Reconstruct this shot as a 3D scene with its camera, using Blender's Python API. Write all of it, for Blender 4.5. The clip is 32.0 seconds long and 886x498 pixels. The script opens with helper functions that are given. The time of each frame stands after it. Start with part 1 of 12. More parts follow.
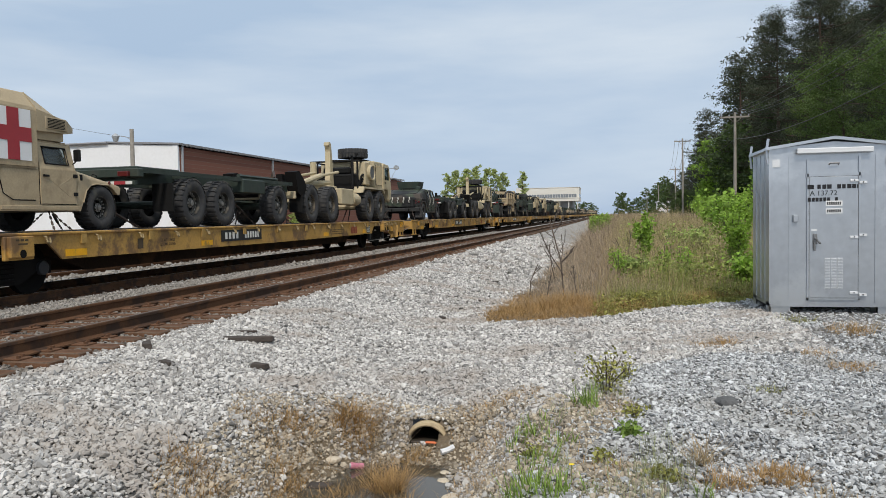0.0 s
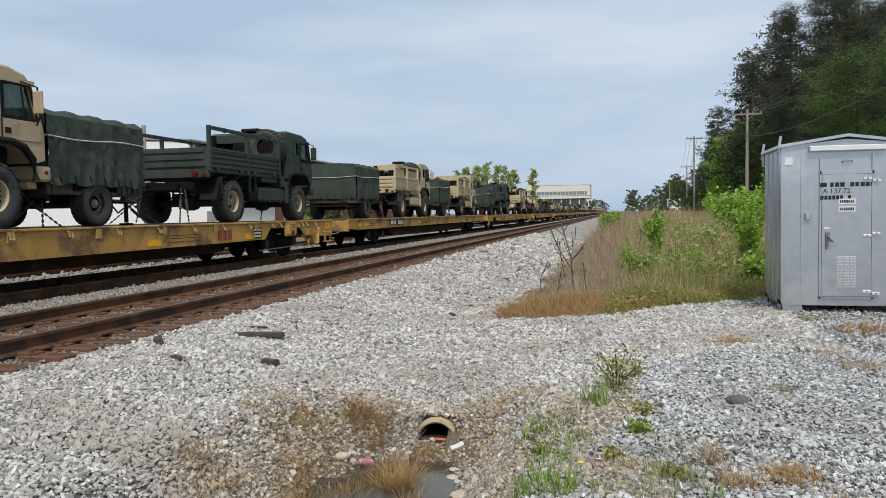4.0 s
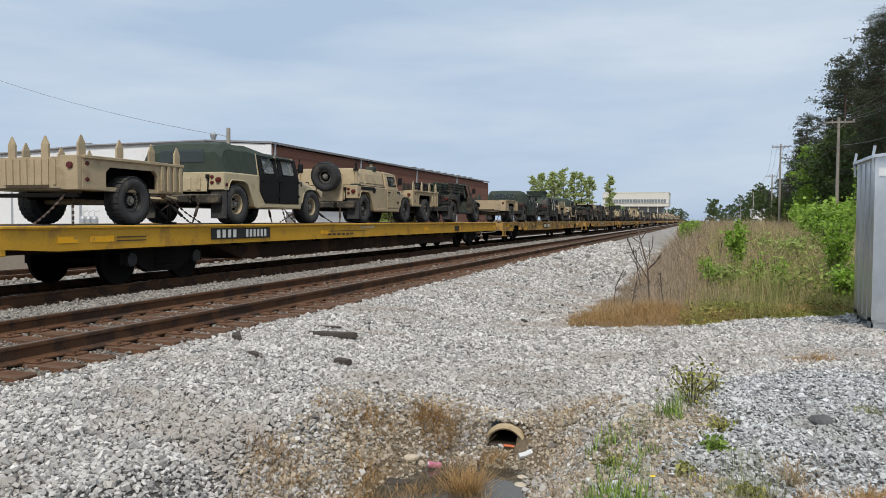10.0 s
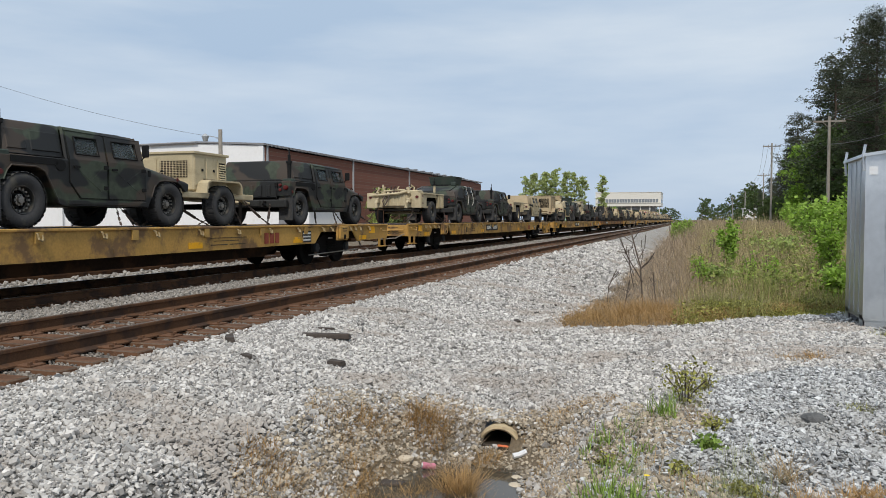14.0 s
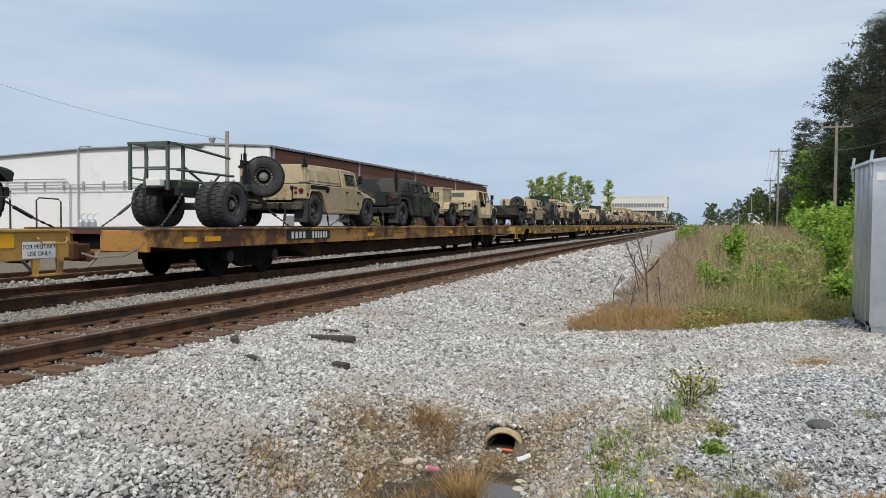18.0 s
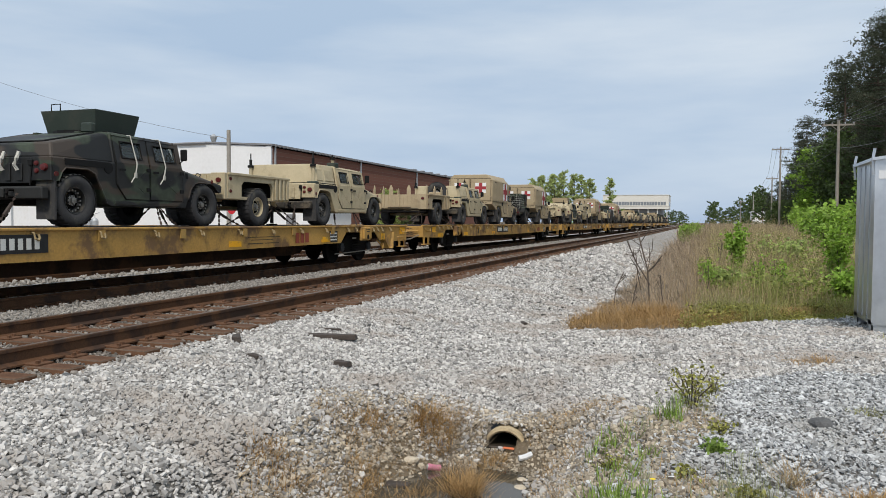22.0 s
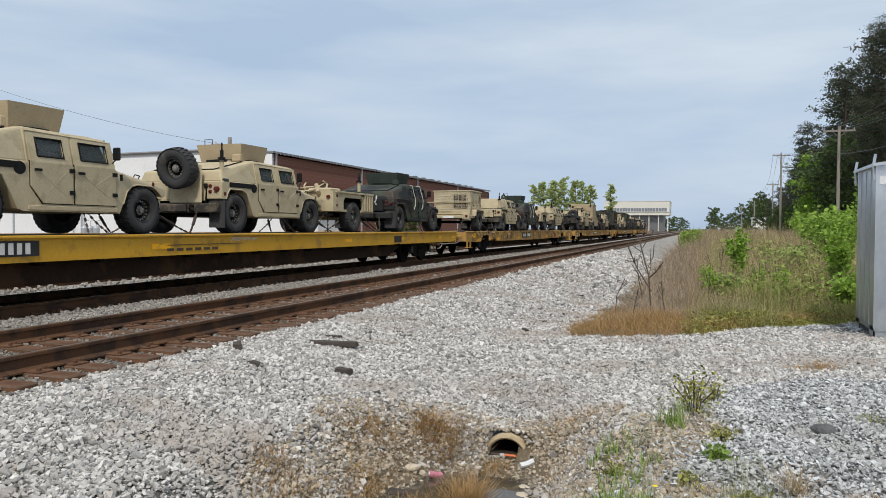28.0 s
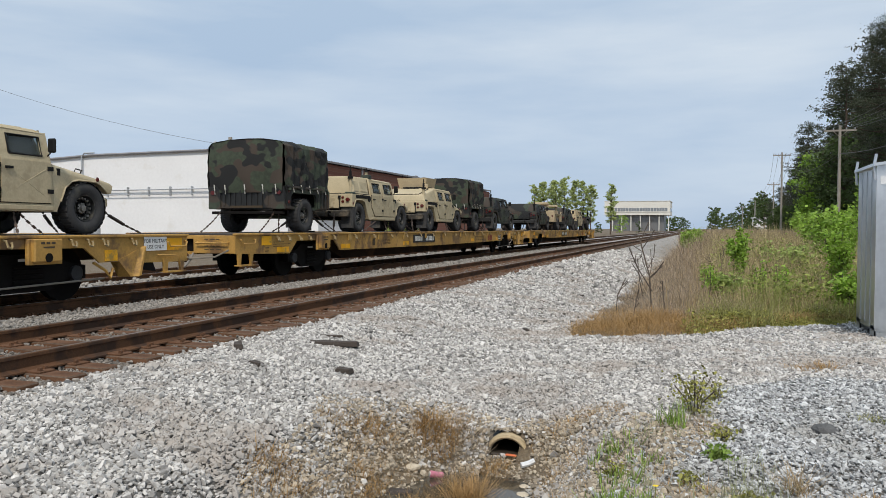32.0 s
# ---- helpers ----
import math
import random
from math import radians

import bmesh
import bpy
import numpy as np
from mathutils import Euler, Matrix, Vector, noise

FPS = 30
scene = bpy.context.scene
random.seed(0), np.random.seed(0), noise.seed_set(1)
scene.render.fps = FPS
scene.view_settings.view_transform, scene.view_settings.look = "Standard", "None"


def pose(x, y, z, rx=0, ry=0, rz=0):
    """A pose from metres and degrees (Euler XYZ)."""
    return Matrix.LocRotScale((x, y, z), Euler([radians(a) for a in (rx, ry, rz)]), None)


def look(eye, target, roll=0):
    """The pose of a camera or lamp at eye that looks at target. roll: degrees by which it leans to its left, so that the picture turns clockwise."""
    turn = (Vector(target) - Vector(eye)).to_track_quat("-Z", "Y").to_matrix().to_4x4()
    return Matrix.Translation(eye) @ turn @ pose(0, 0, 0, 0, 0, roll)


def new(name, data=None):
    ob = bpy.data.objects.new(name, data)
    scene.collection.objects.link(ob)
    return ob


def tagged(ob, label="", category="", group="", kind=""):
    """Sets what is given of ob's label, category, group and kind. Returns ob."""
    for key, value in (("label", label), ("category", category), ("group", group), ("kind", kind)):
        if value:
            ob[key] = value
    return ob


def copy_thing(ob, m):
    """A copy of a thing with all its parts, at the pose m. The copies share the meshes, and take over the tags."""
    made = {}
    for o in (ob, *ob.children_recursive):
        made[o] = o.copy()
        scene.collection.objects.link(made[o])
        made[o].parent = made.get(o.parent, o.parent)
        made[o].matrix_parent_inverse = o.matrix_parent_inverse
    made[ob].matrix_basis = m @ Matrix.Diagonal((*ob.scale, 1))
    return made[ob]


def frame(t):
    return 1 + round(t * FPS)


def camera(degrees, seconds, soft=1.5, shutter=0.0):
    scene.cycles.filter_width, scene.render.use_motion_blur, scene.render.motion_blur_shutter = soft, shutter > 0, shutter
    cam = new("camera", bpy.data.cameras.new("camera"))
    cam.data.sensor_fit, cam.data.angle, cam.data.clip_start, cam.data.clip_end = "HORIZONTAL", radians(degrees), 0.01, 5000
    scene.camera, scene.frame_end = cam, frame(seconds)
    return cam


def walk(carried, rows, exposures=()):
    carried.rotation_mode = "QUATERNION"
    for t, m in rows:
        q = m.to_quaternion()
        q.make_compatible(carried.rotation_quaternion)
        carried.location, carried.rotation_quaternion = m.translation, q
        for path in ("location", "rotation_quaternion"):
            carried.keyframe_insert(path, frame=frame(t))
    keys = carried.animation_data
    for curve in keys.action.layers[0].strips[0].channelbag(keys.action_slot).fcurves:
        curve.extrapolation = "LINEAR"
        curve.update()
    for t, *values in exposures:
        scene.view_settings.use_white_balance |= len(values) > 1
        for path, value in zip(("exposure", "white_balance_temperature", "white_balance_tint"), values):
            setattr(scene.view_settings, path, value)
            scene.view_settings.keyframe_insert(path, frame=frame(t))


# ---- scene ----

# the camera stands on the gravel and turns by hand
EYE = (0.0, 0.0, 1.60)
cam = camera(60.3, 32.0, soft=0.6)
TURNS = [
    (0, 87.575, 1.049, 12.296), (0.5, 87.615, 1.082, 12.016), (1, 87.656, 1.109, 11.777), (1.5, 87.626, 1.092, 11.783),
    (2, 87.650, 1.127, 11.761), (2.5, 87.645, 1.148, 11.897), (3, 87.600, 1.194, 12.124), (3.5, 87.495, 1.111, 12.493),
    (5.5, 86.915, 0.009, 15.342), (6, 86.863, -0.068, 16.041), (6.5, 86.888, -0.080, 16.506), (7, 86.946, -0.153, 16.781),
    (7.5, 87.072, -0.245, 16.929), (8, 87.287, -0.298, 17.051), (8.5, 87.488, -0.330, 17.243), (9, 87.619, -0.375, 17.602),
    (9.5, 87.703, -0.360, 18.093), (10, 87.742, -0.334, 18.615), (10.5, 87.847, -0.259, 19.010), (11, 87.911, -0.260, 19.206),
    (11.5, 87.961, -0.184, 19.220), (12, 87.952, -0.158, 19.102), (12.5, 87.929, -0.035, 18.927), (13, 87.892, 0.025, 18.674),
    (13.5, 87.844, 0.024, 18.379), (14, 87.798, -0.035, 18.088), (14.5, 87.766, -0.092, 17.931), (16.5, 87.808, -0.198, 18.174),
    (17, 87.883, -0.212, 18.246), (17.5, 87.955, -0.318, 18.351), (18, 88.022, -0.438, 18.503), (18.5, 88.018, -0.603, 18.722),
    (19, 87.998, -0.712, 18.919), (19.5, 87.949, -0.783, 19.021), (20, 87.893, -0.770, 18.978), (20.5, 87.871, -0.662, 18.837),
    (21, 87.849, -0.551, 18.707), (21.5, 87.876, -0.461, 18.634), (22, 87.912, -0.389, 18.617), (22.5, 87.975, -0.313, 18.599),
    (23, 88.016, -0.286, 18.578), (23.5, 88.043, -0.352, 18.526), (24, 88.104, -0.319, 18.461), (24.5, 88.142, -0.304, 18.421),
    (25, 88.149, -0.312, 18.412), (25.5, 88.206, -0.253, 18.392), (27.5, 88.403, -0.242, 18.528), (28, 88.416, -0.257, 18.689),
    (28.5, 88.405, -0.223, 18.826), (29, 88.403, -0.183, 18.936), (29.5, 88.396, -0.100, 18.933), (30, 88.398, -0.087, 18.879),
    (30.5, 88.441, -0.065, 18.752), (31, 88.450, -0.084, 18.649), (31.5, 88.453, -0.174, 18.618), (32, 88.405, -0.247, 18.737)]
walk(cam, [(t, pose(*EYE, a, b, c)) for t, a, b, c in TURNS])

# ---- world, sun, exposure ----
SUN_UP, SUN_TURN = 50, 165
world = bpy.data.worlds.new("sky")
scene.world = world
world.use_nodes = True
wn, wl = world.node_tree.nodes, world.node_tree.links
wn.clear()
w_out = wn.new("ShaderNodeOutputWorld")
w_bg = wn.new("ShaderNodeBackground")
w_sky = wn.new("ShaderNodeTexSky")
w_sky.sky_type, w_sky.sun_disc = "NISHITA", False
w_sky.sun_elevation, w_sky.sun_rotation = radians(SUN_UP), radians(SUN_TURN)
w_sky.air_density, w_sky.dust_density, w_sky.ozone_density = 1.0, 2.0, 1.0
w_co = wn.new("ShaderNodeTexCoord")
w_map = wn.new("ShaderNodeMapping")
w_map.inputs["Scale"].default_value = (1.1, 0.9, 6.0)
w_map.inputs["Rotation"].default_value = (0.08, -0.16, 0.2)
w_cl = wn.new("ShaderNodeTexNoise")
w_cl.inputs["Scale"].default_value, w_cl.inputs["Detail"].default_value, w_cl.inputs["Roughness"].default_value = 1.6, 7.0, 0.52
w_ramp = wn.new("ShaderNodeValToRGB")
w_ramp.color_ramp.elements[0].position, w_ramp.color_ramp.elements[1].position = 0.36, 0.66
w_ramp.color_ramp.elements[0].color, w_ramp.color_ramp.elements[1].color = (5.5, 6.95, 8.7, 1), (8.5, 9.35, 10.1, 1)
w_mix = wn.new("ShaderNodeMix")
w_mix.data_type = "RGBA"
w_mix.inputs["Factor"].default_value = 0.88
wl.new(w_co.outputs["Generated"], w_map.inputs["Vector"])
wl.new(w_map.outputs["Vector"], w_cl.inputs["Vector"])
wl.new(w_cl.outputs["Fac"], w_ramp.inputs["Fac"])
wl.new(w_sky.outputs["Color"], w_mix.inputs["A"])
wl.new(w_ramp.outputs["Color"], w_mix.inputs["B"])
w_sep = wn.new("ShaderNodeSeparateXYZ")
wl.new(w_co.outputs["Generated"], w_sep.inputs["Vector"])
w_haze = wn.new("ShaderNodeValToRGB")
w_haze.color_ramp.elements[0].position, w_haze.color_ramp.elements[1].position = 0.0, 0.40
w_haze.color_ramp.elements[0].color, w_haze.color_ramp.elements[1].color = (0.76, 0.83, 0.94, 1), (1.05, 1.04, 1.03, 1)
w_haze.color_ramp.elements.new(0.20).color = (0.93, 0.95, 0.985, 1)
wl.new(w_sep.outputs["Z"], w_haze.inputs["Fac"])
w_mul = wn.new("ShaderNodeMix")
w_mul.data_type, w_mul.blend_type = "RGBA", "MULTIPLY"
w_mul.inputs["Factor"].default_value = 1.0
wl.new(w_mix.outputs["Result"], w_mul.inputs["A"])
wl.new(w_haze.outputs["Color"], w_mul.inputs["B"])
wl.new(w_mul.outputs["Result"], w_bg.inputs["Color"])
wl.new(w_bg.outputs["Background"], w_out.inputs["Surface"])
w_bg.inputs["Strength"].default_value = 0.088
sun_lamp = bpy.data.lights.new("sun", "SUN")
sun_lamp.energy, sun_lamp.angle, sun_lamp.color = 2.7, radians(7), (1.0, 0.93, 0.84)
sun = new("sun", sun_lamp)
sun.matrix_world = look((0, 0, 50), (50 * math.cos(radians(SUN_UP)) * -math.sin(radians(SUN_TURN)), 50 * -math.cos(radians(SUN_UP)) * math.cos(radians(SUN_TURN)), 50 - 50 * math.sin(radians(SUN_UP))))
scene.view_settings.exposure = 0.0


# ---- shape helpers ----
class Shape:
    """A bmesh with plain building calls."""

    def __init__(self):
        self.bm = bmesh.new()

    def face(self, pts):
        try:
            return self.bm.faces.new([self.bm.verts.new(p) for p in pts])
        except ValueError:
            return None

    def solid(self, low, high):
        """A solid between two rings of the same count."""
        a = [self.bm.verts.new(p) for p in low]
        b = [self.bm.verts.new(p) for p in high]
        n = len(a)
        self.bm.faces.new(a[::-1])
        self.bm.faces.new(b)
        for i in range(n):
            self.bm.faces.new((a[i], a[(i + 1) % n], b[(i + 1) % n], b[i]))
        return a + b

    def box(self, x0, x1, y0, y1, z0, z1, bevel=0.0, top=(0, 0, 0, 0)):
        """top: how far the upper face is drawn in at x0, x1, y0, y1."""
        a, b, c, d = top
        vs = self.solid([(x0, y0, z0), (x1, y0, z0), (x1, y1, z0), (x0, y1, z0)],
                        [(x0 + a, y0 + c, z1), (x1 - b, y0 + c, z1), (x1 - b, y1 - d, z1), (x0 + a, y1 - d, z1)])
        if bevel:
            es = list({e for v in vs for e in v.link_edges})
            bmesh.ops.bevel(self.bm, geom=es, offset=bevel, segments=1, affect="EDGES", profile=0.5)
        return self

    def prism(self, poly, x0, x1, taper=0.0):
        """A side outline in (y, z), drawn across from x0 to x1."""
        self.solid([(x0 + taper * 0, y, z) for y, z in poly], [(x1, y, z) for y, z in poly])
        return self

    def tube(self, pts, r, n=6, close=True):
        pts = [Vector(p) for p in pts]
        rings = []
        for i, p in enumerate(pts):
            d = (pts[min(i + 1, len(pts) - 1)] - pts[max(i - 1, 0)]).normalized()
            s = d.orthogonal() if abs(d.z) > 0.95 else d.cross(Vector((0, 0, 1)))
            s.normalize()
            u = s.cross(d)
            rings.append([self.bm.verts.new(p + r * (math.cos(a) * s + math.sin(a) * u)) for a in [2 * math.pi * k / n for k in range(n)]])
        for a, b in zip(rings, rings[1:]):
            for k in range(n):
                self.bm.faces.new((a[k], a[(k + 1) % n], b[(k + 1) % n], b[k]))
        if close:
            self.bm.faces.new(rings[0][::-1])
            self.bm.faces.new(rings[-1])
        return self

    def lathe(self, prof, n=24, c=(0, 0, 0), axis="x"):
        """prof: (along, radius), turned about the axis through c."""
        rings = []
        for a, r in prof:
            ring = []
            for k in range(n):
                t = 2 * math.pi * k / n
                u, v = r * math.cos(t), r * math.sin(t)
                p = {"x": (a, u, v), "y": (v, a, u), "z": (u, v, a)}[axis]
                ring.append(self.bm.verts.new((c[0] + p[0], c[1] + p[1], c[2] + p[2])))
            rings.append(ring)
        for a, b in zip(rings, rings[1:]):
            for k in range(n):
                self.bm.faces.new((a[k], a[(k + 1) % n], b[(k + 1) % n], b[k]))
        if prof[0][1] > 1e-6:
            self.bm.faces.new(rings[0][::-1])
        if prof[-1][1] > 1e-6:
            self.bm.faces.new(rings[-1])
        return self

    def move(self, m):
        bmesh.ops.transform(self.bm, matrix=m, verts=self.bm.verts)
        return self

    def mesh(self, name, material, smooth=False):
        bmesh.ops.recalc_face_normals(self.bm, faces=self.bm.faces)
        me = bpy.data.meshes.new(name)
        self.bm.to_mesh(me)
        self.bm.free()
        me.materials.append(material)
        if smooth:
            me.shade_smooth()
            me.set_sharp_from_angle(angle=radians(35))
        return me


def part(name, shape, material, parent, label="", smooth=False, at=None):
    me = shape if isinstance(shape, bpy.types.Mesh) else shape.mesh(name, material, smooth)
    ob = new(name, me)
    ob.parent = parent
    if at is not None:
        ob.matrix_basis = at
    if label:
        ob["label"] = label
    return ob


def thing(name, label, category, group="", at=None, kind="", data=None):
    ob = new(name, data)
    if at is not None:
        ob.matrix_basis = at
    return tagged(ob, label, category, group, kind)


def S():
    return Shape()


def slab(low, high):
    s = S()
    s.solid(low, high)
    return s


# ---- materials ----
def mat(name, color, rough=0.6, metal=0.0, var=0.25, scale=6.0, fine=60.0, bump=0.15, stain=None, stain_amount=0.3, stain_scale=2.0, island=False, gloss=0.5):
    """A worn surface: base colour varied at two scales, optional stains with a shape of their own, fine relief."""
    m = bpy.data.materials.new(name)
    m.use_nodes = True
    n, l = m.node_tree.nodes, m.node_tree.links
    bsdf = n["Principled BSDF"]
    co = n.new("ShaderNodeTexCoord")
    a = n.new("ShaderNodeTexNoise")
    a.inputs["Scale"].default_value, a.inputs["Detail"].default_value = scale, 5
    b = n.new("ShaderNodeTexNoise")
    b.inputs["Scale"].default_value, b.inputs["Detail"].default_value = fine, 3
    for t in (a, b):
        l.new(co.outputs["Object"], t.inputs["Vector"])
    mixed = n.new("ShaderNodeMath")
    mixed.operation = "MULTIPLY_ADD"
    l.new(b.outputs["Fac"], mixed.inputs[0])
    mixed.inputs[1].default_value = 0.5
    half = n.new("ShaderNodeMath")
    half.operation = "MULTIPLY"
    half.inputs[1].default_value = 0.5
    l.new(a.outputs["Fac"], half.inputs[0])
    l.new(half.outputs[0], mixed.inputs[2])
    ramp = n.new("ShaderNodeValToRGB")
    ramp.color_ramp.elements[0].position, ramp.color_ramp.elements[1].position = 0.3, 0.7
    ramp.color_ramp.elements[0].color = (*[c * (1 - var) for c in color], 1)
    ramp.color_ramp.elements[1].color = (*[min(1, c * (1 + var)) for c in color], 1)
    l.new(mixed.outputs[0], ramp.inputs["Fac"])
    out = ramp.outputs["Color"]
    if island:
        geo = n.new("ShaderNodeNewGeometry")
        hsv = n.new("ShaderNodeHueSaturation")
        mr = n.new("ShaderNodeMapRange")
        mr.inputs["To Min"].default_value, mr.inputs["To Max"].default_value = 1 - island, 1 + island
        l.new(geo.outputs["Random Per Island"], mr.inputs["Value"])
        l.new(mr.outputs["Result"], hsv.inputs["Value"])
        l.new(out, hsv.inputs["Color"])
        out = hsv.outputs["Color"]
    if stain:
        c = n.new("ShaderNodeTexNoise")
        c.inputs["Scale"].default_value, c.inputs["Detail"].default_value, c.inputs["Roughness"].default_value = stain_scale, 6, 0.65
        mp = n.new("ShaderNodeMapping")
        mp.inputs["Location"].default_value = (3.7, 1.3, 8.1)
        l.new(co.outputs["Object"], mp.inputs["Vector"])
        l.new(mp.outputs["Vector"], c.inputs["Vector"])
        r2 = n.new("ShaderNodeValToRGB")
        r2.color_ramp.elements[0].position, r2.color_ramp.elements[1].position = 0.62 - stain_amount * 0.4, 0.72 - stain_amount * 0.4
        l.new(c.outputs["Fac"], r2.inputs["Fac"])
        mix = n.new("ShaderNodeMix")
        mix.data_type = "RGBA"
        l.new(r2.outputs["Color"], mix.inputs["Factor"])
        l.new(out, mix.inputs["A"])
        mix.inputs["B"].default_value = (*stain, 1)
        out = mix.outputs["Result"]
    l.new(out, bsdf.inputs["Base Color"])
    bsdf.inputs["Roughness"].default_value, bsdf.inputs["Metallic"].default_value = rough, metal
    bsdf.inputs["Specular IOR Level"].default_value = gloss
    if bump:
        bp = n.new("ShaderNodeBump")
        bp.inputs["Strength"].default_value, bp.inputs["Distance"].default_value = bump, 0.01
        l.new(mixed.outputs[0], bp.inputs["Height"])
        l.new(bp.outputs["Normal"], bsdf.inputs["Normal"])
    return m


def camo(name, scale, rough):
    """Three-colour camouflage: green ground, brown and black patches with soft sprayed edges."""
    m = bpy.data.materials.new(name)
    m.use_nodes = True
    n, l = m.node_tree.nodes, m.node_tree.links
    bsdf = n["Principled BSDF"]
    bsdf.inputs["Roughness"].default_value = rough
    co = n.new("ShaderNodeTexCoord")
    col = None
    for seed, cut, tone in ((0, 0, (0.036, 0.047, 0.029)), (4.2, 0.53, (0.050, 0.037, 0.027)), (9.7, 0.515, (0.009, 0.0095, 0.0095))):
        if not cut:
            dust = n.new("ShaderNodeTexNoise")
            dust.inputs["Scale"].default_value, dust.inputs["Detail"].default_value = 9, 6
            l.new(co.outputs["Object"], dust.inputs["Vector"])
            r = n.new("ShaderNodeValToRGB")
            r.color_ramp.elements[0].position, r.color_ramp.elements[1].position = 0.35, 0.7
            r.color_ramp.elements[0].color = (*[c * 0.8 for c in tone], 1)
            r.color_ramp.elements[1].color = (*[c * 1.35 for c in tone], 1)
            l.new(dust.outputs["Fac"], r.inputs["Fac"])
            col = r.outputs["Color"]
            continue
        mp = n.new("ShaderNodeMapping")
        mp.inputs["Location"].default_value = (seed, seed * 0.7, seed * 1.3)
        mp.inputs["Scale"].default_value = (1.0, 0.8, 1.5)
        nz = n.new("ShaderNodeTexNoise")
        nz.inputs["Scale"].default_value, nz.inputs["Detail"].default_value = scale * 2.2, 1.5
        l.new(co.outputs["Object"], mp.inputs["Vector"])
        l.new(mp.outputs["Vector"], nz.inputs["Vector"])
        st = n.new("ShaderNodeMapRange")
        st.inputs["From Min"].default_value, st.inputs["From Max"].default_value = cut - 0.012, cut + 0.012
        l.new(nz.outputs["Fac"], st.inputs["Value"])
        mx = n.new("ShaderNodeMix")
        mx.data_type = "RGBA"
        l.new(st.outputs["Result"], mx.inputs["Factor"])
        l.new(col, mx.inputs["A"])
        mx.inputs["B"].default_value = (*tone, 1)
        col = mx.outputs["Result"]
    l.new(col, bsdf.inputs["Base Color"])
    fine = n.new("ShaderNodeTexNoise")
    fine.inputs["Scale"].default_value = 45
    l.new(co.outputs["Object"], fine.inputs["Vector"])
    bp = n.new("ShaderNodeBump")
    bp.inputs["Strength"].default_value, bp.inputs["Distance"].default_value = 0.15, 0.01
    l.new(fine.outputs["Fac"], bp.inputs["Height"])
    l.new(bp.outputs["Normal"], bsdf.inputs["Normal"])
    return m


def clear_sheet(name, tint, see):
    """A pane that lets most of the view through and mirrors a little."""
    m = bpy.data.materials.new(name)
    m.use_nodes = True
    n, l = m.node_tree.nodes, m.node_tree.links
    bsdf = n["Principled BSDF"]
    bsdf.inputs["Base Color"].default_value, bsdf.inputs["Roughness"].default_value = (*tint, 1), 0.08
    tr = n.new("ShaderNodeBsdfTransparent")
    tr.inputs["Color"].default_value = (0.8, 0.86, 0.84, 1)
    mx = n.new("ShaderNodeMixShader")
    mx.inputs["Fac"].default_value = see
    l.new(bsdf.outputs["BSDF"], mx.inputs[1])
    l.new(tr.outputs["BSDF"], mx.inputs[2])
    l.new(mx.outputs["Shader"], n["Material Output"].inputs["Surface"])
    return m


TAN = mat("tan_paint", (0.40, 0.315, 0.195), 0.65, var=0.18, scale=2.5, fine=40, stain=(0.31, 0.24, 0.147), stain_amount=0.18, stain_scale=2.6)
TAN_LIGHT = mat("sand_paint", (0.46, 0.385, 0.245), 0.65, var=0.16, scale=2.5, fine=40, stain=(0.37, 0.305, 0.19), stain_amount=0.18, stain_scale=2.6)
GREEN = mat("green_paint", (0.024, 0.036, 0.027), 0.6, var=0.25, scale=2.5, fine=40, stain=(0.04, 0.046, 0.034), stain_amount=0.2)
CAMO = camo("camouflage_paint", 0.55, 0.6)
CANVAS = mat("green_canvas", (0.034, 0.048, 0.036), 0.85, var=0.35, scale=5, fine=30, bump=0.6)
CANVAS_CAMO = camo("camouflage_canvas", 0.8, 0.85)
RIM_BLACK = mat("black_rim_paint", (0.022, 0.023, 0.022), 0.5, var=0.4, scale=12, fine=60, stain=(0.07, 0.062, 0.05), stain_amount=0.25, stain_scale=5)
RUBBER = mat("tyre_rubber", (0.034, 0.034, 0.035), 0.85, var=0.3, scale=8, fine=50, stain=(0.075, 0.068, 0.055), stain_amount=0.25, stain_scale=3)
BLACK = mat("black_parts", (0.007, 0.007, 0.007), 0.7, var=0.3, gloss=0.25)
# underframe and sill colours are near black to hold the shade beneath the cars
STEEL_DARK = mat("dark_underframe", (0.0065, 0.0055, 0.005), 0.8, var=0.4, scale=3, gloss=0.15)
SILL_BROWN = mat("grimy_brown_sill_shaded", (0.024, 0.0135, 0.0085), 0.8, var=0.4, scale=1.5, fine=20, stain=(0.055, 0.027, 0.013), stain_amount=0.25, stain_scale=1.2, gloss=0.15)
YELLOW = mat("worn_yellow_paint", (0.43, 0.245, 0.058), 0.6, var=0.26, scale=1.2, fine=25, stain=(0.17, 0.095, 0.04), stain_amount=0.30, stain_scale=1.4)
YELLOW_NEW = mat("bright_yellow_paint", (0.56, 0.30, 0.018), 0.5, var=0.14, scale=1.2, fine=25, stain=(0.36, 0.19, 0.03), stain_amount=0.2)
ORANGE_OLD = mat("faded_orange_paint", (0.40, 0.20, 0.05), 0.65, var=0.35, scale=1.2, fine=25, stain=(0.11, 0.042, 0.022), stain_amount=0.40, stain_scale=1.3)
SAFETY = mat("reflective_yellow", (0.82, 0.40, 0.008), 0.5, var=0.12, scale=4, stain=(0.42, 0.25, 0.05), stain_amount=0.22, stain_scale=4)
DECK = mat("worn_deck_planks", (0.05, 0.04, 0.034), 0.85, var=0.4, scale=3)
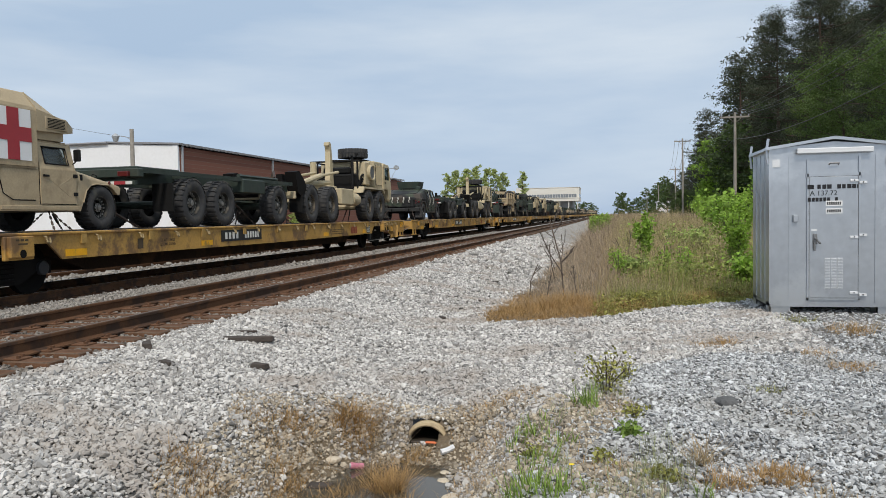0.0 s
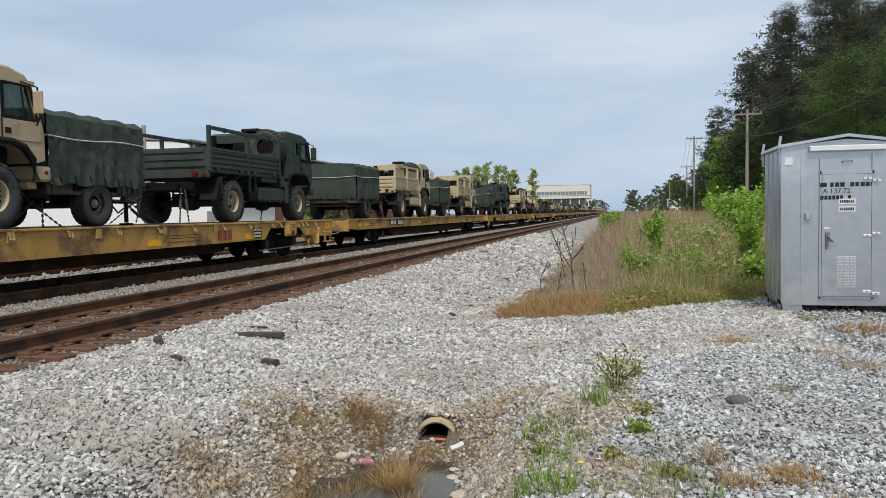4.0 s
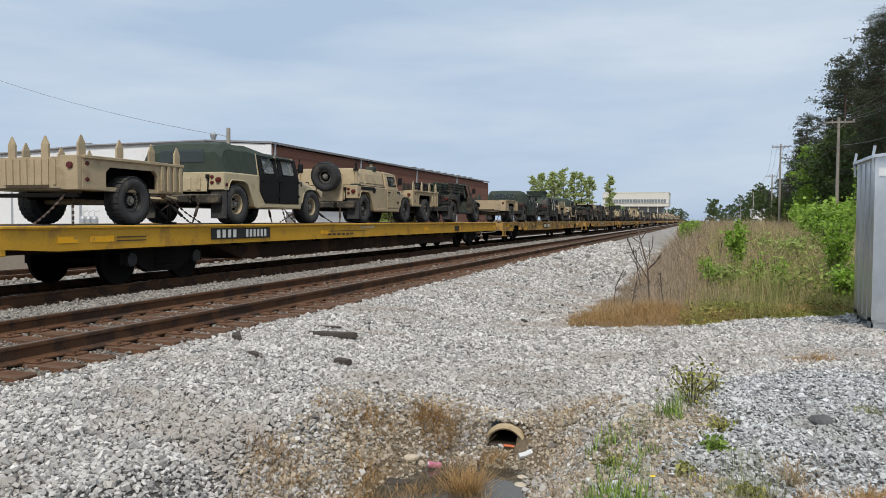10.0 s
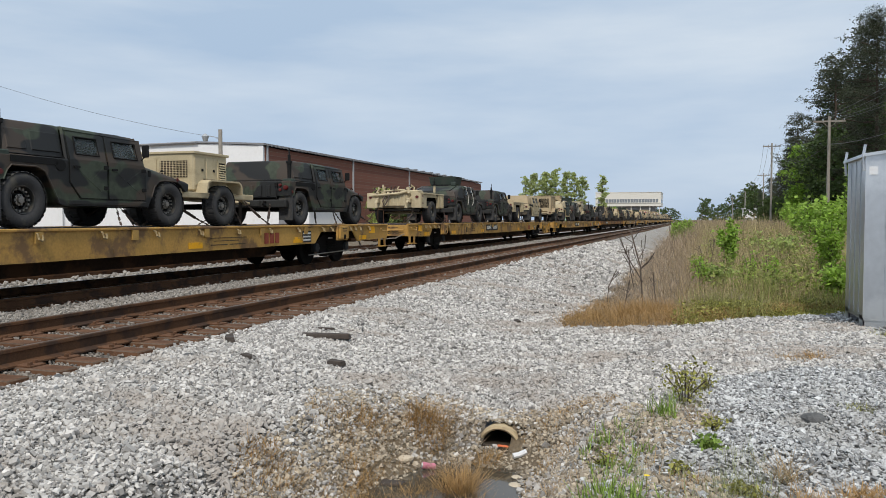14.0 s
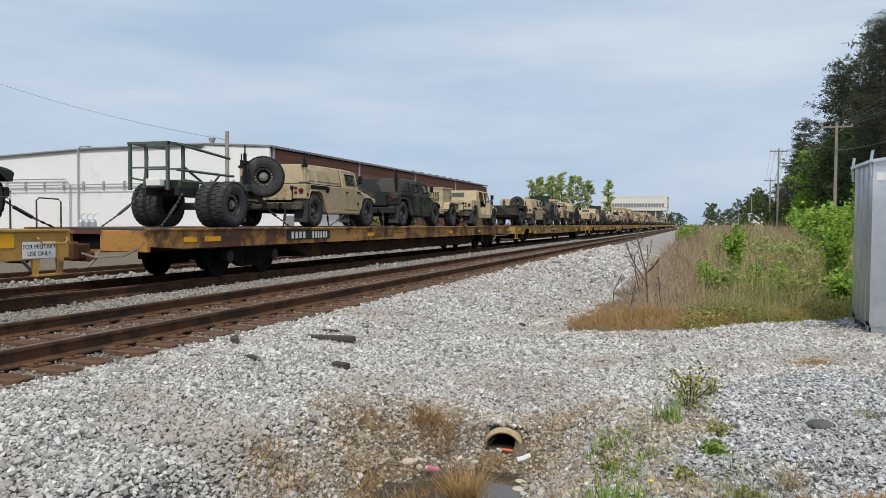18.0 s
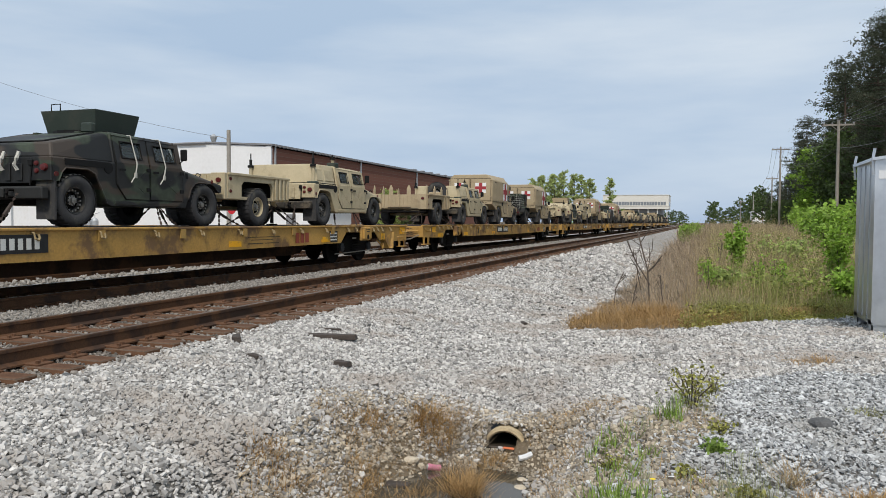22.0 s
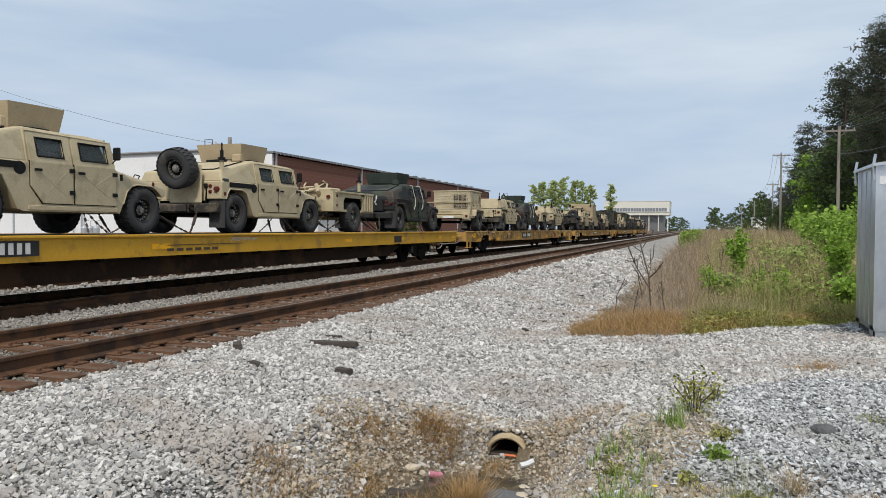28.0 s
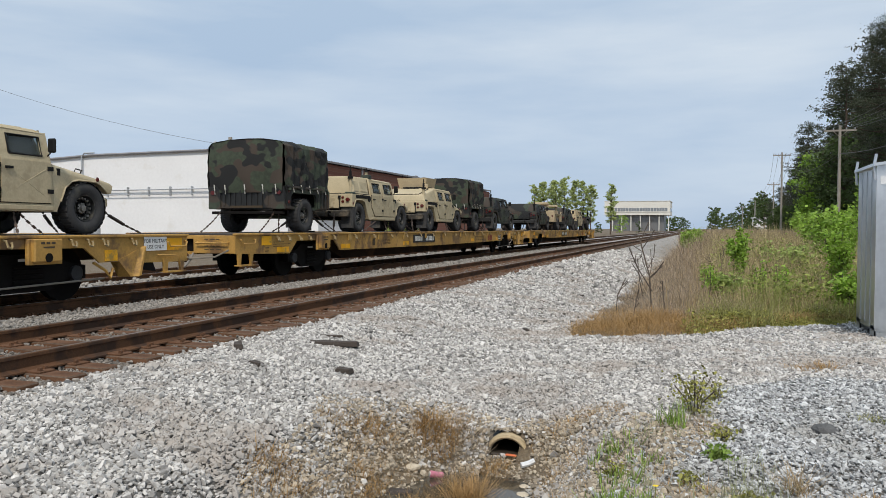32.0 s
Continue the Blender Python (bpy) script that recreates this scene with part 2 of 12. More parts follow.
WHITE = mat("white_paint", (0.75, 0.75, 0.74), 0.6, var=0.06, scale=1)
RED = mat("red_paint", (0.32, 0.028, 0.035), 0.6, var=0.12)
GLASS = clear_sheet("dark_window_glass", (0.09, 0.105, 0.11), 0.60)
CAB_GLASS = clear_sheet("cab_window_glass", (0.045, 0.065, 0.065), 0.62)
CLEAR = clear_sheet("clear_vinyl", (0.5, 0.52, 0.52), 0.72)
RUST = mat("rusty_steel", (0.108, 0.054, 0.028), 0.8, var=0.35, scale=2, stain=(0.055, 0.033, 0.023), stain_amount=0.34, gloss=0.2)
PLATE_RUST = mat("rusty_tie_plate", (0.135, 0.070, 0.040), 0.85, var=0.4, scale=5, fine=50, stain=(0.09, 0.045, 0.025), stain_amount=0.3, gloss=0.2)
RAILHEAD = mat("worn_rail_head", (0.16, 0.12, 0.095), 0.42, 0.5, var=0.2)
TIE = mat("weathered_tie_wood", (0.105, 0.074, 0.054), 0.95, var=0.45, scale=3, fine=30, stain=(0.15, 0.085, 0.05), stain_amount=0.22, stain_scale=1.6, island=0.35, gloss=0.2)
GALV = mat("galvanised_sheet", (0.54, 0.56, 0.585), 0.30, 0.8, var=0.10, scale=1.1, fine=9, bump=0.06, stain=(0.66, 0.68, 0.70), stain_amount=0.22, stain_scale=0.8)
CHAIN = mat("rusty_chain_steel", (0.07, 0.05, 0.04), 0.6, 0.5, var=0.3)
POLE_WOOD = mat("grey_pole_wood", (0.30, 0.275, 0.24), 0.85, var=0.2, scale=4)
BARK = mat("pine_bark", (0.085, 0.06, 0.045), 0.9, var=0.35, scale=8)


# ---- the land ----
RT = 0.42            # top of rail
TRACKS = (-6.685, -10.45, -15.2)


def smooth(a, b, x):
    t = np.clip((x - a) / (b - a), 0, 1)
    return t * t * (3 - 2 * t)


def land(x, y):
    """Height of the ground."""
    x, y = np.asarray(x, float), np.asarray(y, float)
    z = 0.19 * smooth(-3.2, -5.0, x) + 0.014 * smooth(-5.45, -5.8, x) + 0.087 * smooth(-7.9, -8.15, x) * smooth(-9.25, -9.0, x) - 0.10 * smooth(-13, -17, x) - 0.25 * smooth(-17.5, -20, x)
    z = z - 0.10 * smooth(-3.4, -2.6, x) * smooth(-0.4, -1.4, x)
    # the ditch: a gravelly hollow that opens from the pipe's mouth
    bed = -1.70 - 0.10 * np.clip(6.8 - y, 0, 2)
    wide = 0.16 + 0.26 * np.clip(6.8 - y, 0, 1.4)
    off = np.abs(x - bed)
    side = 1 - smooth(wide, wide + 0.95, off)
    e = np.maximum(0, np.abs(x + 1.67) - 0.17)
    front = 1 - 0.50 * smooth(6.74 - 1.3 * e, 6.86 + 0.3 * e, y) - 0.50 * smooth(6.9, 8.4, y)
    z = z - (0.49 - 0.11 * smooth(6.25, 6.7, y)) * side * front
    z = z - 0.15 * smooth(13, 18, y) * smooth(-3.4, -2.4, x)
    return z


GRAVEL = mat("grey_crushed_stone", (0.36, 0.355, 0.35), 0.85, var=0.3, scale=9, fine=45, bump=0.6)


def ground_material():
    m = bpy.data.materials.new("gravel_ground")
    m.use_nodes = True
    n, l = m.node_tree.nodes, m.node_tree.links
    bsdf = n["Principled BSDF"]
    bsdf.inputs["Roughness"].default_value = 0.9
    co = n.new("ShaderNodeTexCoord")
    v = n.new("ShaderNodeTexVoronoi")
    v.inputs["Scale"].default_value = 24
    l.new(co.outputs["Object"], v.inputs["Vector"])
    big = n.new("ShaderNodeTexNoise")
    big.inputs["Scale"].default_value, big.inputs["Detail"].default_value = 0.5, 5
    l.new(co.outputs["Object"], big.inputs["Vector"])
    sep = n.new("ShaderNodeSeparateColor")
    l.new(v.outputs["Color"], sep.inputs["Color"])
    ramp = n.new("ShaderNodeValToRGB")
    ramp.color_ramp.elements[0].color, ramp.color_ramp.elements[1].color = (0.16, 0.155, 0.145, 1), (0.50, 0.485, 0.46, 1)
    l.new(sep.outputs[0], ramp.inputs["Fac"])
    mul = n.new("ShaderNodeMix")
    mul.data_type, mul.blend_type = "RGBA", "MULTIPLY"
    mul.inputs["Factor"].default_value = 1.0
    r2 = n.new("ShaderNodeValToRGB")
    r2.color_ramp.elements[0].position, r2.color_ramp.elements[1].position = 0.3, 0.7
    r2.color_ramp.elements[0].color, r2.color_ramp.elements[1].color = (0.78, 0.74, 0.68, 1), (1.05, 1.05, 1.06, 1)
    l.new(big.outputs["Fac"], r2.inputs["Fac"])
    # darkens the ground to stand for shade in the gaps between loose stones
    gap_shade = n.new("ShaderNodeAttribute")
    gap_shade.attribute_name = "gap_shade"
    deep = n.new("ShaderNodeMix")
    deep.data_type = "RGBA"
    l.new(gap_shade.outputs["Fac"], deep.inputs["Factor"])
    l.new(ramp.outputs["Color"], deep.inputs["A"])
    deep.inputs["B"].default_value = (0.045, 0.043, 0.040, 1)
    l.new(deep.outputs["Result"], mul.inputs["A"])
    l.new(r2.outputs["Color"], mul.inputs["B"])
    # a weedy brown soil where an attribute says so
    at = n.new("ShaderNodeAttribute")
    at.attribute_name = "soil"
    nz = n.new("ShaderNodeTexNoise")
    nz.inputs["Scale"].default_value, nz.inputs["Detail"].default_value = 3.0, 6
    l.new(co.outputs["Object"], nz.inputs["Vector"])
    th = n.new("ShaderNodeMath")
    th.operation = "MULTIPLY_ADD"
    l.new(nz.outputs["Fac"], th.inputs[0])
    th.inputs[1].default_value = 1.2
    off = n.new("ShaderNodeMath")
    off.operation = "MULTIPLY_ADD"
    l.new(at.outputs["Fac"], off.inputs[0])
    off.inputs[1].default_value, off.inputs[2].default_value = 1.6, -1.15
    l.new(off.outputs[0], th.inputs[2])
    cl = n.new("ShaderNodeClamp")
    l.new(th.outputs[0], cl.inputs["Value"])
    soil = n.new("ShaderNodeMix")
    soil.data_type = "RGBA"
    l.new(cl.outputs[0], soil.inputs["Factor"])
    l.new(mul.outputs["Result"], soil.inputs["A"])
    r3 = n.new("ShaderNodeValToRGB")
    r3.color_ramp.elements[0].color, r3.color_ramp.elements[1].color = (0.075, 0.055, 0.035, 1), (0.21, 0.16, 0.10, 1)
    n4 = n.new("ShaderNodeTexNoise")
    n4.inputs["Scale"].default_value, n4.inputs["Detail"].default_value = 12, 6
    l.new(co.outputs["Object"], n4.inputs["Vector"])
    l.new(n4.outputs["Fac"], r3.inputs["Fac"])
    l.new(r3.outputs["Color"], soil.inputs["B"])
    l.new(soil.outputs["Result"], bsdf.inputs["Base Color"])
    bp = n.new("ShaderNodeBump")
    bp.inputs["Strength"].default_value, bp.inputs["Distance"].default_value = 0.7, 0.03
    inv = n.new("ShaderNodeMath")
    inv.operation = "SUBTRACT"
    inv.inputs[0].default_value = 1
    l.new(v.outputs["Distance"], inv.inputs[1])
    l.new(inv.outputs[0], bp.inputs["Height"])
    l.new(bp.outputs["Normal"], bsdf.inputs["Normal"])
    return m


def soil_amount(x, y):
    """1 where earth and dead grass show, 0 where the stone is clean."""
    wob = 0.25 * np.sin(y * 1.7 + x) + 0.12 * np.sin(4.1 * x - 2.3 * y)
    ditch = np.exp(-((x + 1.85 + wob) / 1.05) ** 2) * smooth(7.4, 6.3, y + wob)
    ditch = np.maximum(ditch, 0.75 * np.exp(-((x + 0.55 - 0.35 * (y - 5.4)) / 0.38) ** 2) * smooth(7.0, 6.3, y))
    ditch = np.maximum(ditch, 0.6 * np.exp(-((x - 0.05) / 0.45) ** 2 - ((y - 4.6) / 0.4) ** 2))
    field = smooth(11.8, 12.1, y - 1.2 * np.maximum(x + 0.05, 0) + 0.5 * wob) * smooth(-2.15, -1.85, x + 0.5 * wob)
    far = smooth(-17.5, -19, x)
    return np.clip(np.maximum(np.maximum(ditch * 1.1, field), far), 0, 1)


def spread(a, b, near, far_step):
    """Grid lines that lie close together near the camera and grow apart with distance."""
    vals = [0.0]
    step = near
    while vals[-1] < b:
        step = min(step * 1.06, far_step) if vals[-1] > 9 else near
        vals.append(vals[-1] + step)
    neg = [0.0]
    step = near
    while neg[-1] > a:
        step = min(step * 1.10, far_step) if neg[-1] < -5.5 else near
        neg.append(neg[-1] - step)
    return np.array(neg[::-1][:-1] + vals)


def bumps(x, y):
    return (noise.noise((x * 1.3, y * 1.3, 0)) * 0.035 + noise.noise((x * 4, y * 4, 5)) * 0.014) if abs(x) < 12 and -3 < y < 16 else 0.0


def build_ground():
    xs, ys = spread(-1500, 1500, 0.13, 200), spread(-300, 3500, 0.13, 200)
    gx, gy = np.meshgrid(xs, ys)
    gz = land(gx, gy)
    bumpy = np.array([bumps(x, y) for x, y in zip(gx.ravel(), gy.ravel())]).reshape(gx.shape)
    gz = gz + bumpy * smooth(-4.9, -4.2, gx)
    nx, ny = len(xs), len(ys)
    idx = np.arange(nx * ny).reshape(ny, nx)
    quads = np.stack([idx[:-1, :-1], idx[:-1, 1:], idx[1:, 1:], idx[1:, :-1]], -1).reshape(-1, 4)
    me = bpy.data.meshes.new("ground")
    cx, cy = (gx[:-1, :-1] + gx[1:, 1:]) / 2, (gy[:-1, :-1] + gy[1:, 1:]) / 2
    mouth = (np.abs(cx + 1.67) < 0.17) & (cy > 6.68) & (cy < 6.90)
    quads = quads[~mouth.ravel()]
    me.from_pydata(np.stack([gx, gy, gz], -1).reshape(-1, 3).tolist(), [], quads.tolist())
    at = me.attributes.new("soil", "FLOAT", "POINT")
    at.data.foreach_set("value", soil_amount(gx, gy).ravel().astype(np.float32))
    # how strongly the ground is darkened for the shade between stones
    at = me.attributes.new("gap_shade", "FLOAT", "POINT")
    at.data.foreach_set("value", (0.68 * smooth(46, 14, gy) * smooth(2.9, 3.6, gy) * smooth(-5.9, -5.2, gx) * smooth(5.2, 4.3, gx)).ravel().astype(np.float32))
    me.shade_smooth()
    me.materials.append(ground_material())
    tagged(new("ground", me), "grey crushed-stone ground with earth and dead grass", "ground", kind="structure")


build_ground()


def rail_profile(x, z):
    """The outline of a rail, its head's top at z."""
    return [(x - 0.075, z - 0.17), (x + 0.075, z - 0.17), (x + 0.075, z - 0.155), (x + 0.012, z - 0.13), (x + 0.010, z - 0.045),
            (x + 0.036, z - 0.035), (x + 0.036, z - 0.006), (x + 0.028, z), (x - 0.028, z), (x - 0.036, z - 0.006), (x - 0.036, z - 0.035), (x - 0.010, z - 0.045), (x - 0.012, z - 0.13), (x - 0.075, z - 0.155)]


for c, name in zip(TRACKS, ("near", "middle", "far")):
    zt = RT - (0.12 if name == "far" else 0)
    track = thing("railway_track", "rusty steel railway track on weathered wooden ties", "track", "railway tracks", kind="structure")
    for dx in (-0.755, 0.755):
        s = S()
        ends = [[(px, yy, pz) for px, pz in rail_profile(c + dx, zt)] for yy in (-60, 900)]
        s.solid(*ends)
        part("rail", s, RUST, track)
        s = S().box(c + dx - 0.024, c + dx + 0.024, -60, 900, zt, zt + 0.0015)
        part("rail_head", s, RAILHEAD, track, "worn bright running surface")
    rng = random.Random(5 + int(-c))
    s = S().box(-1.3, 1.3, -0.115, 0.115, -0.16, 0, 0.012)
    wood = len(s.bm.faces)
    for dx in (-0.755, 0.755):
        s.box(dx - 0.19, dx + 0.19, -0.09, 0.09, 0.0, 0.018, 0.004)
        for px, py in ((-0.10, -0.055), (0.10, 0.055), (-0.15, 0.05), (0.15, -0.05)):
            s.box(dx + px - 0.016, dx + px + 0.016, py - 0.016, py + 0.016, 0.018, 0.045)
    tie = s.mesh("tie", TIE)
    tie.materials.append(PLATE_RUST)
    for f in tie.polygons[wood:]:
        f.material_index = 1
    y = -4.0
    count = 0
    rest = S()
    while y < 380:
        y += 0.5 + rng.uniform(-0.035, 0.035)
        sh, rz, dz = rng.uniform(-0.07, 0.09), rng.uniform(-1.5, 1.5), rng.uniform(-0.012, 0.01)
        if y < {"near": 42, "middle": 30, "far": 0}[name]:
            part("tie", tie, None, track, at=pose(c + sh, y, zt - 0.17 + dz, 0, 0, rz))
        else:
            rest.box(c + sh - 1.3, c + sh + 1.3, y - 0.115, y + 0.115, zt - 0.3, zt - 0.17 + dz)
    o = part("far_ties", rest, TIE, track)
    o["kind"] = "stuff"


# ---- foliage helpers ----
def leaf_mat(name, color, vary=0.35, through_light=0.35):
    """Leaves: each piece a shade of its own, some light let through."""
    m = bpy.data.materials.new(name)
    m.use_nodes = True
    n, l = m.node_tree.nodes, m.node_tree.links
    bsdf = n["Principled BSDF"]
    out = n["Material Output"]
    geo = n.new("ShaderNodeNewGeometry")
    ramp = n.new("ShaderNodeValToRGB")
    ramp.color_ramp.elements[0].color = (*[c * (1 - vary) for c in color], 1)
    ramp.color_ramp.elements[1].color = (*[min(1, c * (1 + vary)) for c in color], 1)
    l.new(geo.outputs["Random Per Island"], ramp.inputs["Fac"])
    l.new(ramp.outputs["Color"], bsdf.inputs["Base Color"])
    bsdf.inputs["Roughness"].default_value = 0.65
    tr = n.new("ShaderNodeBsdfTranslucent")
    l.new(ramp.outputs["Color"], tr.inputs["Color"])
    mix = n.new("ShaderNodeMixShader")
    mix.inputs["Fac"].default_value = through_light
    l.new(bsdf.outputs["BSDF"], mix.inputs[1])
    l.new(tr.outputs["BSDF"], mix.inputs[2])
    l.new(mix.outputs["Shader"], out.inputs["Surface"])
    return m


PINE = leaf_mat("pine_needles", (0.060, 0.072, 0.040), 0.35, 0.2)
LEAF_DARK = leaf_mat("dark_leaves", (0.078, 0.120, 0.034), 0.30, 0.35)
LEAF_MID = leaf_mat("mid_green_leaves", (0.115, 0.175, 0.045), 0.30, 0.4)
LEAF = leaf_mat("fresh_leaves", (0.28, 0.43, 0.065), 0.45, 0.45)
LEAF_PALE = leaf_mat("spring_leaves", (0.33, 0.40, 0.12), 0.4, 0.4)
STRAW = leaf_mat("dry_grass", (0.40, 0.30, 0.17), 0.55, 0.3)
STRAW_RED = leaf_mat("rust_brown_grass", (0.40, 0.25, 0.10), 0.4, 0.3)
GRASS = leaf_mat("green_grass", (0.34, 0.34, 0.12), 0.45, 0.45)
TWIG = mat("grey_twigs", (0.10, 0.078, 0.062), 0.9, var=0.3)


def quads_mesh(name, v, material):
    """v: (n, 4, 3) corners."""
    n = len(v)
    me = bpy.data.meshes.new(name)
    me.from_pydata(v.reshape(-1, 3).tolist(), [], np.arange(4 * n).reshape(n, 4).tolist())
    me.materials.append(material)
    return me


def leaf_cards(points, size, rng, long=1.6, droop=0.0):
    """Small turned leaves at the given points."""
    n = len(points)
    a = rng.normal(size=(n, 3))
    a[:, 2] = a[:, 2] * 0.6 - droop
    a /= np.linalg.norm(a, axis=1, keepdims=True)
    b = rng.normal(size=(n, 3))
    b -= a * (a * b).sum(1, keepdims=True)
    b /= np.linalg.norm(b, axis=1, keepdims=True)
    s = size * rng.uniform(0.6, 1.35, (n, 1))
    a, b = a * s * long, b * s
    return np.stack([points - a * 0.5, points + b * 0.5 - a * 0.05, points + a * 0.5, points - b * 0.5 - a * 0.05], 1)


def blades(x, y, z, h, w, rng, bend=0.35):
    """Grass blades: a leaning strip each."""
    n = len(x)
    t = rng.uniform(0, 2 * np.pi, n)
    d = np.stack([np.cos(t), np.sin(t), np.zeros(n)], 1)
    side = np.stack([-np.sin(t), np.cos(t), np.zeros(n)], 1) * w[:, None]
    p = np.stack([x, y, z], 1)
    top = p + d * (h * bend * rng.uniform(0.1, 1, n))[:, None] + np.stack([np.zeros(n), np.zeros(n), h], 1)
    return np.stack([p - side * 0.5, p + side * 0.5, top + side * 0.12, top - side * 0.12], 1)


def tree_meshes(seed, kind, height, spread):
    """Trunk and crown of one tree."""
    rng = np.random.default_rng(seed)
    s = S()
    lean = rng.normal(size=2) * 0.015 * height
    rb = 0.011 * height + 0.05
    trunk = [(lean[0] * t * t, lean[1] * t * t, height * t) for t in (0, 0.15, 0.35, 0.6, 0.82, 0.97)]
    for k, (a, b) in enumerate(zip(trunk, trunk[1:])):
        ra, rb2 = rb * (1 - k * 0.19), rb * (1 - (k + 1) * 0.19)
        s.solid([(a[0] + ra * math.cos(q), a[1] + ra * math.sin(q), a[2]) for q in np.linspace(0, 2 * math.pi, 8)[:-1]], [(b[0] + rb2 * math.cos(q), b[1] + rb2 * math.sin(q), b[2]) for q in np.linspace(0, 2 * math.pi, 8)[:-1]])
    pts = []
    first = {"pine": 0.36, "near_pine": 0.34, "near_broad": 0.10, "broad": 0.10, "poplar": 0.2, "far": 0.02}[kind]
    nl = {"pine": 40, "near_pine": 58, "near_broad": 60, "broad": 44, "poplar": 34, "far": 18}[kind]
    for k in range(nl):
        f = first + (0.97 - first) * (k + rng.uniform(0, 1)) / nl
        z = height * f
        ang = rng.uniform(0, 2 * math.pi)
        q = (f - first) / (1 - first)
        if kind in ("pine", "near_pine"):
            r = spread * (0.55 + 0.6 * math.sin(math.pi * (0.25 + 0.75 * q))) * rng.uniform(0.5, 1.1) * (1 - 0.55 * q)
        elif kind == "poplar":
            r = spread * math.sin(math.pi * min(1, 0.18 + 0.82 * q)) ** 0.6 * rng.uniform(0.5, 1.05)
        else:
            r = spread * math.sin(math.pi * min(1, 0.22 + 0.74 * q)) ** 0.5 * rng.uniform(0.55, 1.12)
        rise = {"pine": 0.12, "near_pine": 0.12, "near_broad": 0.35, "broad": 0.35, "poplar": 0.9, "far": 0.3}[kind] * r
        bx, by = lean[0] * f * f, lean[1] * f * f
        end = np.array([bx + r * math.cos(ang), by + r * math.sin(ang), z + rise])
        s.tube([(bx, by, z), tuple((np.array([bx, by, z]) + end) / 2 + [0, 0, -0.03 * r]), tuple(end)], 0.0018 * height + 0.006, 4)
        clumps = int({"pine": 6, "near_pine": 9, "near_broad": 9, "broad": 6, "poplar": 6, "far": 4}[kind])
        for c in range(clumps):
            w = rng.uniform(0.45, 1.08)
            cen = np.array([bx, by, z]) * (1 - w) + end * w + rng.normal(size=3) * 0.16 * spread * np.array([1, 1, 0.6])
            m = int({"pine": 34, "near_pine": 88, "near_broad": 60, "broad": 26, "poplar": 20, "far": 12}[kind])
            pts.append(cen + rng.normal(size=(m, 3)) * np.array([0.105, 0.105, 0.055]) * spread * (0.95 if kind == "pine" else 0.85 if kind.startswith("near") else 1.0))
    return s.mesh("trunk", BARK), np.concatenate(pts), rng


TREES = {}


def tree(name, label, kind, seed, height, spread, leaf, size, x, y, z=0.0, turn=0.0, scale=1.0, group="trees"):
    key = (kind, seed, height, leaf.name)
    if key not in TREES:
        trunk, pts, rng = tree_meshes(seed, kind, height, spread)
        crown = quads_mesh("crown", leaf_cards(pts, size, rng, 3.2 if kind in ("pine", "near_pine") else 1.4, 0.2), leaf)
        TREES[key] = (trunk, crown)
    trunk, crown = TREES[key]
    t = thing(name, label, "tree", group, at=pose(x, y, z - 0.05, 0, 0, turn))
    t.scale = (scale, scale, scale)
    part("trunk", trunk, None, t)
    part("crown", crown, None, t)
    return t


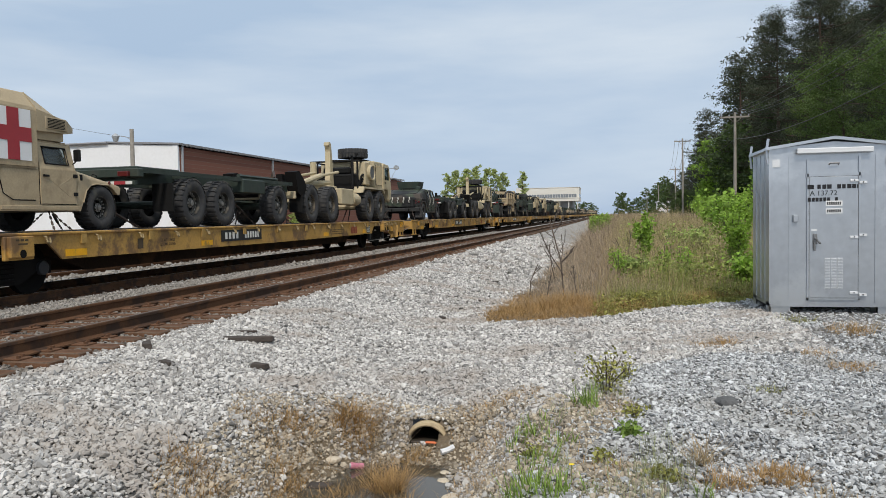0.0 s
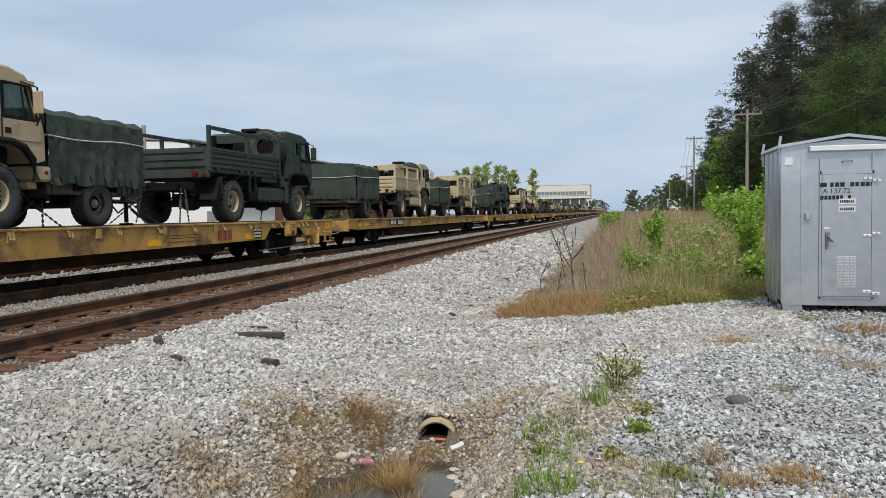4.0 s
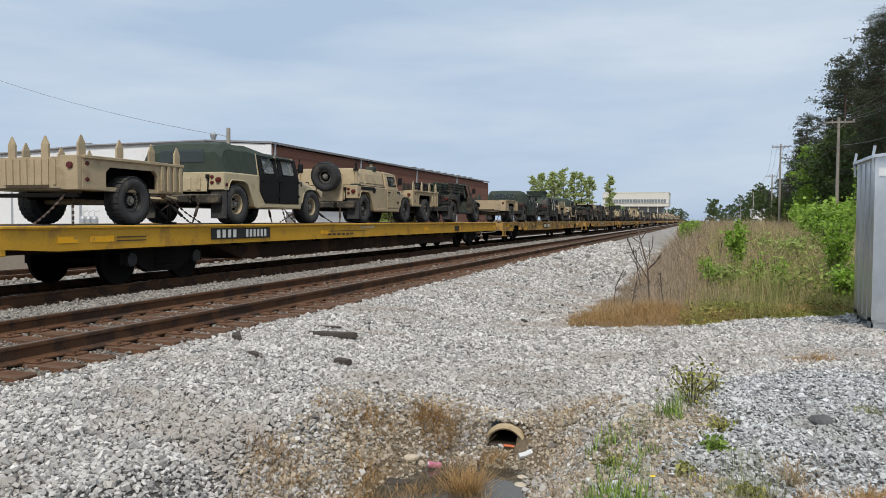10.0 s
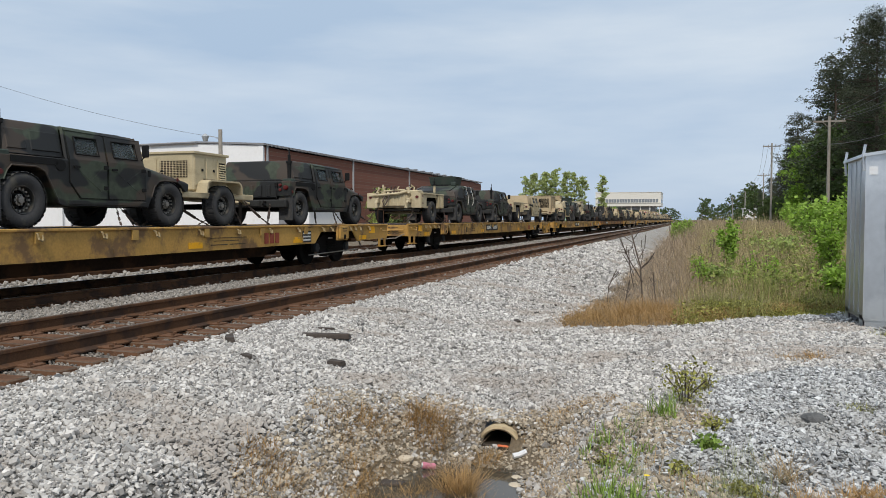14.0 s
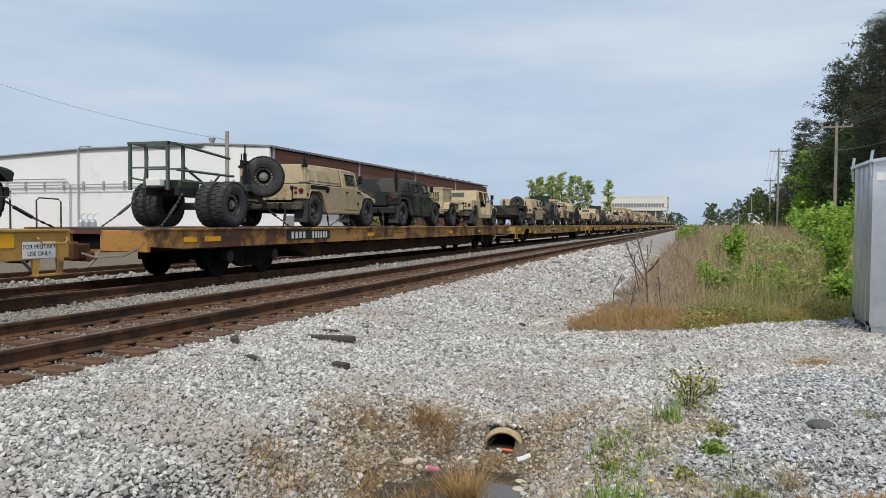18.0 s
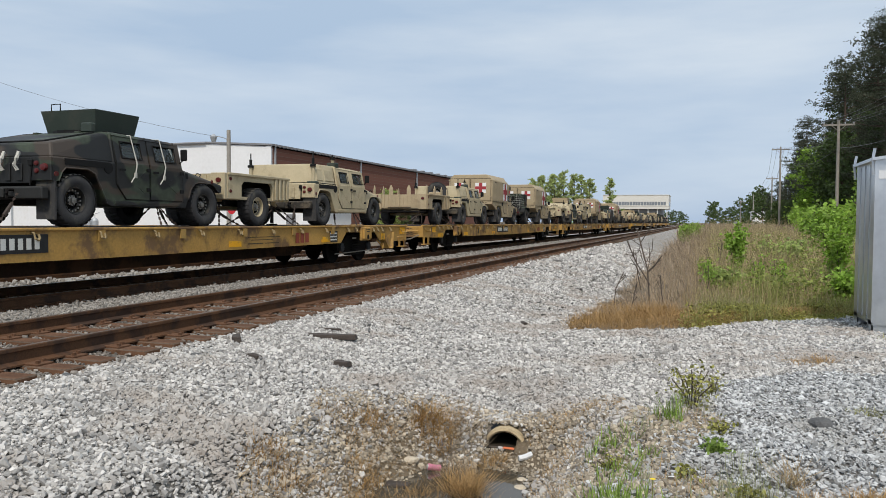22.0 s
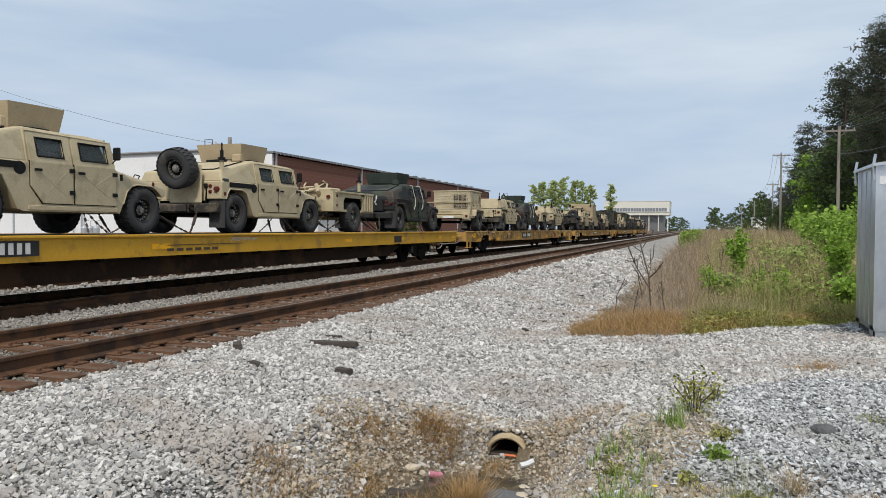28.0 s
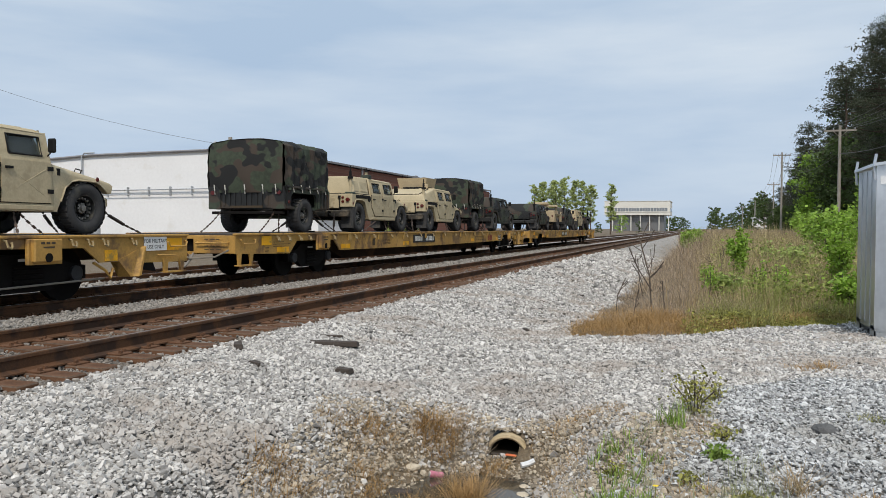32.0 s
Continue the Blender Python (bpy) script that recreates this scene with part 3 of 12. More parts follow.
# ---- signal shed ----
def signal_shed():
    W, D, Z0, Z1, ZR = 1.81, 1.40, 0.18, 2.54, 2.66
    shed = thing("signal_shed", "galvanised aluminium railway signal shed on steel feet", "shed", at=pose(2.41, 12.55, 0.0))
    t = 0.04
    s = S()
    ring = [(0, Z0), (W, Z0), (W, Z1), (W / 2, ZR - 0.03), (0, Z1)]
    s.solid([(x, 0, z) for x, z in ring], [(x, t, z) for x, z in ring])
    front = part("front_wall", s, GALV, shed)
    s = S()
    s.solid([(x, D - t, z) for x, z in ring], [(x, D, z) for x, z in ring])
    part("rear_wall", s, GALV, shed)
    part("side_wall", S().box(0, t, t, D - t, Z0, Z1), GALV, shed)
    part("side_wall", S().box(W - t, W, t, D - t, Z0, Z1), GALV, shed)
    part("floor_plate", S().box(0, W, 0, D, Z0 - 0.06, Z0), GALV, shed)
    for a, b in ((0, 1), (1, 0)):
        s = S()
        x0, x1 = (-0.06, W / 2) if a == 0 else (W / 2, W + 0.06)
        z0, z1 = (Z1 - 0.02, ZR) if a == 0 else (ZR, Z1 - 0.02)
        s.solid([(x0, -0.07, z0), (x1, -0.07, z1), (x1, D + 0.05, z1), (x0, D + 0.05, z0)], [(x0, -0.07, z0 + 0.045), (x1, -0.07, z1 + 0.045), (x1, D + 0.05, z1 + 0.045), (x0, D + 0.05, z0 + 0.045)])
        part("roof_panel", s, GALV, shed)
    for x in (0.0, 0.265, 1.475):
        part("wall_seam", S().box(x, x + 0.018, -0.012, 0, Z0, Z1 - 0.12), GALV, front)
    for y in (0.35, 0.7, 1.05):
        part("wall_seam", S().box(-0.012, 0, y, y + 0.02, Z0, Z1 - 0.05), GALV, shed)
    part("corner_angle", S().box(-0.012, 0.05, -0.016, -0.001, Z0 - 0.02, Z1), GALV, shed)
    # door
    dx0, dx1, dz0, dz1 = 0.555, 1.24, 0.26, 2.10
    d = part("door", S().box(dx0, dx1, -0.035, -0.002, dz0, dz1, 0.006), GALV, shed)
    for x0, x1, z0, z1 in ((dx0 - 0.03, dx0 - 0.004, dz0 - 0.03, dz1 + 0.26), (dx1 + 0.004, dx1 + 0.03, dz0 - 0.03, dz1 + 0.30), (dx0 - 0.03, dx1 + 0.03, dz0 - 0.03, dz0 - 0.004), (dx0 - 0.04, dx1 + 0.06, dz1 + 0.004, dz1 + 0.05)):
        part("door_frame", S().box(x0, x1, -0.03, -0.001, z0, z1), GALV, shed)
    part("door_gap", S().box(dx0 - 0.004, dx0, -0.02, -0.003, dz0, dz1).box(dx1, dx1 + 0.004, -0.02, -0.003, dz0, dz1).box(dx0, dx1, -0.02, -0.003, dz1, dz1 + 0.004), BLACK, shed)
    for z in (0.32, 1.16, 2.01):
        for dz, x0, x1 in ((0.0, dx1 - 0.12, dx1 - 0.004), (-0.03 if z < 1 or z > 2 else 0.03, dx1 + 0.008, dx1 + 0.115)):
            h = part("hinge", S().box(x0, x1, -0.055, -0.03, z + dz, z + dz + 0.04, 0.006), WHITE_METAL, d)
            part("hinge_bolt", S().lathe([(-0.065, 0.01), (-0.055, 0.01)], 6, ((x0 + x1) / 2, 0, z + dz + 0.025), "y"), STEEL_DARK, h)
    s = S().box(dx0 + 0.05, dx0 + 0.11, -0.06, -0.035, 1.08, 1.24, 0.01)
    s.tube([(dx0 + 0.08, -0.06, 1.18), (dx0 + 0.085, -0.10, 1.16), (dx0 + 0.12, -0.10, 1.11), (dx0 + 0.15, -0.09, 1.09)], 0.014, 6)
    s.box(dx0 + 0.055, dx0 + 0.085, -0.075, -0.06, 0.98, 1.12, 0.006)
    part("door_handle", s, STEEL_GREY, d, "grey steel lever handle")
    part("lock_plate", S().box(dx0 + 0.03, dx0 + 0.11, -0.042, -0.036, 1.28, 1.31), WHITE_METAL, d)
    for k in range(3):
        v = part("vent_strip", S().box(dx0 + 0.217 + 0.09 * k, dx0 + 0.292 + 0.09 * k, -0.040, -0.036, 0.395, 0.87), WHITE_METAL, d)
        s = S()
        for j in range(20):
            z = 0.405 + 0.0232 * j
            s.box(dx0 + 0.221 + 0.09 * k, dx0 + 0.288 + 0.09 * k, -0.046, -0.040, z, z + 0.011)
        part("vent_slats", s, GALV, v)
    for za, zb in ((1.655, 1.735), (1.54, 1.62)):
        lp = part("label_plate", S().box(dx0 + 0.232, dx0 + 0.462, -0.042, -0.036, za, zb), PAPER, d, "white label with dark figures")
        for k in range(7):
            part("figure_bar", S().box(dx0 + 0.247 + 0.029 * k, dx0 + 0.267 + 0.029 * k, -0.045, -0.042, za + 0.018, zb - 0.018), STENCIL_B, lp)
    # black lettering: street name and code as bars, the milepost in words
    for k, w in enumerate((0.085, 0.025, 0.055, 0.065, 0.07, 0.0, 0.062, 0.055, 0.068, 0.065, 0.016)):
        if w:
            x = dx0 - 0.025 + 0.069 * k
            part("lettering_bar", S().box(x, x + w * 0.86, -0.0405, -0.0375, 1.915, 1.98), STENCIL_B, d)
    for k in range(8):
        if k != 6:
            x = dx0 - 0.02 + 0.054 * k
            part("lettering_bar", S().box(x, x + 0.042, -0.0405, -0.0375, 1.725, 1.785), STENCIL_B, d)
    writing(d, "A 137.72", 0.105, Matrix(((1, 0, 0, dx0 + 0.20), (0, 0, -1, -0.0385), (0, 1, 0, 1.848), (0, 0, 0, 1))), STENCIL_B)
    # fittings
    part("sign_board", S().box(0.37, 1.43, -0.10, -0.03, 2.45, 2.53, 0.01), WHITE_METAL, shed, "pale door canopy strip")
    part("small_box", S().box(0.325, 0.40, -0.06, -0.002, 1.42, 1.53, 0.008), GALV, shed, "grey junction box")
    part("square_plate", S().box(0.035, 0.145, -0.02, -0.013, 2.26, 2.38), WHITE_METAL, shed)
    part("grab_handle", S().tube([(0.84, -0.01, 2.28), (0.84, -0.05, 2.30), (0.97, -0.05, 2.30), (0.97, -0.01, 2.28)], 0.01, 5), STEEL_GREY, shed)
    for y in (0.0, D - 0.02):
        part("lifting_lug", S().tube([(-0.03, y, Z1 - 0.22), (-0.045, y, Z1), (-0.02, y, Z1 + 0.16)], 0.02, 6), GALV, shed)
    for x, y in ((0.0, 0.02), (W - 0.3, 0.02), (0.0, D - 0.3), (W - 0.3, D - 0.3)):
        part("foot", S().box(x, x + 0.30, y, y + 0.02, -0.1, Z0).box(x, x + 0.02, y, y + 0.28, -0.1, Z0), GALV, shed)
    part("vent_cap", S().lathe([(-0.05, 0.0), (-0.045, 0.035), (-0.012, 0.04)], 12, (1.68, 0, 2.30), "y").box(1.62, 1.74, -0.02, -0.012, 2.24, 2.38), WHITE_METAL, shed, "round cap on a square plate")
    for x in (0.32, 0.36, 1.2):
        part("conduit", S().tube([(x, 0.4, -0.1), (x, 0.4, Z0)], 0.03, 6), STEEL_GREY, shed)


WHITE_METAL = mat("pale_painted_metal", (0.68, 0.69, 0.70), 0.5, 0.1, var=0.05)
STEEL_GREY = mat("grey_steel", (0.22, 0.22, 0.22), 0.45, 0.6, var=0.15)
PAPER = mat("white_label", (0.75, 0.75, 0.74), 0.6, var=0.04)
STENCIL_B = mat("black_stencil", (0.008, 0.008, 0.010), 0.6, var=0.1, bump=0)


def writing(parent, text, size, m, material, name="lettering"):
    """Words in the built-in font, as a flat mesh."""
    cu = bpy.data.curves.new(name, "FONT")
    cu.body, cu.size, cu.align_x, cu.align_y, cu.extrude = text, size, "CENTER", "CENTER", 0.001
    tmp = new(name, cu)
    dg = bpy.context.evaluated_depsgraph_get()
    me = bpy.data.meshes.new_from_object(tmp.evaluated_get(dg))
    bpy.data.objects.remove(tmp)
    me.materials.clear()
    me.materials.append(material)
    return part(name, me, None, parent, at=m)


signal_shed()


# ---- warehouse beyond the tracks ----
BRICK = bpy.data.materials.new("red_brown_brick")
BRICK.use_nodes = True
bn, bl = BRICK.node_tree.nodes, BRICK.node_tree.links
b_co, b_map, b_tex = bn.new("ShaderNodeTexCoord"), bn.new("ShaderNodeMapping"), bn.new("ShaderNodeTexBrick")
b_map.inputs["Rotation"].default_value = (radians(90), 0, radians(90))
b_tex.inputs["Scale"].default_value = 1.0
b_tex.inputs["Brick Width"].default_value, b_tex.inputs["Row Height"].default_value, b_tex.inputs["Mortar Size"].default_value = 0.42, 0.14, 0.012
b_tex.inputs["Color1"].default_value, b_tex.inputs["Color2"].default_value, b_tex.inputs["Mortar"].default_value = (0.15, 0.055, 0.035, 1), (0.21, 0.085, 0.055, 1), (0.20, 0.15, 0.12, 1)
bl.new(b_co.outputs["Object"], b_map.inputs["Vector"])
bl.new(b_map.outputs["Vector"], b_tex.inputs["Vector"])
bl.new(b_tex.outputs["Color"], bn["Principled BSDF"].inputs["Base Color"])
bn["Principled BSDF"].inputs["Roughness"].default_value = 0.9
WALL_WHITE = mat("white_painted_wall", (0.78, 0.78, 0.78), 0.7, var=0.05, scale=0.25, fine=3, stain=(0.72, 0.71, 0.69), stain_amount=0.12, stain_scale=0.35)
ROOF_GREY = mat("grey_roof_sheet", (0.22, 0.22, 0.23), 0.7, var=0.15, scale=1)
PIPE_GREY = mat("grey_pipe", (0.40, 0.42, 0.44), 0.5, 0.3, var=0.1)


def warehouse():
    X0, X1, Y0, Y1, H = -96.0, -42.6, 70.0, 156.0, 9.3
    wh = thing("warehouse", "long warehouse with white end wall and brick side", "building", at=pose(0, 0, 0))
    s = S()
    ring = [(X0, -0.3), (X1, -0.3), (X1, H), (-50.5, 9.75), (-66, 9.6), (X0, 8.2)]
    s.solid([(x, Y0, z) for x, z in ring], [(x, Y0 + 0.3, z) for x, z in ring])
    white = part("white_end_wall", s, WALL_WHITE, wh, "white painted end wall")
    part("brick_side_wall", S().box(X1 - 0.3, X1, Y0 + 0.3, Y1, -0.3, H - 0.1), BRICK, wh, "red-brown brick side wall")
    part("rear_wall", S().box(X0, X1, Y1, Y1 + 0.3, -0.3, H - 0.3), BRICK, wh)
    part("far_side_wall", S().box(X0, X0 + 0.3, Y0 + 0.3, Y1, -0.3, 8.0), WALL_WHITE, wh)
    s = S()
    ring = [(X0, 8.25), (-66, 9.65), (-50.5, 9.8), (X1 + 0.25, H + 0.05), (X1 + 0.25, H + 0.25), (-50.5, 9.98), (-66, 9.85), (X0, 8.45)]
    s.solid([(x, Y0 - 0.15, z) for x, z in ring], [(x, Y1 + 0.5, z) for x, z in ring])
    part("roof", s, ROOF_GREY, wh)
    s = S()
    for k in range(105):
        y = Y0 + 0.4 + 0.82 * k
        s.box(X1 + 0.25, X1 + 0.32, y, y + 0.3, H - 0.02, H + 0.24)
    part("roof_edge_corrugation", s, ROOF_GREY, wh)
    for y in (70.6, 92.0, 113.0, 134.0):
        part("downpipe", S().box(X1, X1 + 0.18, y, y + 0.2, -0.3, H), PIPE_GREY, wh)
    part("corner_trim", S().box(X1 - 0.5, X1 + 0.05, Y0 - 0.06, Y0 - 0.002, -0.3, H), WALL_WHITE, wh)
    part("wall_pipe", S().tube([(-82, Y0 - 0.3, 5.55), (X1 - 1.0, Y0 - 0.3, 5.75)], 0.07, 6).tube([(-82, Y0 - 0.3, 5.05), (X1 - 1.0, Y0 - 0.3, 5.2)], 0.05, 6), PIPE_GREY, wh)
    for k in range(14):
        x = -81 + 2.85 * k
        part("pipe_bracket", S().box(x, x + 0.07, Y0 - 0.36, Y0 - 0.002, 4.95 + 0.005 * k, 6.0), PIPE_GREY, wh)
    part("wall_pipe", S().tube([(-90, Y0 - 0.3, 6.3), (-69.2, Y0 - 0.3, 6.3), (-68.6, Y0 - 0.3, 5.7), (-68.6, Y0 - 0.3, 0)], 0.07, 6), PIPE_GREY, wh)
    part("vent_pipe", S().tube([(-67.4, Y0 - 0.3, 0), (-67.4, Y0 - 0.3, 9.6), (-67.0, Y0 - 0.3, 9.95), (-65.6, Y0 - 0.3, 9.95)], 0.09, 6), PIPE_GREY, wh)
    part("gutter", S().tube([(X0, Y0 - 0.2, 8.3), (-66, Y0 - 0.2, 9.7), (-50.5, Y0 - 0.2, 9.85)], 0.14, 6), ROOF_GREY, wh)
    part("loading_door_outline", S().box(-93, -92.7, Y0 - 0.05, Y0 - 0.002, 0, 5).box(-78, -77.7, Y0 - 0.05, Y0 - 0.002, 0, 5).box(-93, -77.7, Y0 - 0.05, Y0 - 0.002, 4.8, 5.0), PIPE_GREY, wh)
    for k in range(9):
        y = 120 + 4.1 * k
        part("roof_vent", S().lathe([(H + 0.2, 0.35), (H + 0.8, 0.35), (H + 0.95, 0.5), (H + 1.1, 0.0)], 10, (X1 - 3, y, 0), "z"), PIPE_GREY, wh)
    # white lean-to by the corner
    an = thing("lean_to_annex", "small white lean-to annex with sloping roof", "building")
    s = S()
    ring = [(-42.4, -0.3), (-36.2, -0.3), (-36.2, 3.0), (-42.4, 5.4)]
    s.solid([(x, 68.0, z) for x, z in ring], [(x, 76.0, z) for x, z in ring])
    part("wall", s, WALL_WHITE, an)
    s = S()
    s.solid([(-42.4, 67.7, 5.4), (-35.9, 67.7, 2.95), (-35.9, 76.3, 2.95), (-42.4, 76.3, 5.4)], [(-42.4, 67.7, 5.6), (-35.9, 67.7, 3.15), (-35.9, 76.3, 3.15), (-42.4, 76.3, 5.6)])
    part("roof", s, ROOF_GREY, an)
    part("door", S().box(-39.6, -38.5, 67.95, 67.99, 0, 2.2), ROOF_GREY, an)


warehouse()


CREAM = mat("cream_wall", (0.66, 0.64, 0.58), 0.8, var=0.05, scale=0.2)
OFFICE_GLASS = mat("pale_office_glass", (0.20, 0.22, 0.24), 0.2, var=0.1, bump=0)


def far_office():
    ob = thing("office_block", "pale flat-roofed office block with window bands", "building")
    x0, x1, y, h, zf = -62.0, -19.7, 520.0, 19.6, 10.6
    part("upper_storey", S().box(x0, x1, y, y + 34, zf, h), CREAM, ob, "white overhanging upper storey")
    n = 22
    w = (x1 - x0 - 3) / n
    for k in range(n):
        part("window", S().box(x0 + 1.5 + w * k, x0 + 1.5 + w * (k + 0.86), y - 0.06, y - 0.01, 13.0, 15.3), OFFICE_GLASS, ob)
    part("side_window", S().box(x1, x1 + 0.06, y + 3, y + 30, 13.0, 15.3), OFFICE_GLASS, ob)
    part("window_sill", S().box(x0, x1 + 0.2, y - 0.3, y, 12.6, 12.9), CREAM, ob)
    part("roof_edge", S().box(x0 - 0.2, x1 + 0.2, y - 0.2, y + 34, h, h + 0.4), CREAM, ob)
    part("ground_storey", S().box(x0 + 4, x1 - 4, y + 4, y + 30, 0, zf), STEEL_GREY, ob, "dark recessed ground storey")
    for k in range(7):
        xx = x0 + 5 + k * 6.0
        part("column", S().box(xx, xx + 0.6, y + 1, y + 1.6, 0, zf), CREAM, ob)


far_office()
cabin = thing("white_cabin", "small white cabin beside the far trees", "building")
part("wall", S().box(13.6, 17.2, 228, 236, -0.2, 4.6), WALL_WHITE, cabin)
part("roof", S().box(13.3, 17.5, 227.6, 236.4, 4.6, 4.9), WHITE_METAL, cabin)


# ---- poles, wires, sign ----
def utility_pole(x, y, h, arm):
    p = thing("utility_pole", "grey wooden utility pole with crossarm", "utility pole", "utility poles", at=pose(x, y, 0))
    part("post", S().lathe([(-0.3, 0.17), (h, 0.11)], 10, (0, 0, 0), "z"), POLE_WOOD, p)
    a = part("crossarm", S().box(-arm / 2, arm / 2, -0.06, 0.06, h - 0.5, h - 0.36), POLE_WOOD, p)
    for k in (-0.46, -0.2, 0.2, 0.46):
        part("insulator", S().lathe([(h - 0.36, 0.05), (h - 0.28, 0.06), (h - 0.2, 0.03), (h - 0.18, 0.0)], 8, (k * arm, 0, 0), "z"), PIPE_GREY, a)
    part("brace", S().tube([(-0.6, -0.07, h - 0.45), (0, -0.1, h - 1.0), (0.6, -0.07, h - 0.45)], 0.025, 4), POLE_WOOD, p)
    return p


POLES = [(11.1, 73.0, 10.5, 2.5), (10.9, 121.0, 12.75, 2.4), (14.0, 172.0, 11.3, 2.4), (14.0, 230, 10.5, 2.4), (14, 300, 10, 2.4)]
for q in POLES:
    utility_pole(*q)
WIRE = mat("dark_wire", (0.09, 0.09, 0.095), 0.6, var=0.1, bump=0)


def wire(pts, r, label):
    s = S()
    path = []
    for a, b in zip(pts, pts[1:]):
        a, b = Vector(a), Vector(b)
        sag = 0.022 * (b - a).length
        for k in range(10):
            t = k / 9
            c = a.lerp(b, t)
            c.z -= 4 * sag * t * (1 - t)
            path.append(c)
    s.tube(path, r, 4)
    w = new("overhead_wire", s.mesh("overhead_wire", WIRE))
    tagged(w, label, "wire", "overhead wires")


for off in (-0.46, -0.2, 0.2, 0.46):
    wire([(12.5 + off * 2.5, 20, 10.6)] + [(x + off * a, y, h - 0.18) for x, y, h, a in POLES], 0.016, "dark overhead wire between utility poles")
wire([(12.0, 20, 8.0)] + [(x, y, h - 2.4) for x, y, h, a in POLES], 0.022, "dark lower cable between utility poles")

lp = thing("street_lamp", "grey wooden lamp post with hooded lamp", "street lamp", at=pose(-37.5, 55, 0))
part("post", S().lathe([(-0.3, 0.20), (9.1, 0.16)], 10, (0, 0, 0), "z"), POLE_WOOD, lp)
part("arm", S().tube([(0, 0, 8.2), (-0.5, -0.1, 8.5), (-1.1, -0.2, 8.6)], 0.035, 5), PIPE_GREY, lp)
part("lamp_head", S().lathe([(8.15, 0.18), (8.4, 0.26), (8.55, 0.30), (8.75, 0.12), (8.8, 0.0)], 12, (-1.3, -0.25, 0), "z"), PIPE_GREY, lp)
wire([(-37.6, 55, 8.4), (-64.0, 52, 15.2)], 0.013, "thin cable running from the lamp post")

sg = thing("stop_sign", "red octagonal stop sign on a post", "road sign", at=pose(-35.2, 52, 0))
part("post", S().box(-0.03, 0.03, 0.02, 0.06, -0.2, 2.8), PIPE_GREY, sg)
octa = [(0.38 * math.cos(radians(22.5 + 45 * k)), 2.4 + 0.38 * math.sin(radians(22.5 + 45 * k))) for k in range(8)]
sr = S()
sr.solid([(x * 1.06, 0.0, 2.4 + (z - 2.4) * 1.06) for x, z in octa], [(x * 1.06, 0.015, 2.4 + (z - 2.4) * 1.06) for x, z in octa])
part("white_rim", sr, PAPER, sg)
sf = S()
sf.solid([(x, -0.012, z) for x, z in octa], [(x, -0.001, z) for x, z in octa])
plate = part("plate", sf, mat("sign_red", (0.55, 0.02, 0.03), 0.4, var=0.05), sg)
writing(plate, "STOP", 0.26, Matrix(((1, 0, 0, 0.0), (0, 0, -1, -0.014), (0, 1, 0, 2.4), (0, 0, 0, 1))), PAPER)

for x in (-63.9, -63.1, -62.3):
    tk = thing("gas_cylinder_tank", "pale grey upright tank by the warehouse wall", "tank", "upright tanks")
    part("shell", S().lathe([(0, 0.36), (1.7, 0.36), (1.95, 0.24), (2.0, 0.0)], 14, (x, 66.5, -0.3), "z"), PIPE_GREY, tk)
    part("pipe", S().tube([(x, 66.5, 1.6), (x, 66.5, 2.15), (x + 0.3, 66.9, 2.3)], 0.05, 6), PIPE_GREY, tk)


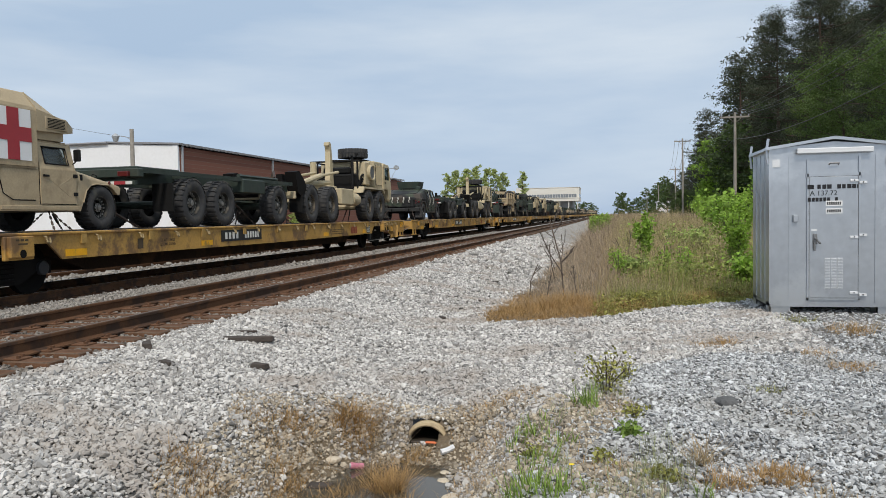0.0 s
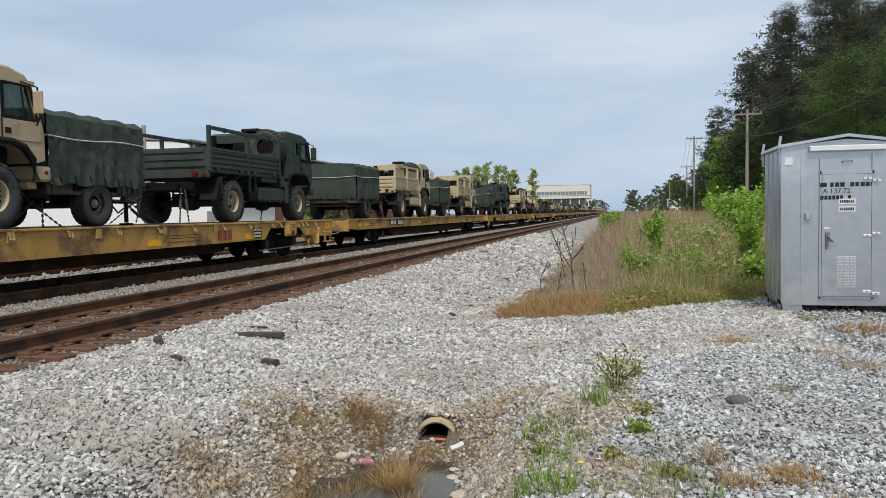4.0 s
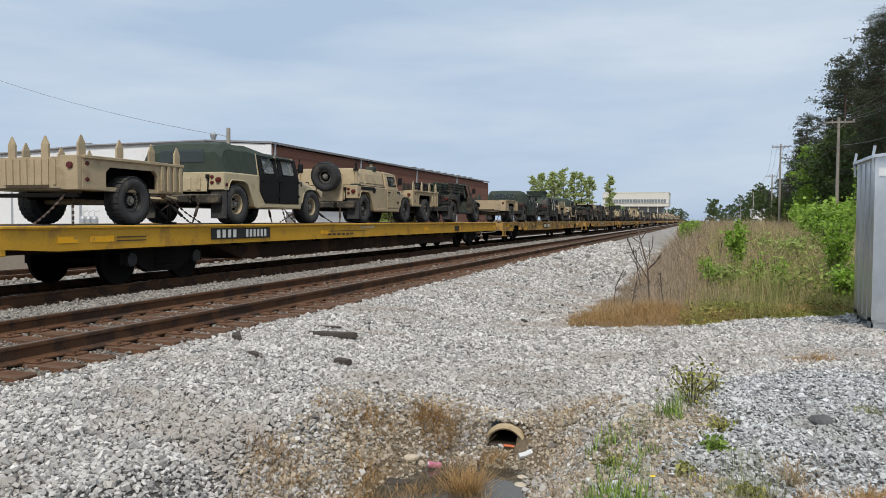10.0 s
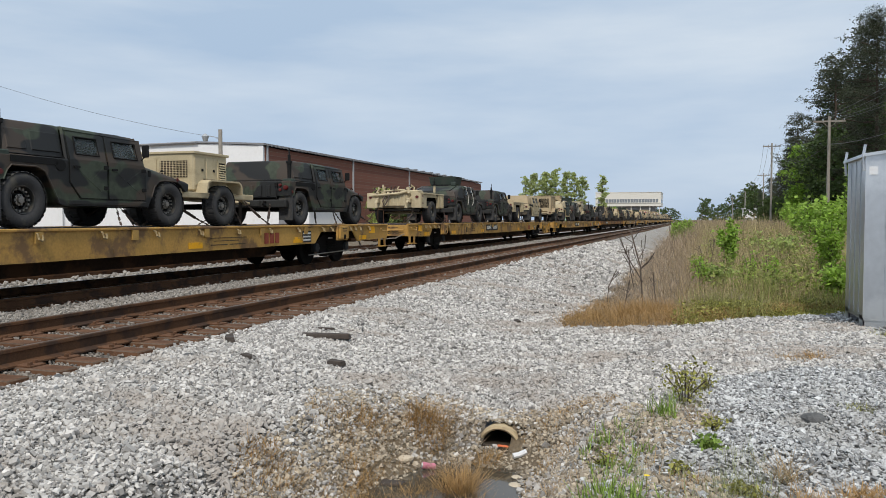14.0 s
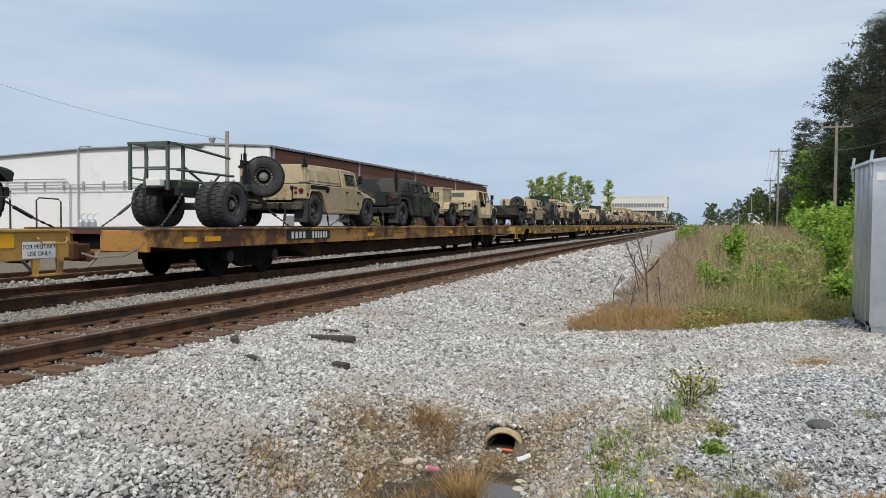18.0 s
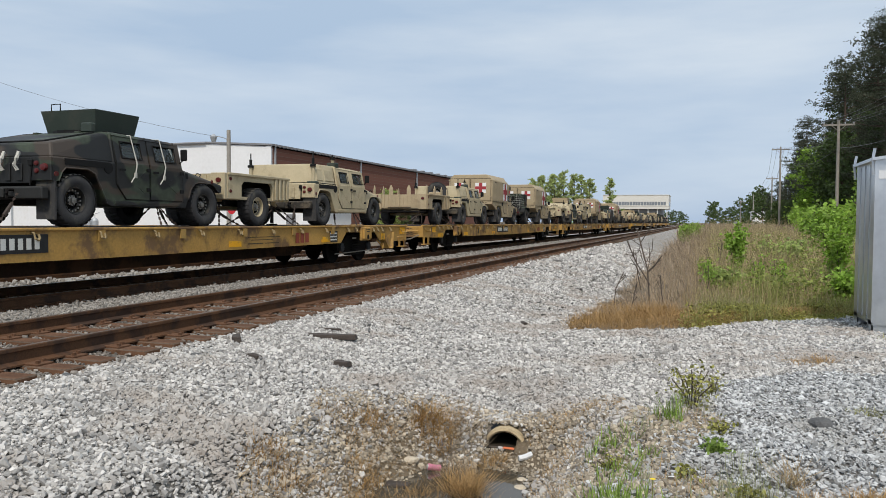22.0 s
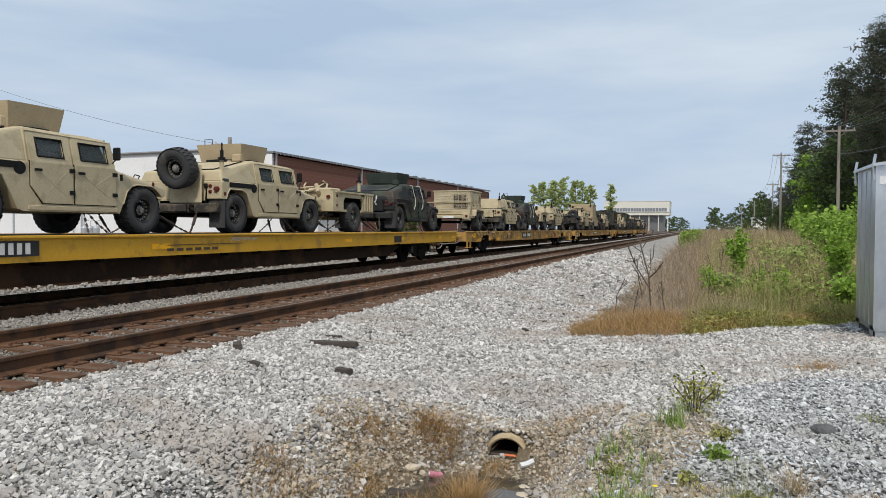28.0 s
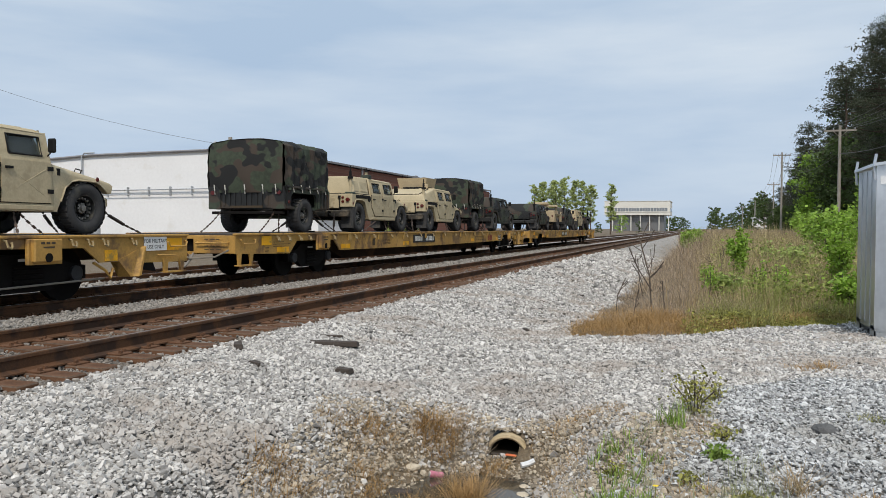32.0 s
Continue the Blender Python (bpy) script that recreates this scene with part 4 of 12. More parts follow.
# ---- trees ----
def forest():
    rg = random.Random(21)
    y = 34.0
    while y < 215:
        top = 22.0 if y < 70 else 23.0 - (y - 70) * 0.07 if y < 112 else 20.0 - (y - 112) * 0.125
        for depth, x in enumerate((17.0, 22.0, 27.0)):
            if depth and y < 30 + depth * 8 or depth == 2 and y < 78:
                continue
            pine = rg.random() < (0.92 if depth else 0.45 if y < 64 else 0.92 if y < 130 else 0.7)
            h = top * rg.uniform(0.80, 1.06) * (1.04 if depth == 1 else 1.0) * (0.55 if not pine and depth == 0 else 1)
            seed = rg.randrange(4)
            xx, yy = x + rg.uniform(-1.8, 1.8), y + rg.uniform(-2, 2)
            if y < 80:
                if pine:
                    tree("pine_tree", "tall dark green pine at the wood's edge", "near_pine", 70 + seed % 3, 20.0, 3.1, PINE, 0.044, xx, yy, -0.1, rg.uniform(0, 360), h / 20.0, "trees of the wood")
                else:
                    tree("broadleaf_tree", "dark leafy tree at the wood's edge", "near_broad", 80 + seed % 2, 12.0, 3.4, LEAF_MID, 0.085, xx, yy, -0.1, rg.uniform(0, 360), h / 12.0, "trees of the wood")
            elif pine:
                tree("pine_tree", "tall dark green pine at the wood's edge", "pine", seed, 20.0, 3.1, PINE, 0.10, xx, yy, -0.1, rg.uniform(0, 360), h / 20.0, "trees of the wood")
            else:
                tree("broadleaf_tree", "dark leafy tree at the wood's edge", "broad", 10 + seed % 3, 12.0, 3.4, LEAF_DARK, 0.18, xx, yy, -0.1, rg.uniform(0, 360), h / 12.0, "trees of the wood")
        y += rg.uniform(4.2, 6.0)
    # understorey in front of the wood
    for k in range(26):
        y = 40 + k * 6.3
        tree("young_tree", "fresh green young tree before the wood", "near_broad" if k < 5 else "broad", 20 + k % 3, 6.0, 2.2, LEAF if k in (12, 13, 16) else LEAF_DARK, 0.085 if k < 5 else 0.15, 15.6 + rg.uniform(-0.6, 1.6), y, -0.1, rg.uniform(0, 360), rg.uniform(0.55, 1.1) if k not in (9, 12) else 1.9, "young trees")
    # beyond: lower trees to the right of the line
    for k in range(14):
        y = 215 + 16 * k
        tree("distant_tree", "distant green tree beside the line", "far", 50 + k % 3, 12.0, 3.6, LEAF_DARK, 0.5, 17 + 0.02 * (y - 215) + rg.uniform(-2, 6), y, 0, rg.uniform(0, 360), rg.uniform(0.7, 1.0) + k * 0.02, "distant trees")
    for k in range(36):
        y = 600 + 20 * (k % 9)
        fx = (-0.075 + 0.0036 * k) if k < 18 else (0.012 + 0.0035 * (k - 18))
        if k == 17:
            continue
        x = fx * y
        tree("distant_tree", "distant green tree on the skyline", "far", 50 + k % 3, 12.0, 3.6, LEAF_DARK, 0.6, x, y, -1.5, rg.uniform(0, 360), rg.uniform(0.75, 1.1) if k < 18 else rg.uniform(0.9, 1.7), "distant trees")


forest()
# a row of poplars beyond the train
LEAF_POPLAR = leaf_mat("poplar_leaves", (0.44, 0.50, 0.20), 0.35, 0.45)
rg_p = random.Random(3)
for k, fx in enumerate((-0.2080, -0.1975, -0.1870, -0.1790, -0.1690, -0.1590, -0.1480, -0.1375, -0.1120)):
    h = (13.6, 14.6, 15.0, 14.6, 15.6, 15.2, 14.8, 13.6, 13.6)[k]
    tree("poplar_tree", "slender pale green poplar with open crown", "poplar", 30 + k % 4, 14.0, 1.9, LEAF_POPLAR, 0.24, fx * 212, 212 + rg_p.uniform(-4, 4), 0, rg_p.uniform(0, 360), h / 14.0, "row of poplars")
tree("roadside_tree", "young yellow-green tree against the brick wall", "broad", 23, 6.0, 1.5, LEAF_PALE, 0.16, -33.5, 80, -0.3, 40, 0.9, "roadside trees")
tree("roadside_tree", "young green tree beyond the train", "broad", 22, 6.0, 1.8, LEAF_DARK, 0.2, -38.5, 98, -0.3, 10, 0.8, "roadside trees")


# ---- the weedy field, beside the gravel ----
WATER_LEVEL = -0.56
LEAF_YELLOW = leaf_mat("yellow_green_weeds", (0.29, 0.285, 0.07), 0.6, 0.35)
LEAF_WEED = leaf_mat("weed_leaves", (0.29, 0.33, 0.085), 0.5, 0.45)
STRAW_OLIVE = leaf_mat("olive_straw", (0.44, 0.36, 0.19), 0.6, 0.4)
SHOOT = leaf_mat("bright_green_shoots", (0.22, 0.32, 0.06), 0.5, 0.4)
GRASS_GREY = leaf_mat("grey_green_stalks", (0.30, 0.32, 0.17), 0.4, 0.3)
STRAW_GREY = leaf_mat("grey_brown_stems", (0.38, 0.295, 0.205), 0.6, 0.35)


def patchy(x, y, f, seed):
    """Uneven growth, 0 to 1."""
    a = np.sin(f * (1.00 * x + 0.37 * y) + seed) + np.sin(f * (0.61 * y - 0.83 * x) * 1.31 + 2.1 * seed) + np.sin(f * (1.7 * x + 1.13 * y) * 0.83 + 0.7 * seed) + 0.7 * np.sin(f * 3.1 * (x - 0.45 * y) + seed)
    return np.clip(0.5 + a / 5.0, 0, 1)


def weeds():
    rng = np.random.default_rng(7)
    edge = lambda x: 11.95 + 1.2 * np.maximum(x + 0.05, 0)
    ok = lambda x, y: soil_amount(x, y) * (y > 11) > 0.5
    # matted rust-brown grass on the front mound
    n = 21000
    x, y = rng.uniform(-2.1, 1.2, n), rng.uniform(11.6, 16.0, n)
    keep = ok(x, y) & (rng.random(n) < smooth(16.5, 14.0, y) * smooth(1.3, -0.6, x + 0.35 * np.sin(3.3 * y + 2 * x)))
    x, y = x[keep], y[keep]
    h = rng.uniform(0.06, 0.27, len(x)) * (0.5 + 0.5 * smooth(11.8, 13.0, y)) * (0.6 + 0.4 * np.sin(2.2 * x + 1.4 * y) ** 2)
    h = h * (0.45 + 1.1 * patchy(x, y, 3.1, 1))
    q = blades(x, y, land(x, y) - 0.02, h, rng.uniform(0.004, 0.008, len(x)), rng, 2.2)
    new_stuff("low_dry_grass", q, STRAW_RED, "rust-brown matted dry grass at the gravel's edge", "grass")
    # bright low creepers along the edge of the stone pad
    n = 26000
    x = rng.uniform(-0.3, 3.3, n)
    y = edge(x) + rng.gamma(1.6, 0.55, n) - 0.15
    keep = (np.sin(3.1 * x + 1) + np.sin(2.3 * y + x) > -0.5) & (rng.random(n) < smooth(-0.5, 1.2, x))
    x, y = x[keep], y[keep]
    z = land(x, y) + rng.random(len(x)) * 0.22 * smooth(-0.1, 0.9, y - edge(x))
    new_stuff("creeping_weeds", leaf_cards(np.stack([x, y, z], 1), 0.035, rng, 1.5), LEAF_YELLOW, "low yellow-green creeping weeds", "weeds")
    n = 9000
    x = rng.uniform(-0.2, 3.4, n)
    y = edge(x) + rng.gamma(1.8, 0.8, n)
    g = patchy(x, y, 2.6, 5)
    keep = rng.random(n) < 0.25 + g
    x, y, g = x[keep], y[keep], g[keep]
    n = len(x)
    q = blades(x, y, land(x, y) - 0.02, rng.uniform(0.06, 0.42, n) * (0.35 + 1.0 * g), rng.uniform(0.004, 0.010, n), rng, 1.5)
    new_stuff("green_grass", q, GRASS, "low green and yellow grass", "grass")
    n = 6500
    x = rng.uniform(0.2, 3.2, n)
    y = edge(x) + 0.2 + rng.gamma(2.0, 0.35, n)
    q = blades(x, y, land(x, y) - 0.02, rng.uniform(0.05, 0.22, n), rng.uniform(0.005, 0.011, n), rng, 1.4)
    new_stuff("orange_dry_weeds", q, STRAW_RED, "orange-brown dry weeds among the green", "grass")
    # pinkish-brown tangle at the embankment's foot
    n = 22000
    y = 14.3 + 55 * rng.random(n) ** 1.9
    x = -1.95 + rng.random(n) ** 1.2 * (2.3 + 0.05 * y)
    keep = ok(x, y) & (np.sin(x * 2.3 + 0.9 * np.sin(y)) + np.sin(y * 1.1) > -1.1)
    x, y = x[keep], y[keep]
    h = rng.uniform(0.2, 1.0, len(x)) * (0.32 + 0.45 * smooth(16, 26, y) + 0.6 * smooth(25, 50, y)) * (0.45 + 0.55 * smooth(-2.0, -0.4, x))
    h = h * (0.5 + 0.95 * patchy(x, y, 1.7, 3))
    q = blades(x, y, land(x, y) - 0.02, h, rng.uniform(0.004, 0.009, len(x)) * (1 + y / 45), rng, 2.0)
    new_stuff("dry_stems", q, STRAW_GREY, "tangled grey-brown dry stems", "grass")
    # tall straw with seed heads, further back and across
    n = 36000
    y = 16.5 + 60 * rng.random(n) ** 1.6
    x = rng.uniform(-0.2, 1.6, n) + rng.random(n) * (1.5 + 0.13 * y)
    keep = ok(x, y) & (x < 0.17 * y + 2) & (np.sin(x * 1.9 + 0.7 * np.sin(y)) + np.sin(y * 0.8) > -1.0)
    x, y = x[keep], y[keep]
    h = rng.uniform(0.25, 1.0, len(x)) ** 0.8 * (0.5 + 0.3 * smooth(17, 21, y) + 0.45 * smooth(18, 30, y) + 0.55 * smooth(30, 60, y))
    h = h * (0.55 + 0.9 * patchy(x, y, 1.3, 8))
    q = blades(x, y, land(x, y) - 0.02, h, rng.uniform(0.005, 0.010, len(x)) * (1 + y / 45), rng, 0.95)
    new_stuff("tall_dry_grass", q, STRAW_OLIVE, "tall dry straw-coloured grass", "grass")
    n = 20000
    y = 15.5 + 55 * rng.random(n) ** 1.7
    x = rng.uniform(0.3, 2, n) + rng.random(n) * (1.5 + 0.12 * y)
    keep = ok(x, y) & (np.sin(x * 1.3 + 2) + np.sin(y * 0.55) > -0.5)
    x, y = x[keep], y[keep]
    q = blades(x, y, land(x, y) - 0.02, rng.uniform(0.25, 0.9, len(x)) * (0.4 + 0.9 * patchy(x, y, 1.5, 4)) * (0.8 + 0.3 * smooth(20, 40, y)), rng.uniform(0.006, 0.013, len(x)) * (1 + y / 50), rng, 0.8)
    new_stuff("tall_green_weeds", q, GRASS, "green weeds among the dry grass", "grass")
    n = 9000
    y = 15.2 + 32 * rng.random(n) ** 1.6
    x = rng.uniform(-1.2, 1.6, n) + rng.random(n) * (1.2 + 0.12 * y)
    keep = ok(x, y) & (rng.random(n) < patchy(x, y, 1.1, 6) ** 2 * 1.4)
    x, y = x[keep], y[keep]
    h = rng.uniform(0.5, 1.15, len(x)) * (0.55 + 0.5 * smooth(16, 24, y) + 0.25 * smooth(24, 40, y))
    q = blades(x, y, land(x, y) - 0.02, h, rng.uniform(0.006, 0.010, len(x)) * (1 + y / 45), rng, 0.5)
    new_stuff("pale_stalks", q, STRAW, "pale dead stalks standing in the weeds", "grass")
    # leafy clumps among the straw
    n = 380
    y0 = 16.5 + 40 * rng.random(n) ** 1.5
    x0 = rng.uniform(0.4, 1.5, n) + rng.random(n) * (1.0 + 0.12 * y0)
    c = np.stack([x0, y0, land(x0, y0) + rng.uniform(0.1, 1.0, n) * (0.6 + 0.5 * smooth(18, 35, y0))], 1)
    p = (c[:, None] + rng.normal(size=(n, 42, 3)) * np.array([0.14, 0.14, 0.16])).reshape(-1, 3)
    new_stuff("leafy_weeds", leaf_cards(p, 0.055, rng, 1.8), LEAF_WEED, "leafy green weeds among the dry grass", "weeds")
    # far field
    n = 14000
    y = 70 + 160 * rng.random(n) ** 1.3
    x = rng.uniform(-1.9, 13, n)
    q = blades(x, y, land(x, y) - 0.05, rng.uniform(0.6, 1.8, n), rng.uniform(0.06, 0.16, n), rng, 0.5)
    new_stuff("far_grass", q, STRAW_GREY, "distant dry grass along the line", "grass")
    # brown thatch in the ditch
    n = 15000
    y = rng.uniform(3.6, 7.6, n)
    x = rng.uniform(-3.7, 0.1, n)
    keep = (np.sin(x * 5 + 1) + np.sin(y * 4.3 + x * 2) + 0.8 * np.sin(11 * x + 7 * y) > 0.7) & (soil_amount(x, y) > 0.2) & (land(x, y) > WATER_LEVEL)
    x, y = x[keep], y[keep]
    q = blades(x, y, land(x, y) - 0.01, rng.uniform(0.02, 0.10, len(x)), rng.uniform(0.002, 0.005, len(x)), rng, 2.4)
    new_stuff("dead_grass", q, STRAW_RED, "thin dead grass on the ditch sides", "grass")
    n = 9000
    y, x = rng.uniform(3.8, 7.2, n), rng.uniform(-1.3, 0.5, n)
    keep = (soil_amount(x, y) > 0.3) & (x > -1.3 + 0.3 * (y - 5)) & (np.sin(x * 6) + np.sin(y * 5 + x) > -0.6)
    x, y = x[keep], y[keep]
    q = blades(x, y, land(x, y) - 0.01, rng.uniform(0.015, 0.07, len(x)), rng.uniform(0.002, 0.004, len(x)), rng, 2.6)
    new_stuff("dead_thatch", q, STRAW_GREY, "pale dead thatch around the weeds", "grass")


def new_stuff(name, quads, material, label, category):
    return tagged(new(name, quads_mesh(name, quads, material)), label, category, kind="stuff")


weeds()


def tuft(name, label, x, y, r, n, h, material, width=0.006, lean=0.8, seed=0, group="weed tufts"):
    """One clump of blades as a thing of its own."""
    rng = np.random.default_rng(seed + int(abs(x * 37 + y * 101)))
    a, d = rng.uniform(0, 2 * np.pi, n), r * np.sqrt(rng.random(n))
    px, py = d * np.cos(a), d * np.sin(a)
    pz = land(px + x, py + y) - land(x, y)
    q = blades(px, py, pz - 0.01, h * rng.uniform(0.45, 1.1, n), width * rng.uniform(0.7, 1.4, n), rng, lean)
    return tagged(place(new(name, quads_mesh(name, q, material)), x, y), label, "weed", group)


def place(ob, x, y, dz=0.0):
    ob.location = (x, y, float(land(x, y)) + bumps(x, y) + dz)
    return ob


def leafy(name, label, x, y, h, r, n, size, material, seed, stems=7, group="saplings", clump=0.16):
    """A sapling or leafy weed: stems with leaves in clumps."""
    rng = np.random.default_rng(seed)
    t = thing(name, label, "plant", group)
    place(t, x, y, -0.03)
    s = S()
    pts = []
    for k in range(stems):
        a = rng.uniform(0, 2 * math.pi)
        rr = r * rng.uniform(0.2, 1.0)
        hh = h * rng.uniform(0.7, 1.0)
        mid = (0.35 * rr * math.cos(a), 0.35 * rr * math.sin(a), hh * 0.55)
        end = (rr * math.cos(a), rr * math.sin(a), hh)
        s.tube([(0.03 * math.cos(a), 0.03 * math.sin(a), 0), mid, end], 0.004 + 0.004 * h, 4)
        for j in range(max(2, n // (stems * 8))):
            f = rng.uniform(0.12, 1.05)
            c = (np.array(mid) * (1 - abs(2 * f - 1)) + (np.array(end) * max(0, 2 * f - 1))) + np.array([0, 0, 0 if f > 0.5 else -hh * 0.25 * (1 - 2 * f)])
            pts.append(c + rng.normal(size=(8, 3)) * clump * r * np.array([1.4, 1.4, 1.0]))
    part("stems", s, TWIG, t)
    part("leaves", quads_mesh("leaves", leaf_cards(np.concatenate(pts), size, rng, 1.5, 0.1), material), None, t)
    return t


rng_w = np.random.default_rng(77)
for k in range(26):
    wy = 17 + 22 * rng_w.random() ** 1.4
    wx = 0.1 + rng_w.random() * (1.4 + 0.10 * wy)
    leafy("tall_weed", "slim leafy weed standing in dry grass", wx, wy, rng_w.uniform(0.5, 1.15), 0.16, 220, 0.05, (LEAF_WEED, LEAF, LEAF_YELLOW)[k % 3], 200 + k, 3, "tall weeds", 0.35)
# the large green sapling behind the shed and its neighbours
leafy("sapling", "bright green leafy sapling behind the shed", 3.45, 17.8, 3.0, 0.42, 6000, 0.055, LEAF, 1, 14)
leafy("sapling", "bright green leafy sapling behind the shed", 2.95, 19.6, 1.7, 0.4, 3000, 0.055, LEAF, 2, 10)
leafy("sapling", "bright green leafy sapling behind the shed", 4.3, 18.9, 2.8, 0.8, 5600, 0.06, LEAF, 3, 13)
leafy("sapling", "low green sapling beside the shed", 2.7, 16.6, 0.9, 0.4, 1200, 0.07, LEAF, 4, 8)
leafy("sapling", "slim green sapling in dry grass", 0.95, 22.5, 1.7, 0.30, 1500, 0.07, LEAF, 5, 5)
leafy("sapling", "slim green sapling in dry grass", 0.55, 17.8, 0.8, 0.35, 900, 0.06, LEAF_PALE, 6, 5)
leafy("sapling", "green sapling in dry grass", 4.4, 30, 2.4, 1.0, 2400, 0.12, LEAF, 7, 8)
leafy("sapling", "green sapling in dry grass", 5.8, 42, 2.6, 1.3, 2400, 0.15, LEAF, 8, 8)
leafy("sapling", "rounded green bush beside the line", -1.1, 62, 1.7, 0.8, 2000, 0.11, LEAF, 9, 9)
leafy("sapling", "rounded green bush beside the line", -0.5, 70, 1.6, 0.9, 2000, 0.11, LEAF, 10, 9)
leafy("sapling", "green sapling in dry grass", 2.6, 27, 1.2, 0.7, 1500, 0.10, LEAF_PALE, 11, 7)
leafy("sapling", "green sapling in dry grass", 7.5, 55, 2.7, 1.8, 2400, 0.17, LEAF, 12, 9)
for k, (x, y, h) in enumerate(((-47, 330, 6.5), (-41, 320, 4.5), (-33, 330, 7.0), (-26, 340, 5.0), (-52, 325, 6.0), (-37, 300, 3.5))):
    tree("bush", "green bush before the far office", "far", 50 + k % 3, 12.0, 6.0, LEAF_DARK if k % 2 else LEAF, 0.5, x, y, -0.3, 50 * k, h / 12.0, "far bushes")


def bare_shrub(x, y, h, seed):
    rg = random.Random(seed)
    s = S()

    def grow(p, d, length, r, depth):
        q = p + d * length
        mid = (p + q) / 2 + Vector((rg.uniform(-1, 1), rg.uniform(-1, 1), 0)) * length * 0.10
        s.tube([p, mid, q], r, 4)
        if depth:
            for _ in range(rg.randint(3, 6) if depth == 2 else 2):
                nd = (d * 0.6 + Vector((rg.uniform(-1, 1), rg.uniform(-1, 1), rg.uniform(-0.5, 0.6)))).normalized()
                f = rg.uniform(0.35, 0.95)
                grow(p.lerp(mid, f * 2) if f < 0.5 else mid.lerp(q, f * 2 - 1), nd, length * rg.uniform(0.16, 0.36), r * 0.5, depth - 1)

    grow(Vector((0, 0, 0)), Vector((rg.uniform(-0.25, 0.25), rg.uniform(-0.25, 0.25), 1)).normalized(), h, 0.008 + 0.007 * h, 2)
    if h > 1:
        grow(Vector((0, 0, h * 0.3)), Vector((rg.uniform(-0.6, -0.3), rg.uniform(-0.3, 0.3), 1)).normalized(), h * 0.6, 0.012, 2)
    ob = tagged(new("bare_shrub", s.mesh("bare_shrub", TWIG)), "leafless grey-brown shrub at the gravel's edge", "shrub", "bare shrubs")
    place(ob, x, y, -0.03)


for k, (x, y, h) in enumerate(((-1.2, 14.6, 0.6), (-0.95, 16.2, 1.7), (-1.76, 17.1, 0.8), (-0.62, 15.3, 0.7), (-1.5, 21.5, 1.1), (-1.7, 26.5, 1.2), (0.5, 25, 1.2))):
    bare_shrub(x, y, h, k)

# weeds on the gravel before the camera
GREENS = ((-0.19, 6.36, 0.10, 130, 0.32), (-0.24, 6.42, 0.08, 60, 0.26), (-0.60, 5.72, 0.16, 170, 0.18), (-0.68, 5.62, 0.10, 80, 0.15), (-0.36, 5.36, 0.10, 100, 0.17), (-0.47, 4.86, 0.12, 120, 0.18), (-0.56, 4.32, 0.09, 110, 0.20), (-0.50, 4.46, 0.07, 90, 0.20), (-0.39, 4.35, 0.14, 190, 0.20), (-0.33, 4.30, 0.08, 90, 0.20), (-0.12, 4.38, 0.05, 40, 0.13), (0.52, 4.40, 0.06, 50, 0.16), (1.55, 4.52, 0.05, 50, 0.12))
for k, (x, y, r, n, h) in enumerate(GREENS):
    tuft("green_weed", "bright green grassy weed growing through gravel", x, y, r * 1.25, int(n * 0.46), h * 0.70, SHOOT, 0.009, 1.0, k)
for k, (x, y, r, n, h) in enumerate(((0.33, 4.82, 0.16, 170, 0.30), (0.2, 4.5, 0.2, 190, 0.24), (-0.35, 4.75, 0.12, 70, 0.2), (-0.05, 6.75, 0.16, 80, 0.3), (0.3, 5.3, 0.14, 60, 0.24), (-0.32, 5.95, 0.16, 60, 0.24), (0.05, 4.15, 0.22, 150, 0.2), (-0.2, 5.0, 0.2, 70, 0.2))):
    tuft("wispy_weed", "wispy grey-green weed with thin stalks", x, y, r * 1.2, int(n * 0.6), h * 0.75, GRASS_GREY, 0.004, 0.8, 60 + k, "wispy weeds")
leafy("leafy_weed", "low bright green rosette weed in the gravel", 0.14, 5.58, 0.10, 0.12, 330, 0.03, SHOOT, 41, 9, "leafy weeds", 0.22)
leafy("leafy_weed", "small leafy weed in the gravel", 0.18, 6.18, 0.11, 0.15, 300, 0.02, LEAF_YELLOW, 42, 8, "leafy weeds", 0.25)
leafy("leafy_weed", "tall yellow-green weed in the gravel", -0.04, 6.85, 0.36, 0.20, 480, 0.024, LEAF_YELLOW, 61, 11, "leafy weeds", 0.25)
leafy("leafy_weed", "small yellow-green weed in the gravel", 0.15, 7.5, 0.2, 0.08, 120, 0.022, LEAF_YELLOW, 62, 5, "leafy weeds", 0.25)
leafy("leafy_weed", "small yellow-green weed in the gravel", -0.52, 5.05, 0.12, 0.10, 160, 0.02, LEAF_YELLOW, 63, 8, "leafy weeds", 0.25)
leafy("leafy_weed", "small yellow-green weed in the gravel", 0.3, 4.75, 0.1, 0.12, 240, 0.024, LEAF_YELLOW, 64, 7, "leafy weeds", 0.25)
leafy("leafy_weed", "small yellow-green weed in the gravel", -0.05, 5.0, 0.1, 0.1, 200, 0.024, LEAF_YELLOW, 65, 7, "leafy weeds", 0.25)
